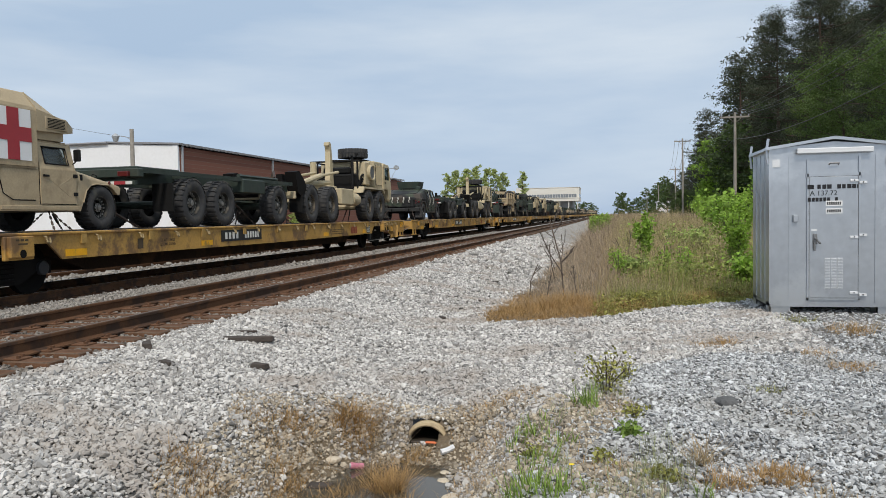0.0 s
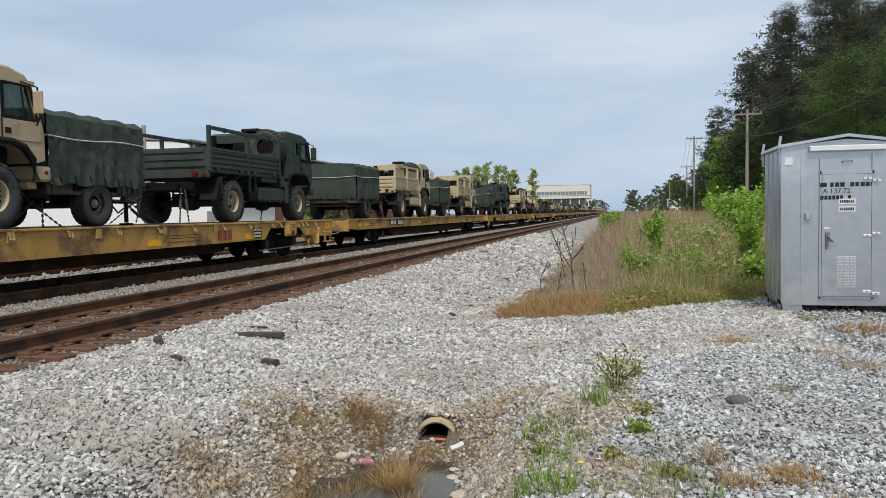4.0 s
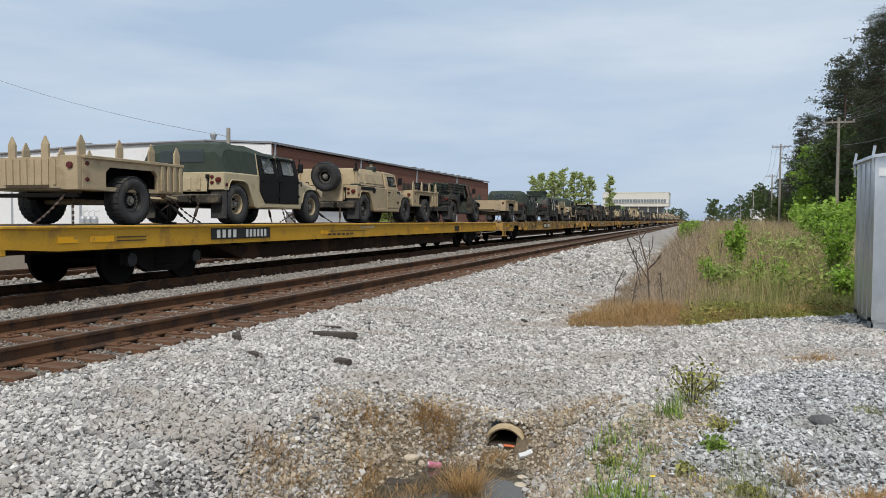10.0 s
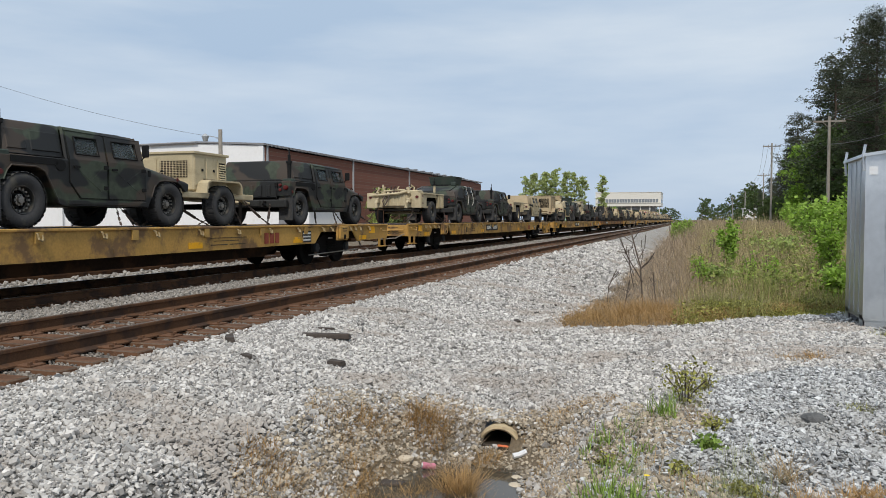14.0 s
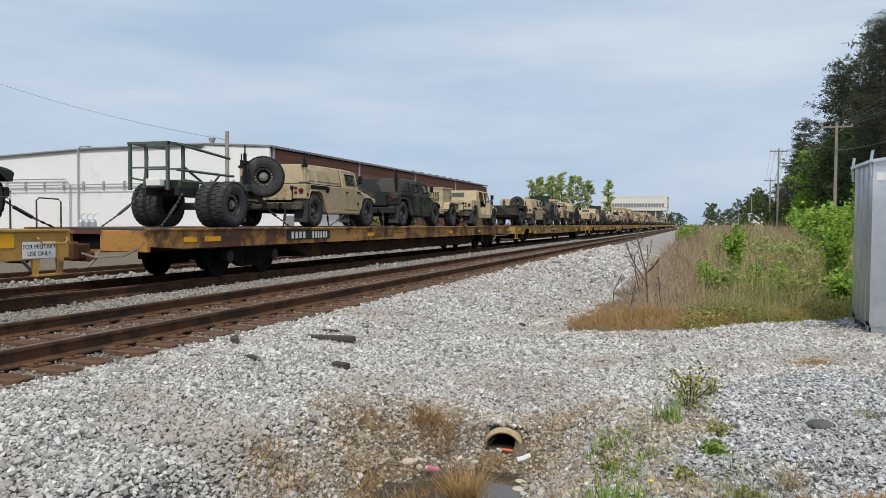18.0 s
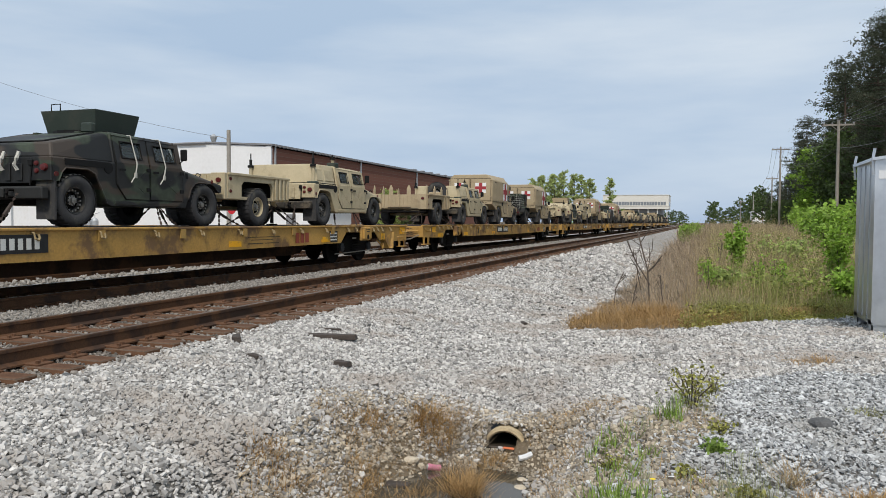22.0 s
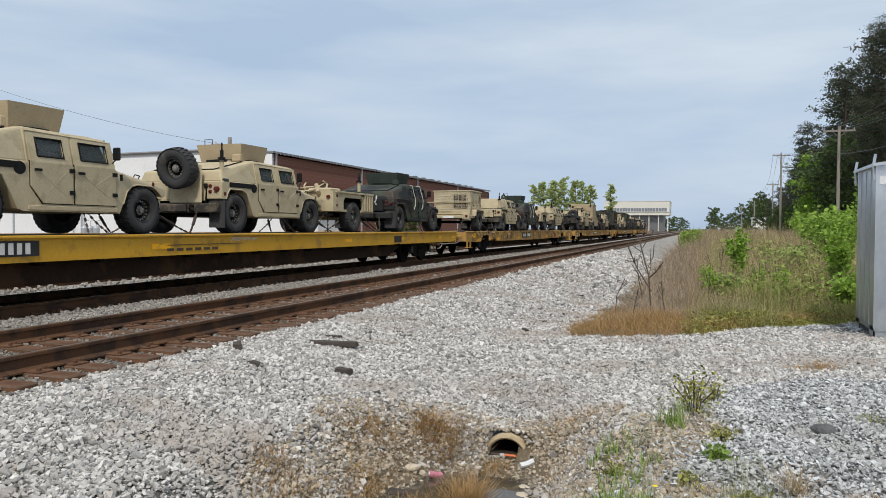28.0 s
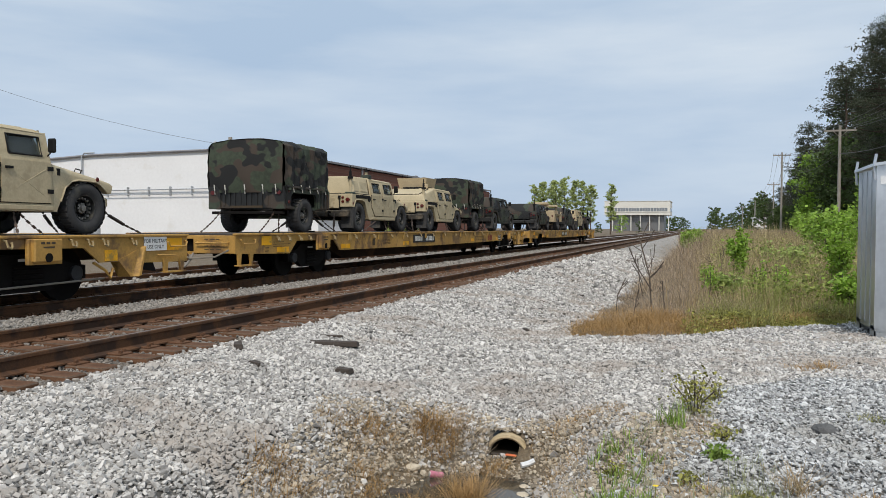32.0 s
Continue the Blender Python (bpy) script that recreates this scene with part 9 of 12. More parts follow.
def gen_trailer(paint, label, high=1.95, rails=False, back=-1.0, front=0.95, net=False):
    """A generator set on a low two-wheeled frame: housing, doors, louvres, meshed rear."""
    v = thing("generator_trailer", label, "trailer", "army trailers")
    low_frame(v, paint, -1.3, 1.3)
    sh = S().box(-0.82, 0.88, back, front, 0.84, high, 0.03)
    g = part("generator_housing", sh, paint, v, "sheet-metal generator housing")
    part("roof_lip", S().box(-0.86, 0.92, back - 0.03, front + 0.03, high - 0.04, high + 0.02, 0.01), paint, g)
    x = 0.88
    third = (front - back) / 3
    for k in range(3):
        y0, y1 = back + third * k + 0.04, back + third * (k + 1) - 0.04
        pn = part("side_door", S().box(x - 0.005, x + 0.014, y0, y1, 0.96, high - 0.12, 0.006), paint, g)
        part("latch", S().box(x + 0.014, x + 0.03, y1 - 0.10, y1 - 0.05, 1.3, 1.36), BLACK, pn)
        if k == 2:
            lf = part("louvre_frame", S().box(x + 0.012, x + 0.018, y0 + 0.05, y1 - 0.06, high - 0.62, high - 0.2), STEEL_DARK, pn)
            for j in range(7):
                part("louvre", slab([(x + 0.016, y0 + 0.05, high - 0.60 + 0.056 * j), (x + 0.016, y1 - 0.06, high - 0.60 + 0.056 * j), (x + 0.016, y1 - 0.06, high - 0.57 + 0.056 * j), (x + 0.016, y0 + 0.05, high - 0.57 + 0.056 * j)], [(x + 0.04, y0 + 0.05, high - 0.61 + 0.056 * j), (x + 0.04, y1 - 0.06, high - 0.61 + 0.056 * j), (x + 0.04, y1 - 0.06, high - 0.60 + 0.056 * j), (x + 0.04, y0 + 0.05, high - 0.60 + 0.056 * j)]), paint, lf)
    part("rear_panel", S().box(-0.7, 0.0, back - 0.016, back, 1.0, high - 0.15, 0.006), paint, g)
    gm = part("rear_grille", S().box(0.08, 0.74, back - 0.010, back, 1.15, high - 0.2), STEEL_DARK, g)
    s = S()
    for j in range(9):
        z = 1.18 + (high - 1.42) * j / 8
        s.box(0.08, 0.74, back - 0.022, back - 0.008, z, z + 0.012)
        xx = 0.10 + 0.075 * j
        s.box(xx, xx + 0.012, back - 0.024, back - 0.012, 1.15, high - 0.2)
    part("grille_mesh", s, paint, gm)
    part("number_plate", S().box(-0.2, 0.3, -1.31, -1.302, 0.66, 0.76), PLACARD, v)
    part("tow_box", S().box(-0.45, 0.45, front + 0.06, 1.28, 0.82, 1.15, 0.03), paint, v)
    part("stencil", S().box(x + 0.015, x + 0.018, back + 0.3, back + 0.7, 1.10, 1.13).box(x + 0.015, x + 0.018, back + 0.9, back + 1.2, 1.10, 1.13), STENCIL, g)
    if rails:
        s = S()
        for y in (-1.28, back - 0.05):
            s.tube([(-0.95, y, 0.80), (-0.95, y, 1.45), (0.98, y, 1.45), (0.98, y, 0.80)], 0.022, 6)
        for xx in (-0.95, 0.98):
            s.tube([(xx, -1.28, 1.45), (xx, back - 0.05, 1.45)], 0.02, 6).tube([(xx, -1.28, 1.15), (xx, back - 0.05, 1.15)], 0.018, 6)
        part("guard_rail", s, paint, v)
    if net:
        s = S()
        for k in range(8):
            s.tube([(0.90 - 0.2 * k, back - 0.04, 1.0), (0.94 - 0.2 * k, back - 0.03, high)], 0.006, 3)
            z = 1.0 + (high - 1.0) * k / 8
            s.tube([(-0.8, back - 0.045, z), (0.93, back - 0.045, z + 0.05), (0.935, back + 0.9, z + 0.12)], 0.006, 3)
        part("cargo_net", s, NET, v, "pale cargo net")
    return v


def trailer(paint, top=None, label="", cover=None, spikes=None, spare=False):
    """A two-wheeled cargo trailer. top: gear, canvas, generator, box, tank, dish, None."""
    v = thing("cargo_trailer", label, "trailer", "army trailers")
    L0, L1 = (-0.85, 1.22) if cover is CANVAS_CAMO else (-1.15, 1.35)
    trim = TAN_LIGHT if paint is TAN_LIGHT and top is None else RIM_BLACK
    s = S().box(-1.04, 1.04, L0, L1, 0.66, 0.74)
    s.tube([(-0.85, 0, 0.47), (0.85, 0, 0.47)], 0.07, 8)
    part("bed", s, paint, v)
    for sx in (-1, 1):
        poly = [(L0, 1.30), (L0, 0.68), (-0.64, 0.68), (-0.64, 1.02), (-0.54, 1.12), (0.54, 1.12), (0.64, 1.02), (0.64, 0.68), (L1, 0.68), (L1, 1.30)]
        x0, x1 = sorted((sx * 1.0, sx * 1.07))
        s = S().prism(poly, x0, x1)
        for y in (0.70, 0.87, 1.04, 1.21):
            s.box(min(sx * 1.07, sx * 1.105), max(sx * 1.07, sx * 1.105), y, y + 0.085, 0.70, 1.25, 0.01)
        s.box(min(sx * 1.06, sx * 1.11), max(sx * 1.06, sx * 1.11), L0, L1, 1.25, 1.31, 0.008)
        sp = part("side_panel", s, paint, v)
        x0, x1 = sorted((sx * 0.60, sx * 0.99))
        # near-black liner stands for the shade inside the wheel cut-out
        part("wheel_well", S().box(x0, x1, -0.66, 0.66, 1.13, 1.16).box(x0, x1, -0.68, -0.65, 0.68, 1.16).box(x0, x1, 0.65, 0.68, 0.68, 1.16).box(sx * 0.60 - 0.01, sx * 0.60 + 0.01, -0.66, 0.66, 0.5, 1.16), STEEL_DARK, v, "wheel well coloured dark for its shade")
        if sx > 0:
            s = S()
            for y, z in ((L0 + 0.10, 1.16), (L0 + 0.10, 0.86), (L1 - 0.05, 1.12)):
                s.lathe([(1.085, 0.0), (1.083, 0.040), (1.068, 0.046)], 12, (0, y, z))
            part("side_marker", s, RED_LAMP, sp, "round side markers")
        wheel(v, sx * 0.95, 0, 0.47, 0.30, trim)
        x0, x1 = sorted((sx * 0.72, sx * 1.06))
        c = part("corner_panel", S().box(x0, x1, L0 - 0.10, L0, 0.66, 1.30, 0.01), paint, v)
        part("tail_light", S().lathe([(L0 - 0.13, 0.06), (L0 - 0.10, 0.06), (L0 - 0.10, 0.0)], 10, (sx * 0.92, 0, 1.12), "y"), RED_LAMP, c, "round red tail light")
    tg = S().box(-0.72, 0.72, L0 - 0.06, L0 - 0.01, 0.70, 1.28)
    for k in range(9):
        tg.box(-0.66 + 0.15 * k, -0.60 + 0.15 * k, L0 - 0.08, L0 - 0.06, 0.76, 1.24)
    part("tailgate", tg, paint, v)
    part("front_panel", S().box(-1.04, 1.04, L1 - 0.05, L1, 0.70, 1.28), paint, v)
    part("number_strip", S().box(-0.45, 0.45, L0 - 0.075, L0 - 0.065, 0.70, 0.76), STENCIL, v)
    s = S()
    for sx in (-1, 1):
        s.tube([(sx * 0.7, L1 - 0.1, 0.62), (0, L1 + 1.15, 0.58)], 0.06, 6)
    s.tube([(0, L1 + 1.05, 0.58), (0, L1 + 1.3, 0.58)], 0.05, 6)
    part("drawbar", s, paint, v)
    part("landing_leg", S().tube([(0.12, L1 + 0.8, 0.9), (0.12, L1 + 0.8, 0.06)], 0.045, 6).box(0.02, 0.22, L1 + 0.7, L1 + 0.9, 0.0, 0.05), STEEL_DARK, v)
    part("safety_chain", S().tube([(0.2, L1 + 0.1, 0.6), (0.22, L1 + 0.4, 0.30), (0.1, L1 + 0.9, 0.5)], 0.02, 5), CHAIN, v)
    part("rear_bar", S().box(-1.0, 1.0, L0 - 0.05, L0 + 0.05, 0.52, 0.60, 0.01), STEEL_DARK, v)
    if spikes:
        for x, y in [(sx * 1.03, yy) for sx in (-1, 1) for yy in (L0 + 0.02, -0.28, 0.52, 1.22)] + [(-0.35, L0 - 0.03), (0.35, L0 - 0.03)]:
            s = S()
            w = 0.075
            flat = abs(x) > 1
            lo = [(x - 0.02, y - w, 1.28), (x + 0.02, y - w, 1.28), (x + 0.02, y + w, 1.28), (x - 0.02, y + w, 1.28)] if flat else [(x - w, y - 0.02, 1.28), (x + w, y - 0.02, 1.28), (x + w, y + 0.02, 1.28), (x - w, y + 0.02, 1.28)]
            mid = [(p[0], p[1], 1.52) for p in lo]
            s.solid(lo, mid)
            s.solid([(p[0], p[1], 1.52) for p in lo], [(x + (p[0] - x) * 0.2, y + (p[1] - y) * 0.2, 1.68) for p in lo])
            part("corner_stake", s, spikes, v, "pointed stake")
    if top == "gear":
        # folded hoist frame at the rear, painted as the trailer, with dark shackles and hanging slings
        for sx in (-1, 1):
            s = S().tube([(sx * 0.62, -1.12, 1.1), (sx * 0.62, -1.30, 1.30), (sx * 0.55, -1.25, 1.52)], 0.06, 7)
            s.box(sx * 0.62 - 0.07, sx * 0.62 + 0.07, -1.42, -1.14, 0.86, 1.06, 0.03).tube([(sx * 0.62, -1.34, 1.0), (sx * 0.60, -1.50, 0.86), (sx * 0.58, -1.52, 0.66)], 0.055, 7)
            part("hoist_arm", s, paint, v, "folded hoist arm")
        part("hoist_beam", S().tube([(-0.95, -1.26, 1.18), (0.2, -1.30, 1.26), (0.6, -1.24, 1.38)], 0.055, 7).tube([(-0.6, -1.2, 1.36), (0.4, -1.1, 1.44)], 0.035, 6), paint, v)
        s = S()
        for x, y in ((-0.55, -1.2), (-0.35, -1.1), (0.0, -1.2), (0.30, -0.8), (0.42, -0.75), (0.54, -0.82), (0.66, -0.75)):
            s.tube([(x, y, 1.28), (x, y, 1.50), (x + 0.05, y, 1.56), (x + 0.09, y, 1.50)], 0.024, 5)
        part("shackles", s, CHAIN, v, "dark steel shackles")
        rg = random.Random(31)
        for k in range(9):
            x, y = -0.7 + 0.17 * k + rg.uniform(-0.05, 0.05), rg.uniform(-1.2, -0.45)
            z = rg.uniform(1.42, 1.66)
            part("hoist_fitting", S().tube([(x, y, 1.18), (x + rg.uniform(-0.1, 0.1), y + rg.uniform(-0.1, 0.1), z - 0.1), (x + rg.uniform(-0.08, 0.08), y + rg.uniform(-0.1, 0.1), z)], 0.032, 5).box(x - 0.06, x + 0.06, y - 0.05, y + 0.05, 1.22, 1.22 + rg.uniform(0.08, 0.2), 0.02), paint if k % 3 else CHAIN, v)
        part("gear_box", S().box(0.15, 0.85, -1.0, -0.35, 1.2, 1.42, 0.04).box(-0.7, -0.1, -0.8, -0.2, 1.2, 1.36, 0.04), paint, v)
        part("sling", S().tube([(-0.3, -1.28, 1.2), (-0.36, -1.42, 0.95), (-0.3, -1.45, 0.7), (-0.22, -1.4, 0.9), (-0.15, -1.3, 1.2)], 0.03, 5), STRAP if paint is CAMO else CHAIN, v)
        antenna(v, 0.95, 0.62, 1.25, 0.72, None if paint is CAMO else paint)
    if top == "canvas":
        tall = cover is CANVAS_CAMO
        z0, z1, w = (1.22, 2.54, 1.06) if tall else (0.86, 2.34, 1.10)
        ya, yb = (L0 - 0.10, L1 + 0.02) if tall else (L0 - 0.12, L1 + 0.04)
        bow = 0.10 if tall else 0.03
        rg = random.Random(9)
        nx, nz, ny = 12, 9, 26
        sag = [rg.uniform(-0.03, 0.03) for k in range(400)]
        section = [(-w, z0 + (z1 - 0.14 - z0) * k / nz) for k in range(nz + 1)]
        section += [(-w + 0.05, z1 - 0.05)] + [(w * (2 * k / nx - 1) * 0.90, z1 + bow * (1 - (2 * k / nx - 1) ** 2)) for k in range(nx + 1)] + [(w - 0.05, z1 - 0.05)]
        section += [(w, z1 - 0.14 - (z1 - 0.14 - z0) * k / nz) for k in range(nz + 1)]
        s = S()
        prev = None
        for i in range(ny + 1):
            y = ya + (yb - ya) * i / ny
            hoop = math.cos(i / ny * 4 * 2 * math.pi)
            ring = []
            for j, (x, z) in enumerate(section):
                side = abs(x) > w - 0.02
                low = 1 - (z - z0) / (z1 - z0)
                if side:
                    # hanging folds: vertical ripples that widen to the hem, plus a slack belly
                    x += math.copysign(0.035 * math.sin(i * 1.55 + 0.4 * j) * (0.25 + low) + 0.02 * hoop - 0.02 + sag[(i * 7 + j) % 400] * 0.5, x)
                    z -= 0.03 * math.sin(i * 0.9) * low
                else:
                    z += 0.022 * hoop - 0.012 + sag[(i * 5 + j * 3) % 400] * 0.35
                if i in (0, ny) and not side:
                    z -= 0.03
                ring.append(s.bm.verts.new((x, y + sag[(i * 3 + j * 11) % 400] * 0.5, z)))
            if prev:
                for k in range(len(ring) - 1):
                    s.bm.faces.new((prev[k], prev[k + 1], ring[k + 1], ring[k]))
            prev = ring
        cv = part("canvas_cover", s, cover, v, "sagging canvas cover over bows")
        for name, y, out in (("rear_curtain", ya, -1), ("front_curtain", yb, 1)):
            s = S()
            grid = []
            gx, gz = 16, 9
            lim = 0.965 if tall and out < 0 else 0.995
            for k in range(gz + 1):
                f = k / gz
                row = []
                for j in range(gx + 1):
                    u = 2 * j / gx - 1
                    x = u * w * (lim + (0.06 * (1 - f) if lim < 0.9 else 0))
                    top = z1 + bow * (1 - u * u) - 0.02 - (0.08 if abs(u) > 0.97 else 0)
                    foot = z0 - (0.10 if tall and out < 0 else 0)
                    z = foot + (top - foot) * f
                    belly = 0.05 * math.sin(math.pi * f) + 0.028 * math.sin(9 * u + 3 * f) * (1 - f) + sag[(j * 13 + k * 5) % 400] * 0.5
                    inset = 0.02 * f if tall and out < 0 else 0
                    row.append(s.bm.verts.new((x, y + out * (belly - inset), z)))
                grid.append(row)
            for k in range(gz):
                for j in range(gx):
                    s.bm.faces.new((grid[k][j], grid[k][j + 1], grid[k + 1][j + 1], grid[k + 1][j]))
            part(name, s, cover, cv, "loose end curtain of the canvas", smooth=True)
        if tall:
            for x in (-0.85, -0.55, 0.0, 0.5, 0.85):
                part("tie_strap", S().tube([(x, ya - 0.06, 1.34), (x + 0.03, ya - 0.08, 1.20), (x + 0.01, ya - 0.04, 1.08)], 0.014, 4), STRAP, cv, "pale tie strap")
            for y in rows_of(L0 + 0.25, L1 - 0.2, 5):
                part("tie_strap", S().tube([(w + 0.03, y, 1.36), (w + 0.06, y + 0.02, 1.14)], 0.010, 4), STRAP, cv)
            part("side_window", S().box(w + 0.015, w + 0.03, -0.30, 0.10, 1.78, 2.02, 0.006), BLACK, cv, "dark window flap")
        else:
            z = 1.78
            s = S()
            s.tube([(-w - 0.03, ya - 0.07, z + 0.02)] + [(x, ya - 0.085, z + 0.02 - 0.05 * (1 - (x / w) ** 2)) for x in rows_of(-0.9, 0.9, 7)] + [(w + 0.05, ya - 0.05, z + 0.02)], 0.015, 4)
            s.tube([(w + 0.055, y, z + 0.02 - 0.035 * math.sin(math.pi * k / 4)) for k, y in enumerate(rows_of(ya, yb, 9))], 0.015, 4)
            part("lashing_rope", s, STRAP, cv, "pale lashing rope")
            for x in rows_of(-0.9, 0.9, 7):
                part("lacing", S().tube([(x, ya - 0.06, 1.08), (x + 0.04, ya - 0.08, 0.86), (x, ya - 0.05, 0.74)], 0.011, 4), BLACK, cv)
            for y in rows_of(L0 + 0.1, L1 - 0.1, 7):
                part("lacing", S().tube([(w + 0.06, y, 1.05), (w + 0.05, y + 0.05, 0.84), (w + 0.02, y, 0.72)], 0.011, 4), BLACK, cv)
    if top == "dish":
        part("equipment_cabinet", S().box(-1.0, 1.0, -1.0, 0.55, 0.9, 1.55, 0.02), paint, v)
        s = S()
        for k in range(6):
            y = -0.7 + 0.36 * k
            s.solid([(-1.0 + 0.1 * abs(k - 2.5), y, 1.85), (1.0 - 0.1 * abs(k - 2.5), y, 1.85), (1.0 - 0.1 * abs(k - 2.5), y + 0.34, 1.87), (-1.0 + 0.1 * abs(k - 2.5), y + 0.34, 1.87)],
                    [(-0.95 + 0.1 * abs(k - 2.5), y, 1.93 + 0.05 * (k % 2)), (0.95 - 0.1 * abs(k - 2.5), y, 1.93), (0.95 - 0.1 * abs(k - 2.5), y + 0.34, 2.0), (-0.95 + 0.1 * abs(k - 2.5), y + 0.34, 2.0)])
        s.box(-0.5, 0.5, -0.9, -0.2, 1.95, 2.2, 0.08)
        part("folded_antenna", s, paint, v, "folded antenna panels under cover")
        s = S()
        for sx in (-1, 1):
            s.tube([(sx * 0.8, 0.6, 0.8), (sx * 0.8, 1.0, 1.85)], 0.045, 6).tube([(sx * 0.8, 1.3, 0.85), (sx * 0.8, 0.5, 1.85)], 0.04, 6).tube([(sx * 0.9, 1.4, 0.9), (sx * 0.9, 2.2, 1.5)], 0.035, 6)
        part("support_legs", s, paint, v)
    if spare:
        wheel(v, 0.4, L1 + 0.25, 0.47, 0.28, RIM_BLACK, turn=pose(0.35, L1 + 0.62, 1.42, 0, 0, -80))
        part("spare_carrier", S().box(0.1, 0.6, L1 + 0.30, L1 + 0.42, 0.6, 1.5, 0.02), paint, v)
    if top == "canvas":
        # the covered trailers stand higher on their springs
        for ob in v.children:
            if ob.name.split(".")[0] not in ("wheel", "landing_leg", "safety_chain"):
                for o in [ob] + list(ob.children):
                    o.data.transform(Matrix.Translation((0, 0, 0.10)))
    for sx in (-1, 1):
        chain(v, (sx * 0.75, L0, 0.62), (sx * 0.8 - 0.1, L0 - 0.62, 0.02))
        if sx > 0:
            chain(v, (sx * 0.82, L0 + 0.05, 0.60), (sx * 0.82, L0 + 0.05, 0.02))
        if sx > 0:
            chain(v, (sx * 0.6, L1 + 0.2, 0.6), (sx * 0.95, L1 + 0.75, 0.02))
            chain(v, (sx * 0.3, L1 + 0.5, 0.58), (sx * 1.0, L1 + 0.35, 0.02))
    return v


def cab_shell(v, paint, low, roof, w, sill, head, yf0, yf1, yb, yp):
    """A hollow cab: lower body, roof, pillars and seats, open between sill and head."""
    def rounded(pr):
        s = S()
        s.prism(pr, -w, w)
        es = [e for e in s.bm.edges if abs(e.verts[0].co.x - e.verts[1].co.x) < 0.01 and max(e.verts[0].co.z, e.verts[1].co.z) > head + 0.05]
        if es:
            bmesh.ops.bevel(s.bm, geom=es, offset=0.05, segments=2, affect="EDGES", profile=0.5)
        return s
    cab = part("cab", rounded(low), paint, v)
    part("roof", rounded(roof), paint, cab)
    for sx in (-1, 1):
        x0, x1 = sorted((sx * (w - 0.09), sx * w))
        part("front_pillar", slab([(x0, yf0 - 0.09, sill), (x1, yf0 - 0.09, sill), (x1, yf0, sill), (x0, yf0, sill)], [(x0, yf1 - 0.09, head), (x1, yf1 - 0.09, head), (x1, yf1, head), (x0, yf1, head)]), paint, cab)
        part("middle_pillar", S().box(x0, x1, yp, yp + 0.11, sill, head), paint, cab)
        part("rear_pillar", S().box(x0, x1, yb, yb + 0.06, sill, head), paint, cab)
        part("seat_back", S().box(sx * 0.62 - 0.24, sx * 0.62 + 0.24, yp - 0.05, yp + 0.12, sill, sill + 0.42, 0.05), BLACK, cab)
    part("rear_wall", S().box(-w + 0.09, w - 0.09, yb, yb + 0.04, sill, sill + 0.18).box(-w + 0.09, w - 0.09, yb, yb + 0.04, head - 0.1, head).box(-0.1, 0.1, yb, yb + 0.04, sill + 0.18, head - 0.1), paint, cab)
    wh = [(-0.62 + 0.2 * math.cos(k * math.pi / 6), yf0 - 0.5 + 0.08 * math.sin(k * math.pi / 6), sill + 0.08 + 0.18 * math.sin(k * math.pi / 6)) for k in range(13)]
    part("steering_wheel", S().tube(wh, 0.016, 5), BLACK, cab)
    return cab


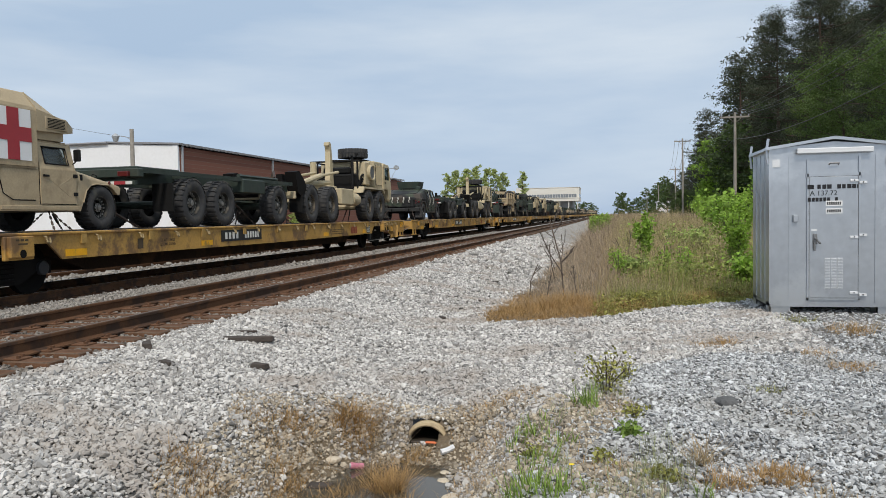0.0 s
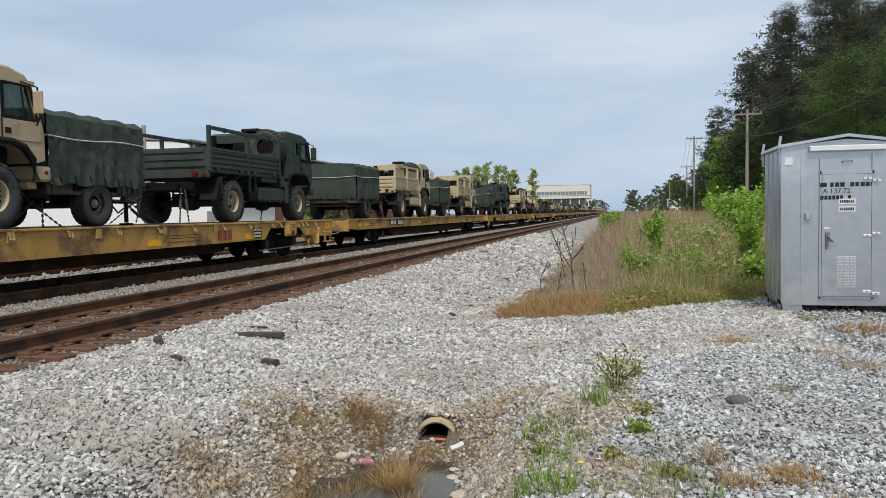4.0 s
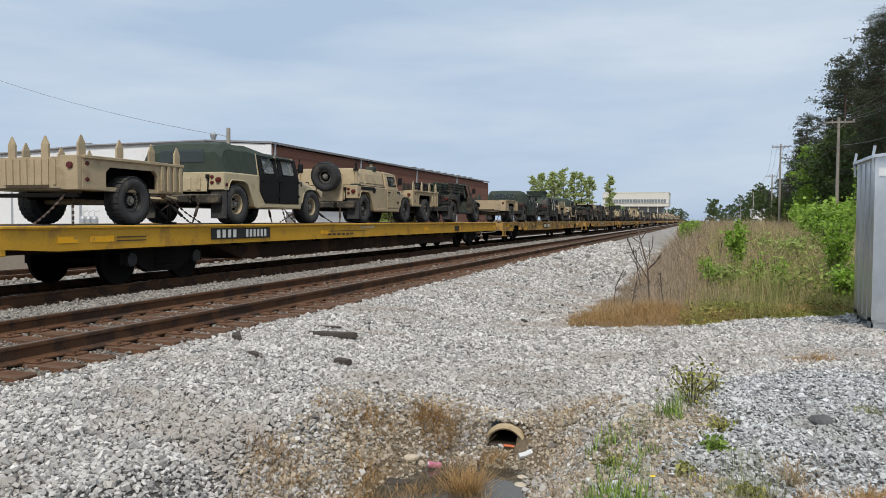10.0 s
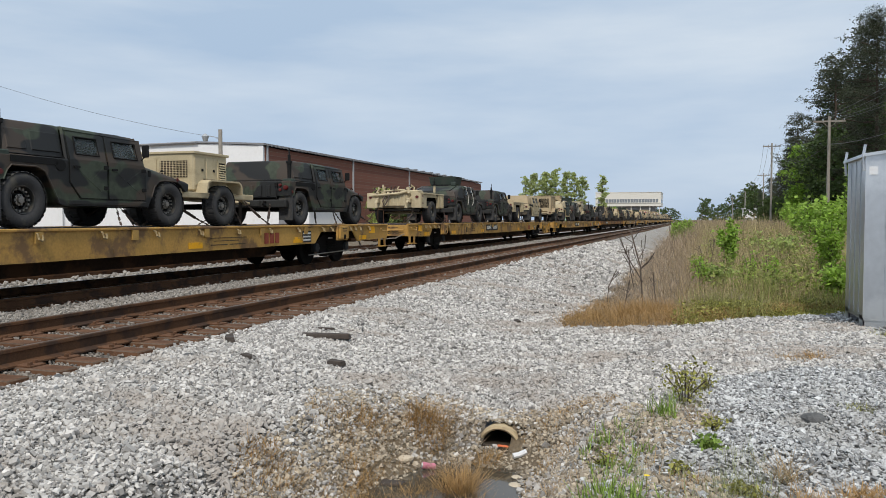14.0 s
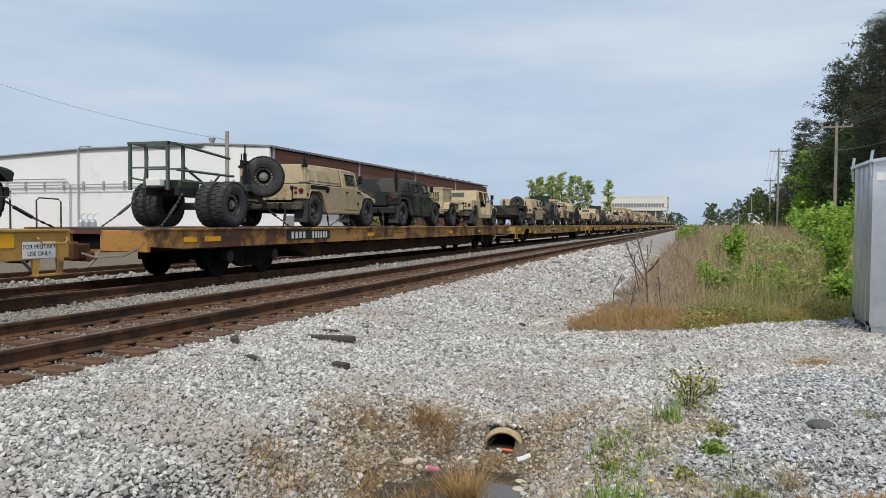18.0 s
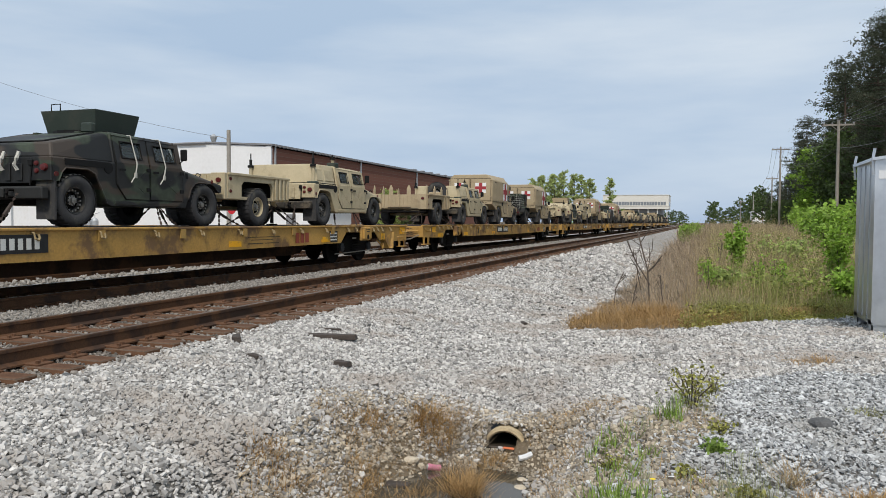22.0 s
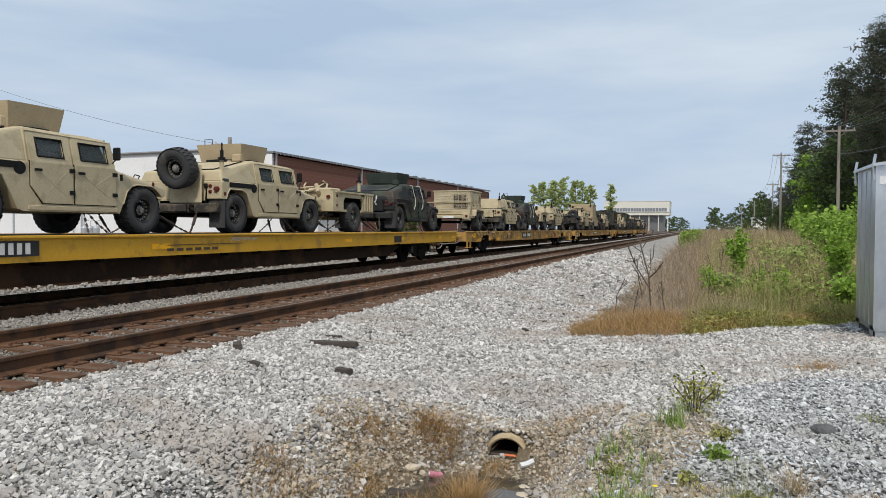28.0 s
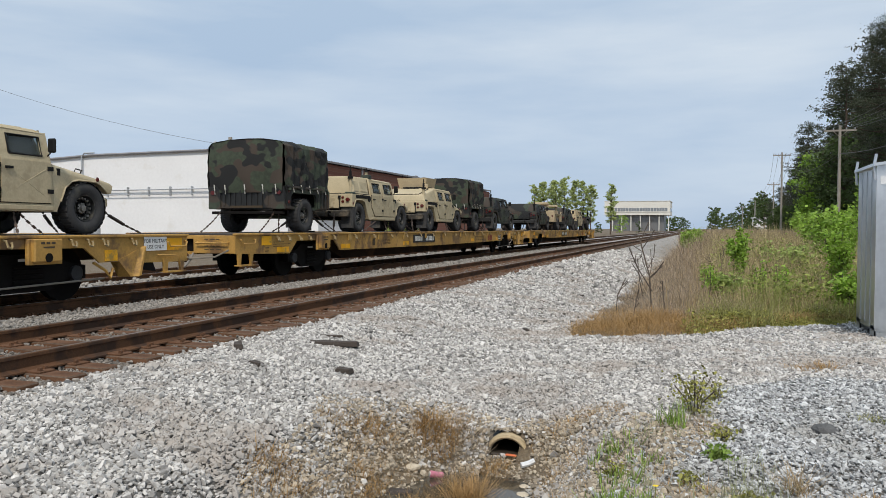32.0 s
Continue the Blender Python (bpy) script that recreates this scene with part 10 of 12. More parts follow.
def standard_cab(v, paint):
    """The flat-faced cab with a quarter window behind a wide door window."""
    low = [(1.12, 1.36), (1.12, 1.92), (2.93, 1.92), (2.98, 1.70), (2.98, 1.24), (2.80, 1.18), (2.70, 1.32), (2.56, 1.46), (2.3, 1.54), (1.65, 1.54), (1.34, 1.46), (1.22, 1.36)]
    roof = [(1.12, 2.62), (1.12, 2.78), (1.25, 2.85), (2.3, 2.83), (2.62, 2.74), (2.72, 2.62)]
    cab = cab_shell(v, paint, low, roof, 1.19, 1.92, 2.62, 2.93, 2.72, 1.12, 2.0)
    for sx in (-1, 1):
        x, e = sx * 1.192, sx * 0.012
        def plate(y0, y1, z0, z1, d0=0.0, d1=1.0):
            return S().box(min(x + e * d0, x + e * d1), max(x + e * d0, x + e * d1), y0, y1, z0, z1, 0.004)
        d = part("cab_door", plate(2.10, 2.90, 1.56, 1.91), paint, cab)
        part("handle", plate(2.14, 2.26, 1.66, 1.76, 1, 2), BLACK, d)
        xa, xb = x - e * 3, x - e * 2.4
        for name, holder, ring in (("door_window", d, [(2.11, 1.93), (2.88, 1.93), (2.70, 2.61), (2.11, 2.61)]), ("rear_quarter_window", cab, [(1.55, 2.06), (2.0, 2.06), (2.0, 2.61), (1.55, 2.61)])):
            part(name, slab([(xa, y, z) for y, z in ring], [(xb, y, z) for y, z in ring]), CAB_GLASS, holder)
        x0, x1 = sorted((x - e * 4.5, x + e * 0.4))
        fr = S().box(x0, x1, 1.12, 1.60, 1.90, 2.64).box(x0, x1, 1.60, 2.11, 1.90, 2.12, 0.0).box(x0, x1, 1.60, 2.80, 2.55, 2.64)
        part("rear_side_panel", fr, paint, cab)
        fr = S()
        for ya, yb, za, zb in ((1.60, 1.63, 2.12, 2.55), (1.95, 1.98, 2.12, 2.55), (1.63, 1.95, 2.12, 2.15), (1.63, 1.95, 2.52, 2.55), (2.12, 2.15, 1.96, 2.55), (2.12, 2.84, 1.93, 1.96), (2.12, 2.70, 2.53, 2.56)):
            fr.box(x0, max(x1, x0 + 0.064), ya, yb, za, zb)
        fr.tube([(x + e * 0.5, 2.83, 1.95), (x + e * 0.5, 2.68, 2.54)], 0.028, 5).tube([(x + e * 0.3, 2.56, 1.95), (x + e * 0.3, 2.50, 2.54)], 0.018, 5)
        part("window_seal", fr, BLACK, cab, "black rubber window seals")
        part("door_gap", S().tube([(x + e * 1.1, 2.085, 2.55), (x + e * 1.1, 2.085, 1.56)], 0.010, 4), BLACK, cab)
        part("grab_handle", S().tube([(x, 1.36, 1.75), (x + e * 3, 1.38, 1.80), (x + e * 3, 1.38, 2.35), (x, 1.36, 2.4)], 0.016, 5), paint, cab)
        mirror = part("mirror_arm", S().tube([(x, 2.5, 2.60), (sx * 1.40, 2.62, 2.50), (sx * 1.40, 2.66, 1.98), (x, 2.82, 1.86)], 0.015, 5), BLACK, cab)
        part("mirror", S().box(sx * 1.40 - 0.09, sx * 1.40 + 0.09, 2.60, 2.66, 2.03, 2.44, 0.02), paint, mirror)
        part("wheel_arch", S().tube([(sx * 1.18, 1.20, 1.12), (sx * 1.18, 1.26, 1.36), (sx * 1.18, 1.42, 1.48), (sx * 1.18, 1.66, 1.53), (sx * 1.18, 2.3, 1.53), (sx * 1.18, 2.54, 1.45), (sx * 1.18, 2.72, 1.24), (sx * 1.18, 2.78, 0.86)], 0.065, 6), BLACK, cab, "broad black wheel arch")
        # black box paints the shade inside the arch
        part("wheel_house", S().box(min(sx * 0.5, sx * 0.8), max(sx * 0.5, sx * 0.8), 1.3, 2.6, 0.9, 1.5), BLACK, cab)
    s = slab([(-1.08, 2.90, 1.93), (1.08, 2.90, 1.93), (1.08, 2.91, 1.93), (-1.08, 2.91, 1.93)], [(-1.08, 2.69, 2.61), (1.08, 2.69, 2.61), (1.08, 2.70, 2.61), (-1.08, 2.70, 2.61)])
    part("windscreen", s, CAB_GLASS, cab)
    part("air_intake", S().box(-0.2, 0.35, 1.12, 1.55, 2.86, 2.97, 0.03), BLACK, cab, "black roof vent")
    return cab


def armoured_cab(v, paint):
    """The wedge-shaped armoured cab with one small window in each door."""
    low = [(1.10, 1.52), (1.10, 1.93), (2.60, 1.93), (2.80, 1.74), (2.82, 1.66), (2.58, 1.20), (2.44, 1.22), (2.36, 1.46), (1.50, 1.52)]
    roof = [(1.10, 2.48), (1.10, 2.86), (1.75, 2.86), (2.28, 2.68), (2.36, 2.48)]
    cab = cab_shell(v, paint, low, roof, 1.17, 1.93, 2.48, 2.60, 2.36, 1.10, 1.80)
    for sx in (-1, 1):
        x, e = sx * 1.172, sx * 0.012
        x0, x1 = sorted((x - e * 5, x + e * 0.5))
        side = part("armour_plate", S().box(x0, x1, 1.10, 1.86, 1.92, 2.52), paint, cab)
        part("door_plate", S().prism([(1.80, 1.56), (1.80, 1.92), (2.58, 1.92), (2.72, 1.72), (2.66, 1.60)], *sorted((x, x + e * 2))), paint, cab)
        for y in (1.24, 1.52):
            for z in (1.62, 1.86, 2.2, 2.5):
                part("bolt_head", S().lathe([(x + e * 1.6, 0.0), (x + e * 1.6, 0.022), (x, 0.022)], 6, (0, y, z)), RIM_BLACK, side)
        xa, xb = x - e * 3, x - e * 2.4
        ring = [(1.90, 1.95), (2.56, 1.90), (2.36, 2.47), (1.86, 2.47)]
        part("door_window", slab([(xa, y, z) for y, z in ring], [(xb, y, z) for y, z in ring]), CAB_GLASS, cab)
        rim = [(1.92, 1.97), (2.52, 1.92), (2.34, 2.44), (1.88, 2.46), (1.92, 1.97)]
        part("window_seal", S().tube([(x + e, y, z) for y, z in rim], 0.032, 5), BLACK, cab, "heavy black window seal")
        part("window_bar", S().tube([(x + e, 2.16, 1.95), (x + e, 2.08, 2.45)], 0.016, 4), BLACK, cab)
        part("hinge", S().box(*sorted((x, x + e * 4)), 1.74, 1.90, 2.20, 2.28, 0.01).box(*sorted((x, x + e * 4)), 1.76, 1.94, 1.66, 1.74, 0.01), paint, cab)
        mirror = part("mirror_arm", S().tube([(x, 2.35, 2.5), (sx * 1.40, 2.46, 2.52), (sx * 1.40, 2.48, 2.0)], 0.016, 5), BLACK, cab)
        part("mirror", S().box(sx * 1.40 - 0.09, sx * 1.40 + 0.09, 2.44, 2.50, 2.0, 2.40, 0.02), BLACK, mirror)
        arch = [(1.24, 0.86), (1.24, 1.10), (1.44, 1.44), (1.58, 1.50), (2.44, 1.46), (2.50, 0.84)]
        inner = [(2.40, 0.84), (2.34, 1.38), (1.62, 1.42), (1.50, 1.38), (1.36, 1.08), (1.32, 0.86)]
        s = S()
        for k in range(5):
            q = [arch[k], arch[k + 1], inner[4 - k], inner[5 - k]]
            s.prism(q, *sorted((sx * 0.86, sx * 1.20)))
        part("wheel_arch", s, paint, cab, "flat-sided steel wheel arch")
        # black filler in place of the shade within the steel arch
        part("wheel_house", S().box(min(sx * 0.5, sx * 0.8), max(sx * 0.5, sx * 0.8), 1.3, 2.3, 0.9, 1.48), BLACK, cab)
    s = slab([(-1.0, 2.57, 1.95), (1.0, 2.57, 1.95), (1.0, 2.59, 1.95), (-1.0, 2.59, 1.95)], [(-1.0, 2.33, 2.47), (1.0, 2.33, 2.47), (1.0, 2.35, 2.47), (-1.0, 2.35, 2.47)])
    part("windscreen", s, CAB_GLASS, cab)
    part("sun_visor", slab([(-1.1, 2.20, 2.70), (1.1, 2.20, 2.70), (1.1, 2.42, 2.60), (-1.1, 2.42, 2.60)], [(-1.1, 2.20, 2.73), (1.1, 2.20, 2.73), (1.1, 2.42, 2.63), (-1.1, 2.42, 2.63)]), paint, cab)
    return cab


def cargo_truck(paint, axles, label, armoured=False, rim=None):
    """A cab-over cargo truck with a slatted bed. axles: 2 or 3; the front axle is at +1.95."""
    rim = rim or (RUSTY_HUB if armoured else TAN_LIGHT)
    v = thing("cargo_truck", label, "army truck", "army cargo trucks")
    R = 0.55
    rear = (-1.95,) if axles == 2 else (-3.0, -1.6)
    y_back = -3.1 if axles == 2 else -4.10
    s = S()
    for sx in (-1, 1):
        s.box(sx * 0.42 - 0.06, sx * 0.42 + 0.06, y_back + 0.1, 2.7, 0.86, 1.10)
    for y in rear + (1.95,):
        s.tube([(-0.9, y, R), (0.9, y, R)], 0.10, 8)
        s.lathe([(-0.22, 0.0), (-0.16, 0.2), (0.16, 0.2), (0.22, 0.0)], 10, (0, y, R), "y")
    part("chassis", s, STEEL_DARK if paint is not GREEN else GREEN, v)
    for y in rear + (1.95,):
        for sx in (-1, 1):
            wheel(v, sx * 1.02, y, R, 0.38, rim)
    # bed
    y0, y1, zf, zt, zr = y_back, 0.58, 1.42, 1.96, 2.52
    part("bed_floor", S().box(-1.2, 1.2, y0, y1, zf - 0.10, zf, 0.01), paint, v)
    for y in rows_of(y0 + 0.35, y1 - 0.2, 6 if axles == 2 else 8):
        part("bed_crossmember", S().prism([(-1.14, zf - 0.10), (-0.95, zf - 0.27), (0.95, zf - 0.27), (1.14, zf - 0.10)], y - 0.05, y + 0.05).move(Matrix.Rotation(math.radians(90), 4, "Z")), paint, v)
    n = 3 if axles == 3 else 2
    for sx in (-1, 1):
        x0, x1 = sorted((sx * 1.17, sx * 1.205))
        r0, r1 = sorted((sx * 1.20, sx * 1.235))
        for k in range(n):
            a, b = y0 + (y1 - y0) * k / n, y0 + (y1 - y0) * (k + 1) / n
            bs = S().box(x0, x1, a + 0.02, b - 0.02, zf, zt - 0.03, 0.008)
            for z in (zf + 0.03, zf + 0.16, zf + 0.29, zf + 0.42):
                bs.prism([(a + 0.05, z), (b - 0.05, z), (b - 0.05, z + 0.075), (a + 0.05, z + 0.075)], r0, r1)
            bs.box(r0, r1 + (0.01 if sx > 0 else 0), a + 0.02, b - 0.02, zt - 0.06, zt, 0.008)
            board = part("side_board", bs, paint, v)
            for y in (a + 0.35, b - 0.35):
                part("hinge", S().box(*sorted((sx * 1.20, sx * 1.26)), y - 0.06, y + 0.06, zf - 0.05, zf + 0.02, 0.01), paint, board)
            # folded troop seat panels lean inside the rack
            if paint is not GREEN:
                xs = sx * 1.12
                lean = sx * (0.10 if k else 0.02)
                z0, z1 = zt - 0.08, zr - 0.13 - 0.04 * k
                pa, pb = a + 0.10, b - (b - a) * (0.08 if k else 0.05)
                part("rack_panel", slab([(xs - 0.015, pa, z0), (xs + 0.015, pa, z0), (xs + 0.015, pb, z0), (xs - 0.015, pb, z0)],
                                        [(xs + lean - 0.015, pa, z1), (xs + lean + 0.015, pa, z1), (xs + lean + 0.015, pb - 0.14, z1 - 0.06), (xs + lean - 0.015, pb - 0.14, z1 - 0.06)]), paint, v, "folded troop seat panel")
        for k in range(n + 1):
            y = y0 + (y1 - y0) * k / n
            p0, p1 = sorted((sx * 1.17, sx * 1.25))
            top = zr if paint is not GREEN or k == 0 else zr - 0.1
            part("bed_post", S().box(p0, p1, y - 0.04, y + 0.04, zf - 0.06, top if k < n else zr), paint, v)
        rl = S().box(*sorted((sx * 1.175, sx * 1.215)), y0, y1, zr - 0.10, zr, 0.006)
        rail = part("rack_rail", rl, paint, v)
        for y in (y0 + 0.75, y1 - 0.55):
            part("rack_strap", S().box(*sorted((sx * 1.165, sx * 1.222)), y - 0.012, y + 0.012, zr - 0.12, zr + 0.006), BLACK, rail)
    tg = part("tailgate", S().box(-1.17, 1.17, y0 - 0.04, y0 + 0.01, zf, zt, 0.01), paint, v)
    for z in (zf + 0.04, zf + 0.22, zf + 0.40):
        part("pressed_rib", S().box(-1.1, 1.1, y0 - 0.07, y0 - 0.04, z, z + 0.10, 0.012), paint, tg)
    part("front_board", S().box(-1.16, 1.16, y1 - 0.04, y1, zf, 2.1), paint, v)
    # rear end
    sill = part("rear_sill", S().box(-1.2, 1.2, y0 - 0.05, y0 + 0.06, zf - 0.24, zf - 0.01, 0.015), paint, v)
    part("number_strip", S().box(0.28, 0.60, y0 - 0.055, y0 - 0.051, zf - 0.15, zf - 0.08), STENCIL, sill)
    part("tow_beam", S().box(-0.8, 0.8, y0 - 0.02, y0 + 0.12, 0.86, 1.08, 0.02), STEEL_DARK, v)
    for sx in (-1, 1):
        part("tail_light", S().lathe([(y0 - 0.10, 0.075), (y0 - 0.05, 0.075), (y0 - 0.05, 0.0)], 12, (sx * 0.86, 0, zf - 0.12), "y"), RED_LAMP, sill, "round red tail light")
        part("marker_lamp", S().box(sx * 1.1 - 0.05, sx * 1.1 + 0.05, y0 - 0.08, y0 - 0.05, zf - 0.21, zf - 0.13, 0.01), RED_LAMP, sill)
        part("mud_flap", slab([(sx * 1.02 - 0.22, rear[0] - 0.95, 0.62), (sx * 1.02 + 0.22, rear[0] - 0.95, 0.62), (sx * 1.02 + 0.22, rear[0] - 0.92, 0.62), (sx * 1.02 - 0.22, rear[0] - 0.92, 0.62)], [(sx * 1.02 - 0.22, rear[0] - 0.72, 1.24), (sx * 1.02 + 0.22, rear[0] - 0.72, 1.24), (sx * 1.02 + 0.22, rear[0] - 0.69, 1.24), (sx * 1.02 - 0.22, rear[0] - 0.69, 1.24)]), BLACK, v)
        part("flap_bracket", S().box(*sorted((sx * 0.6, sx * 1.2)), rear[0] - 0.64, rear[0] - 0.58, 0.80, 0.86).box(*sorted((sx * 1.14, sx * 1.2)), rear[0] - 0.64, rear[0] - 0.58, 0.84, 1.24), paint, v)
        part("tow_shackle", S().tube([(sx * 0.42, y0 - 0.02, 1.0), (sx * 0.42, y0 - 0.18, 1.0), (sx * 0.42, y0 - 0.18, 0.86), (sx * 0.42, y0 - 0.02, 0.86)], 0.03, 5), STEEL_DARK, v)
        x0, x1 = sorted((sx * 0.66, sx * 1.16))
        ya = -0.50 if axles == 2 else -0.30
        tank = part("fuel_tank", S().box(x0, x1, ya, 1.08, 0.60, 1.02, 0.06), paint, v, "boxy side fuel tank")
        for y in (ya + 0.55, 0.75):
            part("tank_strap", S().box(x0 - 0.006, x1 + 0.006, y - 0.025, y + 0.025, 0.575, 1.03, 0.006), paint, tank)
        part("step_plate", S().box(*sorted((sx * 1.12, sx * 1.20)), 1.06, 1.24, 0.56, 1.22, 0.02), paint, v)
        part("cab_mount", S().box(*sorted((sx * 0.8, sx * 1.17)), 0.80, 1.10, 1.04, 1.40, 0.03), paint, v)
        part("tool_box", S().box(*sorted((sx * 0.84, sx * 1.16)), -0.35, 0.55, zf - 0.24, zf - 0.06, 0.02), paint, v)
        yb = ya - 0.50
        part("battery_box", S().box(*sorted((sx * 0.78, sx * 1.14)), yb, yb + 0.38, 0.62, 0.86, 0.02), STEEL_DARK, v)
        part("box_hanger", S().box(*sorted((sx * 1.08, sx * 1.13)), yb, yb + 0.05, 0.86, zf - 0.1).box(*sorted((sx * 1.08, sx * 1.13)), yb + 0.33, yb + 0.38, 0.86, zf - 0.1), paint, v)
    part("spare_bracket", S().box(-0.3, 0.9, 0.80, 0.98, 1.1, 2.5, 0.02), STEEL_DARK, v)
    wheel(v, 0.55, 0.94, R, 0.36, rim, turn=pose(0.74, 0.88, 2.04 if armoured else 2.20, 0, 0, 90))
    (armoured_cab if armoured else standard_cab)(v, paint)
    yf = 2.62 if armoured else 2.80
    bumper = part("front_bumper", S().box(-1.18, 1.18, yf, yf + 0.34, 0.86, 1.14, 0.04).box(-1.0, 1.0, yf, yf + 0.2, 0.72, 0.86, 0.02), paint, v)
    for sx in (-1, 1):
        part("headlight", S().lathe([(yf + 0.34, 0.10), (yf + 0.37, 0.09), (yf + 0.38, 0.0)], 12, (sx * 0.92, 0, 1.01), "y"), WHITE, bumper)
        part("side_marker", S().lathe([(sx * 1.20, 0.0), (sx * 1.20, 0.035), (sx * 1.17, 0.035)], 8, (0, yf + 0.2, 1.02)), RED_LAMP, bumper)
    part("exhaust_stack", S().tube([(-0.95, 0.9, 1.2), (-0.95, 0.9, 2.75)], 0.09, 8), STEEL_DARK, v)
    if armoured:
        antenna(v, 0.95, 1.6, 2.80, 0.30)
    for sx in (-1, 1):
        chain(v, (sx * 0.5, yf + 0.2, 0.85), (sx * 0.9, yf + 0.85, 0.02))
        chain(v, (sx * 0.45, y0, 0.95), (sx * 0.9, y0 - 0.8, 0.02))
        chain(v, (sx * 0.55, y0, 0.95), (sx * 0.7, y0 - 0.1, 0.02))
    return v


def hook_truck(paint, label):
    """An eight-wheeled load-handling truck: axles at -2.75, -1.25, 2.65, 4.15 from its middle."""
    v = thing("hook_loader_truck", label, "army truck", "load-handling trucks")
    R = 0.66
    ax = (-3.9, -2.1, 2.05, 3.55)
    s = S()
    for sx in (-1, 1):
        s.box(sx * 0.42 - 0.07, sx * 0.42 + 0.07, -4.6, 4.6, 0.95, 1.25)
    for y in ax:
        s.tube([(-0.95, y, R), (0.95, y, R)], 0.12, 8)
    part("chassis", s, paint, v)
    for y in ax:
        for sx in (-1, 1):
            wheel(v, sx * 1.02, y, R, 0.42, GRIMY_TAN)
    for sx in (-1, 1):
        s = S()
        s.prism([(-4.55, 1.05), (-4.75, 1.75), (-4.45, 1.80), (-4.05, 1.48), (-3.9, 1.30), (-4.2, 0.9)], min(sx * 0.85, sx * 1.2), max(sx * 0.85, sx * 1.2))
        part("rear_fender", s, STEEL_DARK, v)
        part("mud_flap", S().box(sx * 1.02 - 0.22, sx * 1.02 + 0.22, -4.35, -4.32, 0.4, 1.0), BLACK, v)
        x0, x1 = sorted((sx * 0.62, sx * 1.18))
        part("side_locker", S().box(x0, x1, -1.05, 0.25, 0.72, 1.35, 0.03), paint, v)
        part("fuel_tank", S().tube([(sx * 0.9, 0.45, 0.95), (sx * 0.9, 1.15, 0.95)], 0.27, 14), paint, v)
        part("front_fender", S().prism([(1.25, 1.25), (1.45, 1.52), (4.1, 1.52), (4.25, 1.3), (4.2, 1.25), (4.0, 1.44), (1.55, 1.44), (1.35, 1.25)], min(sx * 0.8, sx * 1.2), max(sx * 0.8, sx * 1.2)), paint, v)
    part("rear_light_bar", S().box(-1.15, 1.15, -4.72, -4.6, 0.85, 1.1, 0.02), paint, v)
    # load arm
    s = S()
    s.box(-0.3, 0.3, -4.3, 0.3, 1.28, 1.52, 0.03)
    s.tube([(-0.4, -3.5, 1.4), (-0.4, -0.4, 1.62)], 0.10, 8).tube([(0.4, -3.5, 1.4), (0.4, -0.4, 1.62)], 0.10, 8)
    part("lift_frame", s, paint, v)
    s = S()
    s.prism([(0.0, 1.45), (0.48, 1.45), (0.40, 2.2), (0.30, 3.05), (0.27, 3.28), (0.16, 3.40), (0.04, 3.36), (0.02, 3.24), (0.10, 3.22), (0.15, 3.0), (0.12, 2.2)], -0.10, 0.10)
    part("hook_arm", s, paint, v, "upright load hook arm")
    part("roller_guides", S().tube([(-0.6, -4.4, 1.4), (0.6, -4.4, 1.4)], 0.12, 8).box(-0.7, -0.5, -4.6, -4.2, 1.2, 1.7).box(0.5, 0.7, -4.6, -4.2, 1.2, 1.7), STEEL_DARK, v)
    # engine and gear behind the cab
    part("engine_block", S().box(-0.9, 0.85, 1.0, 2.1, 1.3, 2.1, 0.06).box(-0.6, 0.5, 1.1, 2.0, 2.1, 2.4, 0.06), BLACK, v)
    s = S()
    for x in (-0.95, 0.95):
        s.tube([(x, 0.75, 1.3), (x, 0.75, 2.62), (x, 2.1, 2.62)], 0.04, 6).tube([(x, 1.4, 1.3), (x, 1.4, 2.62)], 0.03, 6)
    s.tube([(-0.95, 0.75, 2.62), (0.95, 0.75, 2.62)], 0.04, 6).tube([(-0.95, 0.75, 2.0), (0.95, 0.75, 2.0)], 0.03, 6)
    part("gear_frame", s, BLACK, v, "black frame round the gear behind the cab")
    for k in range(3):
        part("engine_hose", S().tube([(0.9, 0.85 + 0.12 * k, 1.45), (1.05, 0.95 + 0.28 * k, 2.0), (0.98, 1.9, 2.25 - 0.2 * k)], 0.045, 6), BLACK, v)
    part("intake_housing", S().box(0.55, 1.12, 1.15, 1.75, 1.60, 2.62, 0.04), paint, v)
    ai = part("air_intake_drum", S().lathe([(1.0, 0.34), (1.24, 0.34), (1.25, 0.31), (1.2, 0.27), (1.2, 0.0)], 20, (0, 1.70, 2.16)), paint, v, "round air-cleaner drum")
    part("intake_screen", S().lathe([(1.205, 0.26), (1.215, 0.26), (1.222, 0.0)], 18, (0, 1.70, 2.16)), STEEL_GREY, ai)
    part("exhaust_stack", S().tube([(0.80, 0.60, 1.5), (0.80, 0.60, 2.75), (0.80, 0.52, 2.85)], 0.06, 8), BLACK, v)
    part("air_cleaner", S().tube([(-0.8, 0.62, 1.5), (-0.8, 0.62, 2.6)], 0.13, 10), paint, v)
    part("work_light", S().tube([(0.95, 0.75, 2.62), (0.95, 0.70, 2.85)], 0.015, 4).box(0.88, 1.02, 0.64, 0.74, 2.85, 2.95, 0.02), BLACK, v)
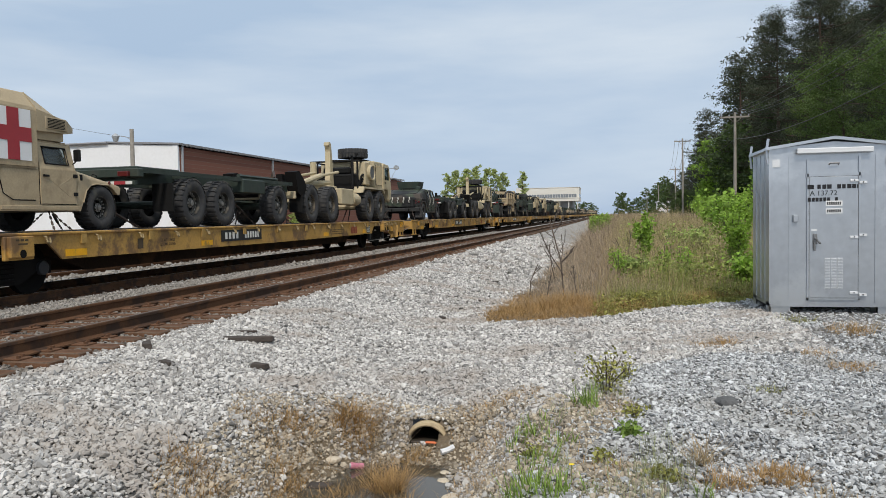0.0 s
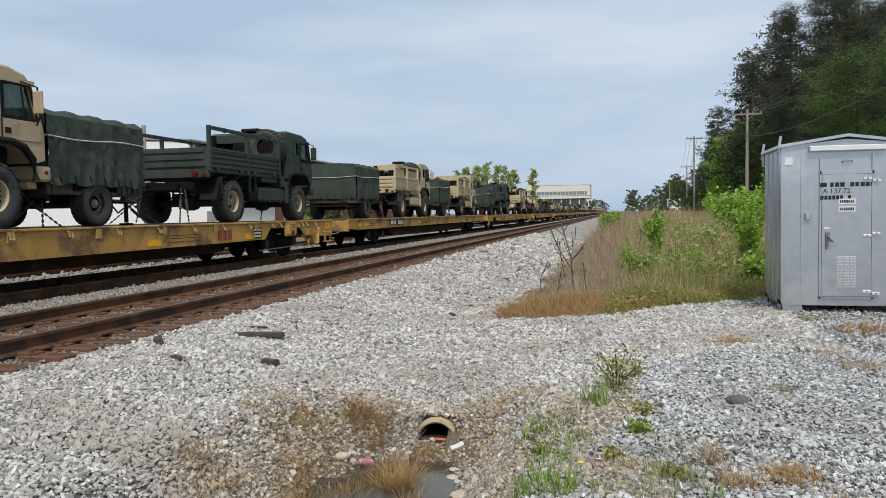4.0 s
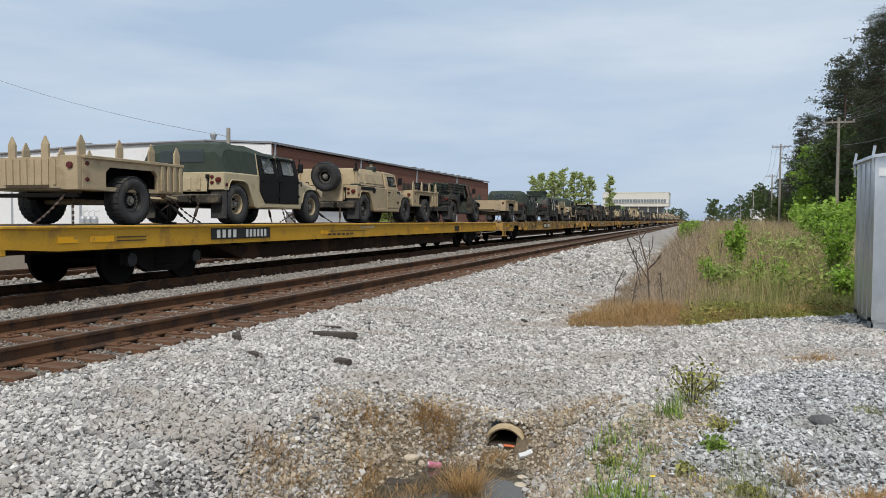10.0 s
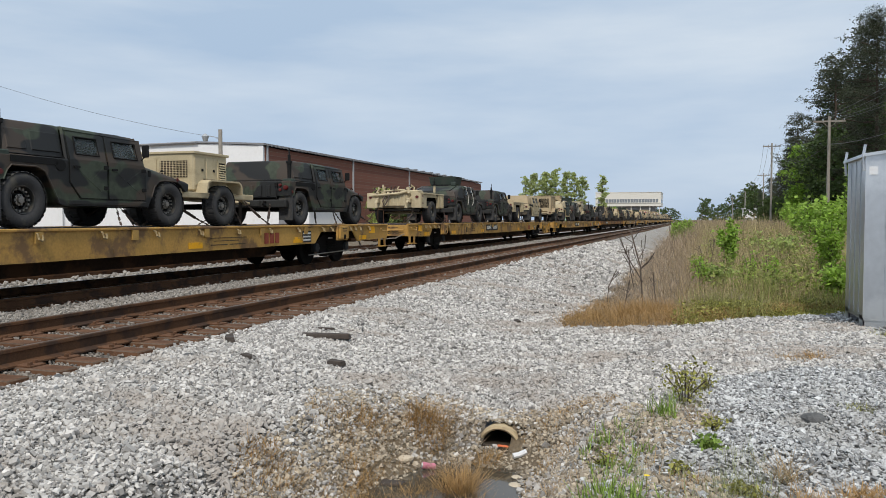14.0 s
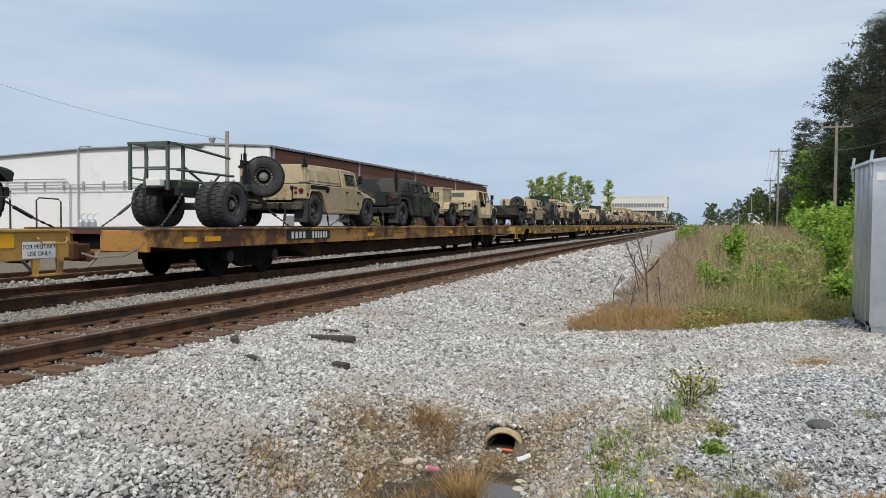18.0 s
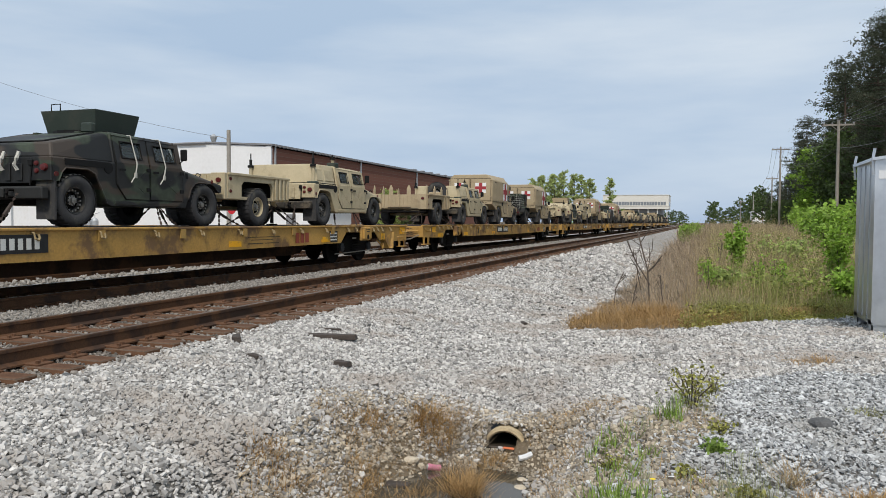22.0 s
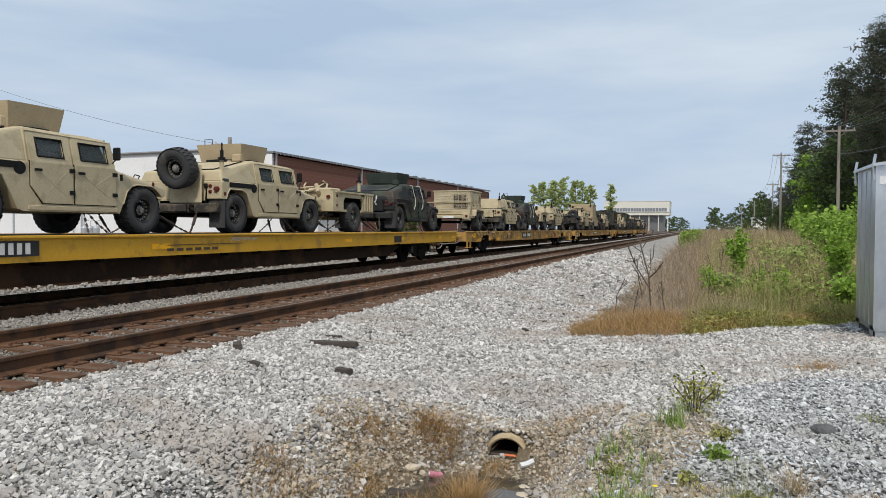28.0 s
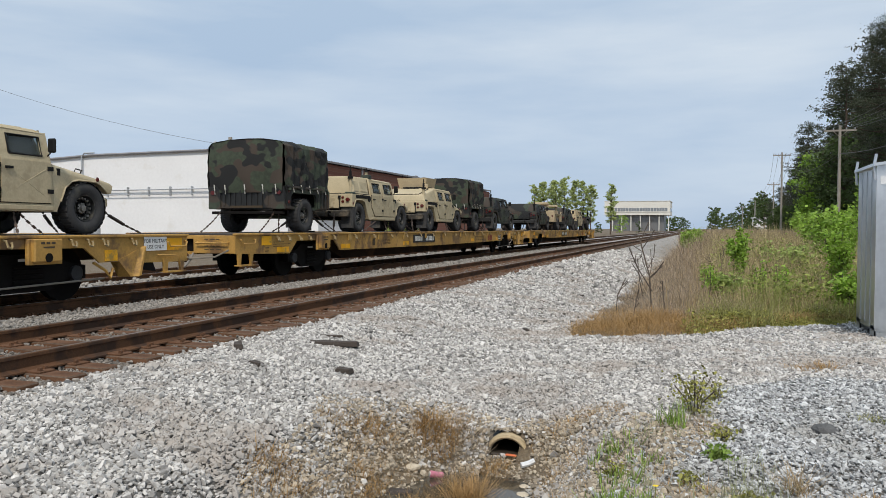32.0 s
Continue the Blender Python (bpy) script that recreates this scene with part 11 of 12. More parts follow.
    for sx in (-1, 1):
        part("lift_cylinder", S().tube([(sx * 0.55, -2.9, 1.45), (sx * 0.5, -1.2, 1.85)], 0.10, 10).tube([(sx * 0.5, -1.2, 1.85), (sx * 0.46, 0.0, 2.1)], 0.055, 8), paint, v)
        part("rear_hook_frame", S().prism([(-4.5, 1.25), (-4.4, 1.7), (-4.0, 1.62), (-3.4, 1.35)], sx * 0.5 - 0.05, sx * 0.5 + 0.05), paint, v)
    part("hydraulic_hose", S().tube([(0.3, -4.3, 1.6), (0.1, -3.9, 1.85), (-0.2, -3.4, 1.7), (0.2, -2.8, 1.75)], 0.04, 6), CHAIN, v)
    part("radiator_housing", S().box(-1.15, 1.15, 2.15, 3.2, 1.5, 2.72, 0.04), paint, v)
    gr = part("louvre_panel", S().box(1.15, 1.165, 2.3, 3.05, 1.65, 2.55), STEEL_DARK, v)
    for k in range(11):
        part("louvre", S().box(1.16, 1.185, 2.32 + 0.065 * k, 2.35 + 0.065 * k, 1.66, 2.54), paint, gr)
    part("spare_rack", S().box(-0.75, 0.75, 1.2, 2.7, 2.74, 2.80), STEEL_DARK, v)
    wheel(v, 0, 1.95, R, 0.38, RIM_BLACK, turn=pose(0.05, 1.95, 2.98, 0, 90, 0))
    # cab
    low = [(3.2, 1.45), (3.2, 1.92), (4.78, 1.92), (4.85, 1.75), (4.95, 1.5), (4.78, 1.05), (4.4, 0.98), (4.3, 1.25), (4.1, 1.45)]
    roof = [(3.2, 2.50), (3.2, 2.60), (3.35, 2.70), (4.40, 2.66), (4.50, 2.60), (4.55, 2.50)]
    cab = cab_shell(v, paint, low, roof, 1.2, 1.92, 2.50, 4.78, 4.55, 3.2, 3.38)
    for sx in (-1, 1):
        x = sx * 1.202
        xa = x + sx * 0.012
        s = S()
        ring = [(3.30, 1.50), (4.32, 1.50), (4.66, 1.66), (4.60, 1.90), (3.30, 1.90)]
        s.solid([(x, y, z) for y, z in ring], [(xa, y, z) for y, z in ring])
        d = part("cab_door", s, paint, cab)
        s = S()
        ring = [(3.48, 1.93), (4.69, 1.93), (4.47, 2.49), (3.48, 2.49)]
        s.solid([(x - sx * 0.04, y, z) for y, z in ring], [(x - sx * 0.032, y, z) for y, z in ring])
        part("door_window", s, CAB_GLASS, d)
        part("window_bar", S().box(min(x - sx * 0.05, x - sx * 0.02), max(x - sx * 0.05, x - sx * 0.02), 4.22, 4.25, 1.92, 2.5), BLACK, d)
        part("handle", S().box(min(xa, xa + sx * 0.03), max(xa, xa + sx * 0.03), 3.4, 3.58, 1.76, 1.81), BLACK, d)
        part("mirror", S().tube([(x, 4.4, 2.5), (sx * 1.45, 4.9, 2.52)], 0.016, 5).tube([(x, 4.7, 1.9), (sx * 1.45, 4.9, 2.52)], 0.012, 5).lathe([(4.88, 0.12), (4.93, 0.12), (4.95, 0.0)], 12, (sx * 1.45, 0, 2.56), "y"), GALV, cab, "round convex mirror on struts")
    s = S()
    s.solid([(-1.08, 4.75, 1.93), (1.08, 4.75, 1.93), (1.08, 4.76, 1.93), (-1.08, 4.76, 1.93)], [(-1.08, 4.53, 2.49), (1.08, 4.53, 2.49), (1.08, 4.54, 2.49), (-1.08, 4.54, 2.49)])
    part("windscreen", s, CAB_GLASS, cab)
    part("front_bumper", S().box(-1.15, 1.15, 4.6, 4.85, 0.89, 1.12, 0.03), paint, v)
    # the cab and its radiator stand well ahead of the front axles
    for o in v.children_recursive:
        kind = o.name.split(".")[0]
        if kind == "wheel" and o.location.z > 1.2:
            o.location.y += 1.6
        elif kind not in ("wheel", "rim", "chassis", "front_fender", "fuel_tank", "side_locker"):
            if kind == "spare_rack":
                o.data.transform(Matrix.Translation((0, 0.7, 0)))
            for q in o.data.vertices:
                q.co.y = float(np.interp(q.co.y, (-5.0, -3.0, -0.5, 0.0, 2.15, 3.2, 4.95, 5.6), (-5.4, -3.4, -0.5, 0.6, 2.95, 4.05, 5.2, 5.7)))
    for sx in (-1, 1):
        chain(v, (sx * 0.5, 4.7, 0.8), (sx * 0.95, 5.6, 0.02))
        chain(v, (sx * 0.6, 4.7, 0.85), (sx * 1.1, 5.3, 0.02))
        chain(v, (sx * 0.5, -4.65, 0.95), (sx * 0.95, -5.3, 0.02))
    return v


def flatrack_trailer(paint, label):
    """A three-axle flat trailer: axles at -2.15, -0.75 and 2.45."""
    v = thing("flat_trailer", label, "trailer", "three-axle trailers")
    R = 0.66
    s = S()
    for sx in (-1, 1):
        s.box(sx * 0.5 - 0.07, sx * 0.5 + 0.07, -4.1, 3.6, 1.18, 1.52)
    for y in (-4.05, -2.9, -1.4, 0.1, 1.6, 3.4):
        s.box(-0.55, 0.55, y, y + 0.14, 1.2, 1.5)
    part("main_frame", s, paint, v)
    s = S().box(-1.2, 1.2, -4.25, -4.05, 1.3, 1.52, 0.02).box(-1.15, 1.15, -4.3, -4.2, 1.1, 1.22, 0.01)
    part("rear_bumper_bar", s, paint, v)
    stripes = part("warning_stripe", S().box(-1.1, 1.1, -4.315, -4.305, 1.12, 1.2), LETTER, v, "white and red warning stripe")
    for k in range(4):
        part("red_stripe", S().box(-0.95 + 0.55 * k, -0.7 + 0.55 * k, -4.325, -4.316, 1.12, 1.2), RED, stripes)
    for sx in (-1, 1):
        part("tail_light", S().box(sx * 0.9 - 0.12, sx * 0.9 + 0.12, -4.33, -4.25, 1.32, 1.45, 0.01), RED_LAMP, v)
        x0, x1 = sorted((sx * 0.62, sx * 1.2))
        part("side_locker", S().box(x0, x1, 0.25, 1.55, 1.05, 1.5, 0.03), paint, v)
        part("mud_flap", S().box(sx * 1.0 - 0.25, sx * 1.0 + 0.25, -3.1, -3.07, 0.45, 1.2), BLACK, v)
        s = S()
        for y in (-3.9, -2.0, 0.0, 1.8, 3.3):
            s.box(min(sx * 0.57, sx * 1.15), max(sx * 0.57, sx * 1.15), y, y + 0.1, 1.4, 1.5)
        s.box(min(sx * 1.08, sx * 1.16), max(sx * 1.08, sx * 1.16), -4.1, 3.5, 1.42, 1.54)
        part("outer_rail", s, paint, v)
    s = S()
    for y in (-2.15, -0.75, 2.45):
        s.tube([(-0.95, y, R), (0.95, y, R)], 0.11, 8)
    part("axles", s, paint, v)
    for y in (-2.15, -0.75, 2.45):
        for sx in (-1, 1):
            wheel(v, sx * 1.02, y, R, 0.40, RIM_BLACK)
    part("locking_tubes", S().tube([(1.05, 0.3, 1.6), (1.05, 2.6, 1.6)], 0.06, 6).tube([(-1.05, 0.3, 1.6), (-1.05, 2.6, 1.6)], 0.06, 6), paint, v)
    part("turntable", S().lathe([(1.0, 0.5), (1.18, 0.5)], 18, (0, 2.45, 0), "z"), STEEL_DARK, v)
    part("drawbar", S().tube([(-0.5, 2.6, 0.85), (0, 4.7, 0.8)], 0.07, 6).tube([(0.5, 2.6, 0.85), (0, 4.7, 0.8)], 0.07, 6), paint, v)
    part("front_frame", S().box(-0.9, 0.9, 3.4, 3.7, 1.2, 1.5, 0.02), paint, v)
    part("folded_mesh_ramp", S().box(-1.0, 1.0, -4.0, -2.4, 1.52, 1.60, 0.02), paint, v)
    for sx in (-1, 1):
        chain(v, (sx * 0.5, -4.1, 1.2), (sx * 0.95, -4.9, 0.02))
        chain(v, (sx * 0.5, 0.6, 1.1), (sx * 1.0, 1.3, 0.02))
        chain(v, (sx * 0.45, 3.2, 0.8), (sx * 0.95, 3.9, 0.02))
    return v


def tank_trailer(paint, label):
    """A short two-axle trailer with a pump housing at the rear and a round tank in a frame."""
    v = thing("tank_trailer", label, "trailer", "army trailers")
    R = 0.57
    part("platform", S().box(-1.22, 1.22, -1.42, 2.65, 1.38, 1.47, 0.015), paint, v)
    part("rear_beam", S().box(-1.22, 1.22, -1.44, -1.18, 1.20, 1.47, 0.03), paint, v)
    s = S()
    for sx in (-1, 1):
        s.box(sx * 0.45 - 0.07, sx * 0.45 + 0.07, -1.3, 2.6, 0.95, 1.38)
    for y in (-0.78, 0.78):
        s.tube([(-0.95, y, R), (0.95, y, R)], 0.11, 8)
    for y in (-0.1, 1.4, 2.2):
        s.box(-1.15, 1.15, y, y + 0.1, 1.24, 1.38)
    part("frame", s, paint, v)
    for y in (-0.78, 0.78):
        for sx in (-1, 1):
            wheel(v, sx * 1.02, y, R, 0.40, paint)
    prof = [(-1.0, 1.47)] + [(-0.1 + 0.9 * math.cos(a), 1.72 + 0.74 * math.sin(a)) for a in [math.pi * (1 - k / 14) for k in range(15)]] + [(0.8, 1.47)]
    s = slab([(x, -1.12, z) for x, z in prof], [(x, -0.55, z) for x, z in prof])
    h = part("pump_housing", s, paint, v, "green pump housing with rounded top")
    part("gauge", S().lathe([(-1.15, 0.10), (-1.12, 0.10), (-1.12, 0.0)], 14, (0.02, 0, 2.02), "y"), PLACARD, h, "white round gauge")
    part("gauge", S().lathe([(-1.15, 0.05), (-1.12, 0.05), (-1.12, 0.0)], 12, (0.30, 0, 2.04), "y"), PLACARD, h)
    part("control_box", S().box(-0.45, 0.15, -1.36, -1.12, 1.56, 1.78, 0.02), paint, h)
    part("control_box", S().box(-1.08, -0.85, -1.3, -1.0, 1.47, 1.68, 0.02), paint, h)
    s = S().tube([(0.42, -1.2, 1.47), (0.42, -1.2, 2.5)], 0.02, 5).tube([(0.78, -1.15, 1.47), (0.78, -1.15, 2.5)], 0.02, 5)
    for k in range(5):
        s.tube([(0.42, -1.2, 1.62 + 0.2 * k), (0.78, -1.15, 1.62 + 0.2 * k)], 0.016, 5)
    part("ladder", s, paint, v)
    t = part("tank", S().lathe([(-0.6, 0.0), (-0.55, 0.4), (-0.45, 0.47), (2.05, 0.47), (2.2, 0.43), (2.3, 0.25), (2.33, 0.0)], 28, (0.2, 0, 1.98), "y"), paint, v, "round dark green tank", smooth=True)
    for y in (0.1, 0.95, 1.8):
        part("tank_band", S().lathe([(y, 0.47), (y, 0.485), (y + 0.06, 0.485), (y + 0.06, 0.47)], 24, (0.2, 0, 1.98), "y"), paint, t)
    s = S()
    for x in (-0.35, 0.0, 0.35, 0.62):
        s.box(x, x + 0.05, -1.2, 2.0, 2.56, 2.60)
    for k in range(15):
        y = -1.18 + 0.225 * k
        s.box(-0.35, 0.67, y, y + 0.035, 2.585, 2.615)
    part("catwalk", s, paint, v, "grating catwalk on top of the tank")
    s = S()
    for sx in (-1, 1):
        s.tube([(sx * 0.95, -0.6, 1.47), (sx * 0.7, -0.4, 2.55)], 0.035, 6).tube([(sx * 0.95, 2.2, 1.47), (sx * 0.75, 2.1, 2.3)], 0.035, 6)
        s.tube([(sx * 0.75, -0.4, 2.45), (sx * 1.0, 0.5, 1.5)], 0.03, 6).tube([(sx * 1.0, 1.2, 1.5), (sx * 0.78, 2.1, 2.25)], 0.03, 6).tube([(sx * 0.72, 0.6, 2.52), (sx * 1.0, 0.5, 1.5)], 0.03, 6)
        s.tube([(sx * 1.0, -0.6, 1.62), (sx * 1.0, 2.3, 1.62)], 0.04, 6).tube([(sx * 0.95, 2.2, 1.5), (sx * 0.95, 2.2, 2.35), (sx * 0.9, 2.15, 2.4)], 0.025, 5)
    part("tank_frame", s, paint, v)
    part("lifting_eye", S().tube([(-1.0, -1.15, 1.7), (-1.0, -1.15, 2.1), (-0.95, -1.15, 2.18), (-0.9, -1.15, 2.1)], 0.025, 5), paint, v)
    for z, y, w in ((1.40, -1.445, 1.2), (0.59, -1.30, 1.05)):
        st = part("warning_stripe", S().box(-w, w, y - 0.008, y, z - 0.01, z + 0.055), PLACARD, v, "red and white warning stripe")
        for k in range(5):
            c = -w + 0.12 + (2 * w - 0.24) * k / 4
            part("red_stripe", S().box(c - 0.12, c + 0.12, y - 0.013, y - 0.009, z - 0.01, z + 0.055), RED, st)
    part("rear_bumper", S().box(-1.05, 1.05, -1.30, -1.18, 0.52, 0.66, 0.01), paint, v)
    for sx in (-1, 1):
        part("bumper_hanger", S().box(sx * 0.5 - 0.05, sx * 0.5 + 0.05, -1.28, -1.2, 0.6, 1.25), paint, v)
        part("tail_light", S().lathe([(-1.50, 0.09), (-1.44, 0.09), (-1.44, 0.0)], 12, (sx * 0.86, 0, 1.31), "y"), RED_LAMP, v)
        part("mud_flap", S().box(sx * 0.98 - 0.26, sx * 0.98 + 0.26, -1.46, -1.43, 0.45, 1.2), paint, v)
        part("fender", S().prism([(-1.42, 0.75), (-1.25, 1.18), (-0.95, 1.36), (-1.2, 1.3), (-1.38, 1.1)], min(sx * 0.8, sx * 1.2), max(sx * 0.8, sx * 1.2)), paint, v)
    part("equipment_box", S().box(-0.5, 0.9, 2.3, 2.62, 1.47, 1.85, 0.02), paint, v)
    part("drawbar", S().tube([(-0.6, 2.4, 1.0), (0, 4.4, 0.8)], 0.07, 6).tube([(0.6, 2.4, 1.0), (0, 4.4, 0.8)], 0.07, 6), TAN, v)
    part("red_hoses", S().tube([(0.7, 2.55, 0.95), (0.9, 2.8, 0.75), (0.8, 3.1, 0.85), (0.5, 3.5, 0.85)], 0.05, 6).tube([(0.55, 2.6, 1.0), (0.7, 2.9, 0.7), (0.5, 3.2, 0.8)], 0.05, 6), RED, v, "bright red coiled hoses")
    for sx in (-1, 1):
        chain(v, (sx * 0.6, -1.25, 1.1), (sx * 0.9, -2.2, 0.02))
        chain(v, (sx * 0.35, -1.25, 1.1), (sx * 0.6, -1.9, 0.02))
        chain(v, (sx * 0.4, 2.6, 0.95), (sx * 0.9, 3.3, 0.02))
    return v


RACK_GREEN = mat("faded_green_tube", (0.075, 0.10, 0.075), 0.6, var=0.25, scale=4)


def frame_trailer(paint, label):
    """A twin-tyred trailer chassis with an open tubular rack and an upright spare wheel."""
    v = thing("rack_trailer", label, "trailer", "army trailers")
    s = S()
    for sx in (-1, 1):
        s.box(sx * 0.4 - 0.05, sx * 0.4 + 0.05, -0.95, 2.2, 0.76, 0.94)
    s.tube([(-0.9, 0, 0.52), (0.9, 0, 0.52)], 0.09, 8)
    part("chassis", s, paint, v)
    for x in (-1.0, 1.0, -0.62, 0.62):
        wheel(v, x, 0, 0.54, 0.30, RIM_BLACK)
    posts = [(x, y) for x in (-0.95, 0.0) for y in (-0.72, -0.22)]
    for x, y in posts:
        part("rack_post", S().box(x - 0.03, x + 0.03, y - 0.03, y + 0.03, 0.9, 2.05), RACK_GREEN, v)
    for x in (-0.95, 0.0):
        part("rack_beam", S().box(x - 0.03, x + 0.03, -0.77, 0.4, 2.0, 2.06), RACK_GREEN, v)
    for y in (-0.72, -0.22):
        part("rack_beam", S().box(-0.98, 0.03, y - 0.03, y + 0.03, 2.0, 2.06).box(-0.98, 0.03, y - 0.02, y + 0.02, 1.42, 1.46), RACK_GREEN, v)
    for a, b, r in (((-0.95, -0.72, 1.2), (0.0, -0.22, 0.95), 0.025), ((0.0, -0.22, 1.5), (0.2, 0.4, 1.0), 0.03), ((-0.6, -0.72, 0.95), (-0.55, -0.67, 1.7), 0.03), ((0.0, -0.5, 2.04), (0.4, 0.9, 1.78), 0.035), ((0.05, -0.5, 1.4), (0.5, 0.9, 1.32), 0.035), ((0.1, -0.4, 1.15), (0.4, 1.6, 1.0), 0.04)):
        part("rack_brace", S().tube([a, b], r, 6), RACK_GREEN, v)
    part("lever", S().tube([(0.35, 0.2, 0.95), (0.5, 0.35, 1.3)], 0.025, 5), paint, v)
    part("control_box", S().box(-0.42, -0.06, -0.90, -0.73, 0.98, 1.16, 0.02), PLACARD, v, "pale control box")
    part("gear_box", S().box(-0.5, 0.2, -0.6, 0.1, 0.9, 1.15, 0.04), paint, v)
    wheel(v, 0.3, 2.0, 0.54, 0.28, RIM_BLACK, turn=pose(0.75, 1.75, 1.30, 0, 0, -62))
    part("spare_carrier", S().box(0.2, 0.6, 1.6, 1.9, 0.8, 1.4, 0.02), paint, v)
    part("drawbar", S().tube([(-0.4, 2.1, 0.8), (0, 3.0, 0.7)], 0.06, 6).tube([(0.4, 2.1, 0.8), (0, 3.0, 0.7)], 0.06, 6), paint, v)
    antenna(v, 0.6, 1.2, 1.0, 1.1)
    for sx in (-1, 1):
        chain(v, (sx * 0.5, -0.9, 0.8), (sx * 0.7 - 0.1, -1.7, 0.02))
        chain(v, (sx * 0.4, 2.0, 0.8), (sx * 0.9, 2.7, 0.02))
    return v


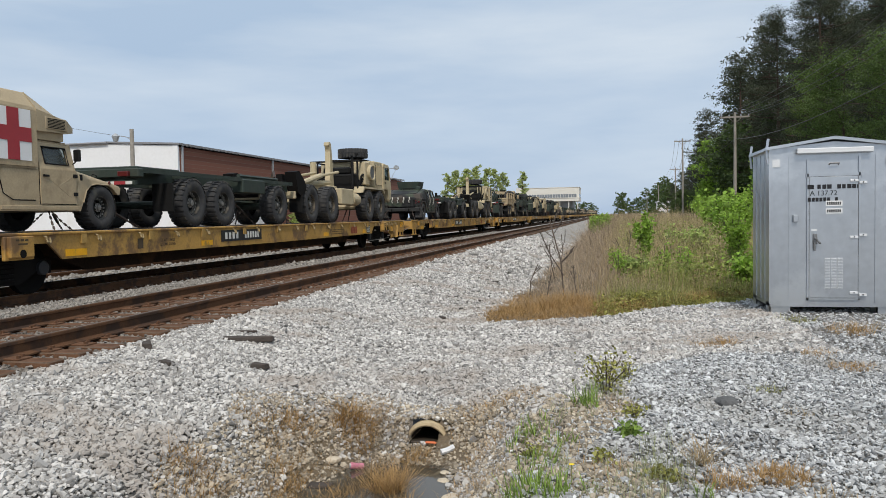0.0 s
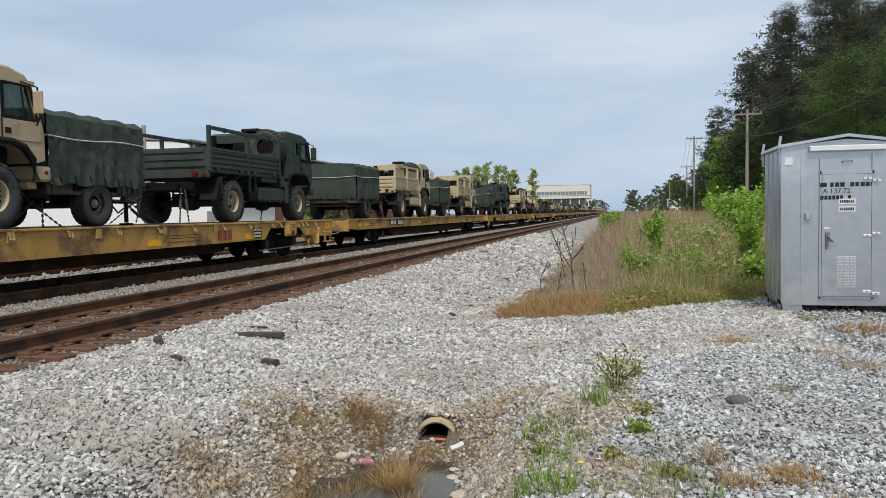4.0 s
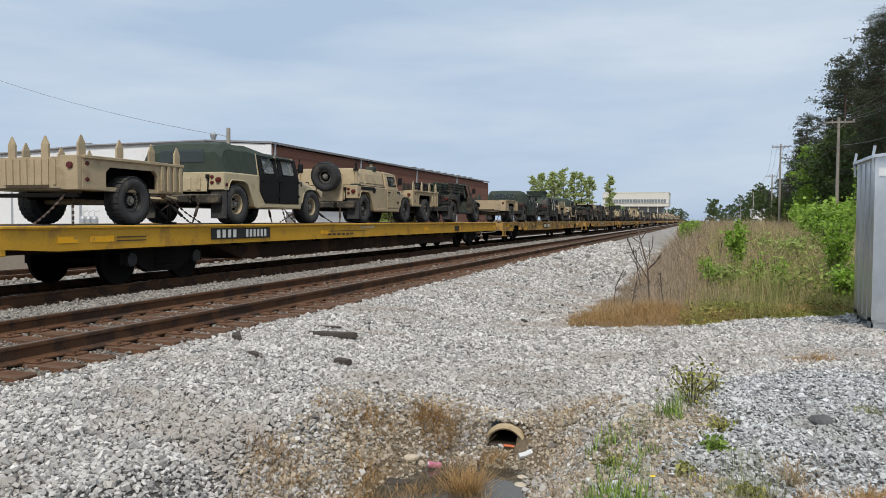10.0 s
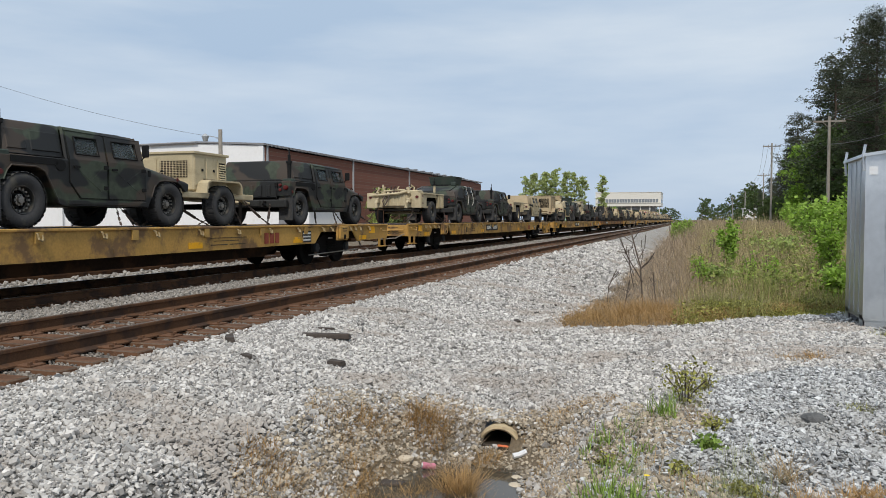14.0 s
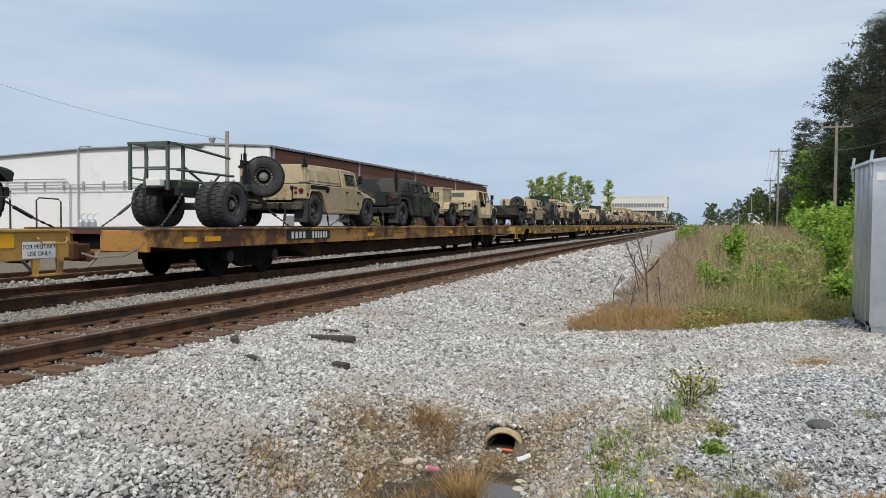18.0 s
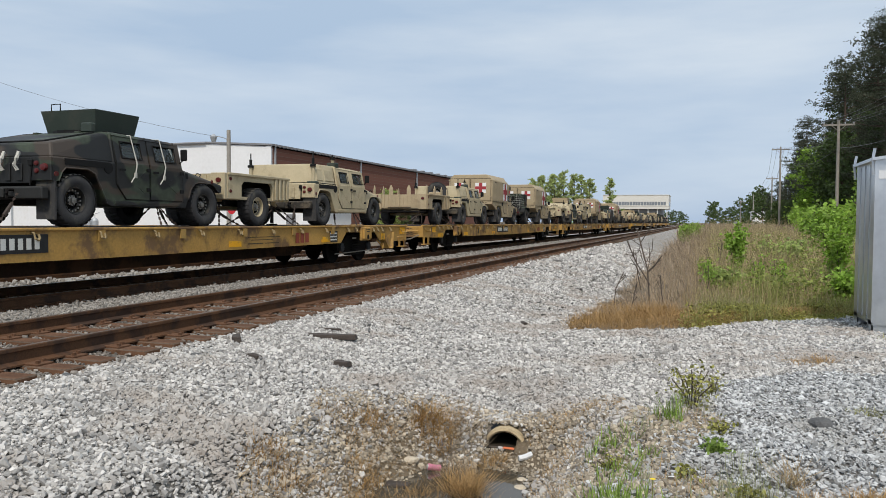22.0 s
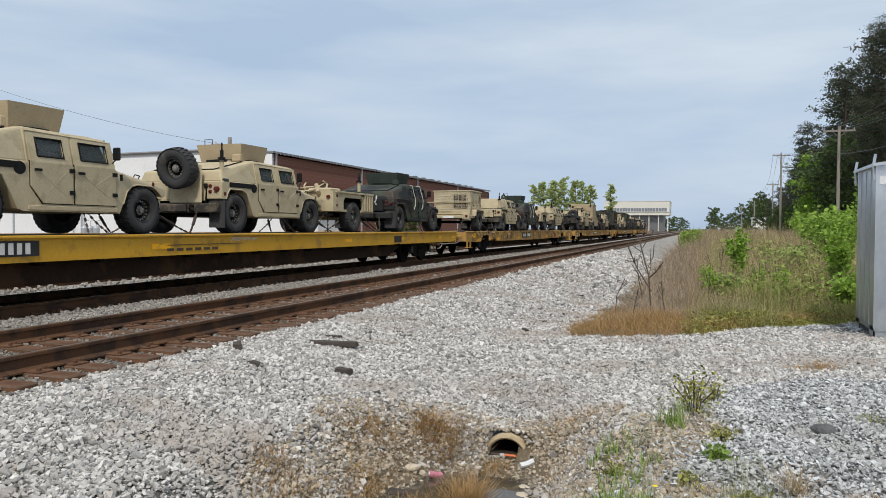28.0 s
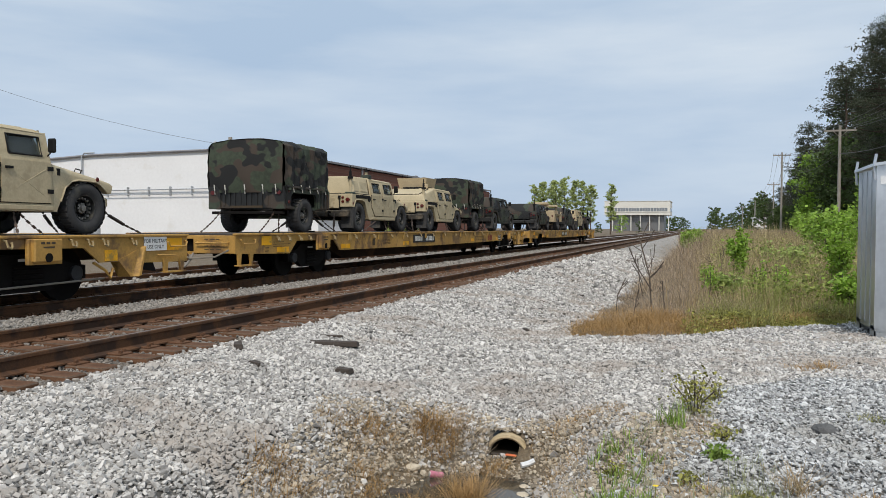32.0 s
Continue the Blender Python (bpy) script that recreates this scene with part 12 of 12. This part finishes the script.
# ---- what stands on each car: kind, and the middle of its wheels behind the car's head ----
def make(kind):
    T, G = TAN, CAMO
    return {
        "amb": lambda: humvee(T, "ambulance", label="tan army ambulance with red crosses, chained to flatcar"),
        "shelter": lambda: humvee(T, "shelter", label="tan army truck with box shelter and ladder", antennas=1),
        "slant_g": lambda: humvee(G, "slant", label="camouflage army truck with slanted rear and gun turret", turret=GREEN, antennas=0),
        "slant_gw": lambda: humvee(G, "slant", label="camouflage army truck with slanted rear and gun turret", turret=GREEN, antennas=0, spare=True),
        "slant_t": lambda: humvee(TAN_LIGHT, "slant", label="tan army truck with slanted rear and turret shield", turret=TAN, antennas=1),
        "slant_ts": lambda: humvee(TAN_LIGHT, "slant", label="tan slant-back army truck with turret and rear spare wheel", turret=TAN, antennas=1, spare=True),
        "slant_td": lambda: humvee(TAN_LIGHT, "slant", label="tan turret army truck with dark green doors", turret=TAN, antennas=1, doors=GREEN),
        "cargo_t": lambda: humvee(TAN_LIGHT, "cargo", TAN, label="tan four-door army truck with hard cargo cover", antennas=0),
        "cargo_ta": lambda: humvee(TAN_LIGHT, "cargo", label="tan hard-covered army truck with whip antennas", antennas=3),
        "cargo_g": lambda: humvee(CAMO, "cargo", label="dark camouflage four-door army truck with hard cargo cover", antennas=1),
        "cargo_c": lambda: humvee(CAMO, "cargo", CAMO, label="camouflage four-door army truck with hard cover", antennas=1),
        "soft_t": lambda: humvee(TAN_LIGHT, "soft", CANVAS, label="tan army truck with dark green canvas top", doors=BLACK, rim=TAN),
        "soft_g": lambda: humvee(CAMO, "soft", CANVAS, label="camouflage army truck with green canvas top", doors=GREEN),
        "open_t": lambda: humvee(TAN_LIGHT, "open", TAN, label="tan doorless army truck with tan canvas roof", doors=False),
        "open_g": lambda: humvee(CAMO, "open", CANVAS, label="dark green doorless army truck with canvas roof", doors=False),
        "open_gt": lambda: humvee(CAMO, "open", TAN, label="camouflage doorless army truck with tan canvas roof", doors=False, rim=TAN),
        "open_gr": lambda: humvee(CAMO, "open", CANVAS, label="camouflage doorless army truck with stacked bed racks", doors=False, spare="rack"),
        "soft_gt": lambda: humvee(CAMO, "soft", TAN, label="camouflage army truck with tan canvas roof and black doors", doors=BLACK, rim=TAN),
        "cage": lambda: humvee(GREEN, "cage", label="dark open army truck with tubular roll cage", doors=False, rim=TAN),
        "two_t": lambda: humvee(T, "two", label="tan two-door army truck with boxed rear and spare wheel", spare=True, antennas=3),
        "two_tp": lambda: humvee(T, "two", label="tan two-door army truck with boxed rear", antennas=2),
        "tr_gear_g": lambda: trailer(CAMO, "gear", "camouflage army trailer stacked with hoisting gear"),
        "tr_gear_gs": lambda: trailer(CAMO, "gear", "camouflage army trailer with hoisting gear and spare wheel", spare=True),
        "tr_gear_t": lambda: trailer(TAN_LIGHT, "gear", "tan army trailer stacked with hoisting gear"),
        "tr_spike_t": lambda: trailer(TAN, None, "tan army cargo trailer with pointed stakes", spikes=TAN),
        "tr_spike_ts": lambda: trailer(TAN, None, "tan army trailer with pointed stakes and spare wheel", spikes=TAN, spare=True),
        "tr_spike_td": lambda: trailer(TAN, None, "tan army cargo trailer with dark pointed stakes", spikes=GREEN),
        "tr_spike_g": lambda: trailer(CAMO, None, "camouflage army trailer with pointed stakes and spare wheel", spikes=GREEN, spare=True),
        "tr_t": lambda: trailer(TAN_LIGHT, None, "empty tan army cargo trailer"),
        "tr_canvas": lambda: trailer(CAMO, "canvas", "green army trailer under laced canvas cover", cover=CANVAS),
        "tr_canvas_c": lambda: trailer(CAMO, "canvas", "army trailer under tall camouflage canvas cover", cover=CANVAS_CAMO),
        "tr_gen": lambda: gen_trailer(TAN_LIGHT, "tan trailer with low generator housing", 1.74, back=-0.75, front=0.42),
        "tr_gen_big": lambda: gen_trailer(TAN, "tan trailer with tall generator housing", 2.1, back=-0.9),
        "tr_gen_g": lambda: gen_trailer(CAMO, "dark green trailer with generator housing under net", 1.95, net=True),
        "tr_net": lambda: gen_trailer(TAN_LIGHT, "sand-coloured generator trailer with guard rails", 2.05, rails=True, back=-0.7, net=True),
        "tr_tank": lambda: water_trailer(TAN_LIGHT, "sand-coloured water tank trailer with stencilled words"),
        "tr_dish": lambda: trailer(TAN, "dish", "tan trailer with folded antenna dish"),
        "tr_frame": lambda: frame_trailer(CAMO, "dark green rack trailer with twin tyres and spare"),
        "fmtv4_t": lambda: cargo_truck(TAN_LIGHT, 2, "tan four-wheeled army cargo truck with racked bed"),
        "fmtv4_ta": lambda: cargo_truck(TAN_LIGHT, 2, "tan army cargo truck with wedge-shaped armoured cab", armoured=True),
        "fmtv4_g": lambda: cargo_truck(GREEN, 2, "dark green four-wheeled army cargo truck"),
        "fmtv6_t": lambda: cargo_truck(TAN, 3, "tan six-wheeled army cargo truck with racked bed"),
        "pls": lambda: hook_truck(TAN_LIGHT, "tan eight-wheeled hook-loader truck with roof spare wheel"),
        "pls_tr": lambda: flatrack_trailer(GREEN, "dark green three-axle flat trailer"),
        "tank_tr": lambda: tank_trailer(GREEN, "dark green tank on a two-axle army trailer"),
    }[kind]()


LOADS = [
    "amb 4.63, pls_tr 11.5, pls 20.3",
    "slant_g 5.2, pls_tr 11.85, pls 21.15",
    "tank_tr 2.98, fmtv6_t 11.45, tr_canvas 15.85, fmtv4_g 22.7",
    "tr_canvas 2.9, fmtv4_t 9.32, tr_canvas 15.95, fmtv4_ta 22.15",
    "tr_canvas 3.35, fmtv4_g 9.33, tr_tank 16.4, fmtv4_t 22.2",
    "tr_gear_g 2.9, cargo_t 7.83, cage 13.75, tr_gear_g 18.35, open_g 23.15",
    "tr_spike_t 2.95, soft_t 7.78, two_t 14.3, tr_spike_t 17.9, open_gr 22.87",
    "tr_spike_td 2.8, soft_g 7.65, slant_g 14.65, tr_spike_t 18.3, soft_t 23.3",
    "tr_gear_g 3.3, open_gt 8.2, cargo_c 14.87, tr_gen 18.25, cargo_g 23.23",
    "tr_gear_t 3.45, slant_g 8.6, cargo_c 14.9, tr_t 18.5, cargo_t 23.5",
    "tr_gen_big 2.6, slant_td 8.15, slant_gw 13.5, tr_net 17.7, cargo_g 24.0",
    "tr_frame 3.3, two_tp 8.65, cargo_g 14.85, tr_gen 18.6, open_t 23.5",
    "tr_spike_g 2.85, cargo_t 7.87, slant_g 13.45, tr_dish 17.7, soft_gt 23.45",
    "tr_t 3.7, open_t 8.55, slant_g 14.88, tr_t 18.46, cargo_ta 23.25",
    "tr_spike_ts 2.48, cargo_ta 7.37, amb 13.35, tr_gen_g 17.9, amb 23.3",
    "tr_gear_t 2.15, slant_td 7.2, cargo_ta 12.65, tr_net 17.05, amb 23.18",
    "tr_gear_t 1.95, slant_g 7.05, amb 13.2, tr_gen_g 17.5, cargo_t 23.1",
    "tr_spike_t 2.85, slant_t 7.83, slant_ts 13.96, tr_gear_t 18.1, slant_g 23.3",
    "tr_net 2.7, cargo_ta 8.8, slant_g 13.85, tr_gear_t 17.85, cargo_ta 22.75",
    "tr_gear_gs 3.1, cargo_ta 8.1, shelter 14.3, tr_gear_gs 18.05, cargo_ta 23.02",
    "tr_canvas_c 3.42, cargo_ta 8.3, slant_t 14.35, tr_canvas_c 18.6, cargo_g 23.6",
    "cargo_g 5.2, tr_dish 10.4, cargo_c 15.4, cargo_t 20.6, tr_gear_g 25.0",
]


COVER_NUMBERS = {(18, "22.75"): "74", (19, "8.1"): "75"}
COVER_PAINT = mat("faded_green_number", (0.055, 0.062, 0.040), 0.7, var=0.2)


def load_train():
    made = {}
    for k, row in enumerate(LOADS):
        for item in row.split(", "):
            kind, y = item.split()
            SQUAT[0] = 0.81 if kind == "pls_tr" else 0.90 if kind.startswith(("pls", "fmtv", "tank")) else 0.866 if kind.startswith("tr_") else 0.90
            ob = copy_thing(made[kind], pose(0, 0, 0)) if kind in made else settle(make(kind))
            made.setdefault(kind, ob)
            ride(ob, TX, k * CAR + float(y), DECK_Z)
            if (k, y) in COVER_NUMBERS:
                writing(ob, COVER_NUMBERS[k, y], 0.36, Matrix(((0, -0.16, 1, 0.985), (1, 0, 0, -1.25), (0, 0.98, 0.16, 1.36), (0, 0, 0, 1))), COVER_PAINT, "painted_number")


load_train()


motions()
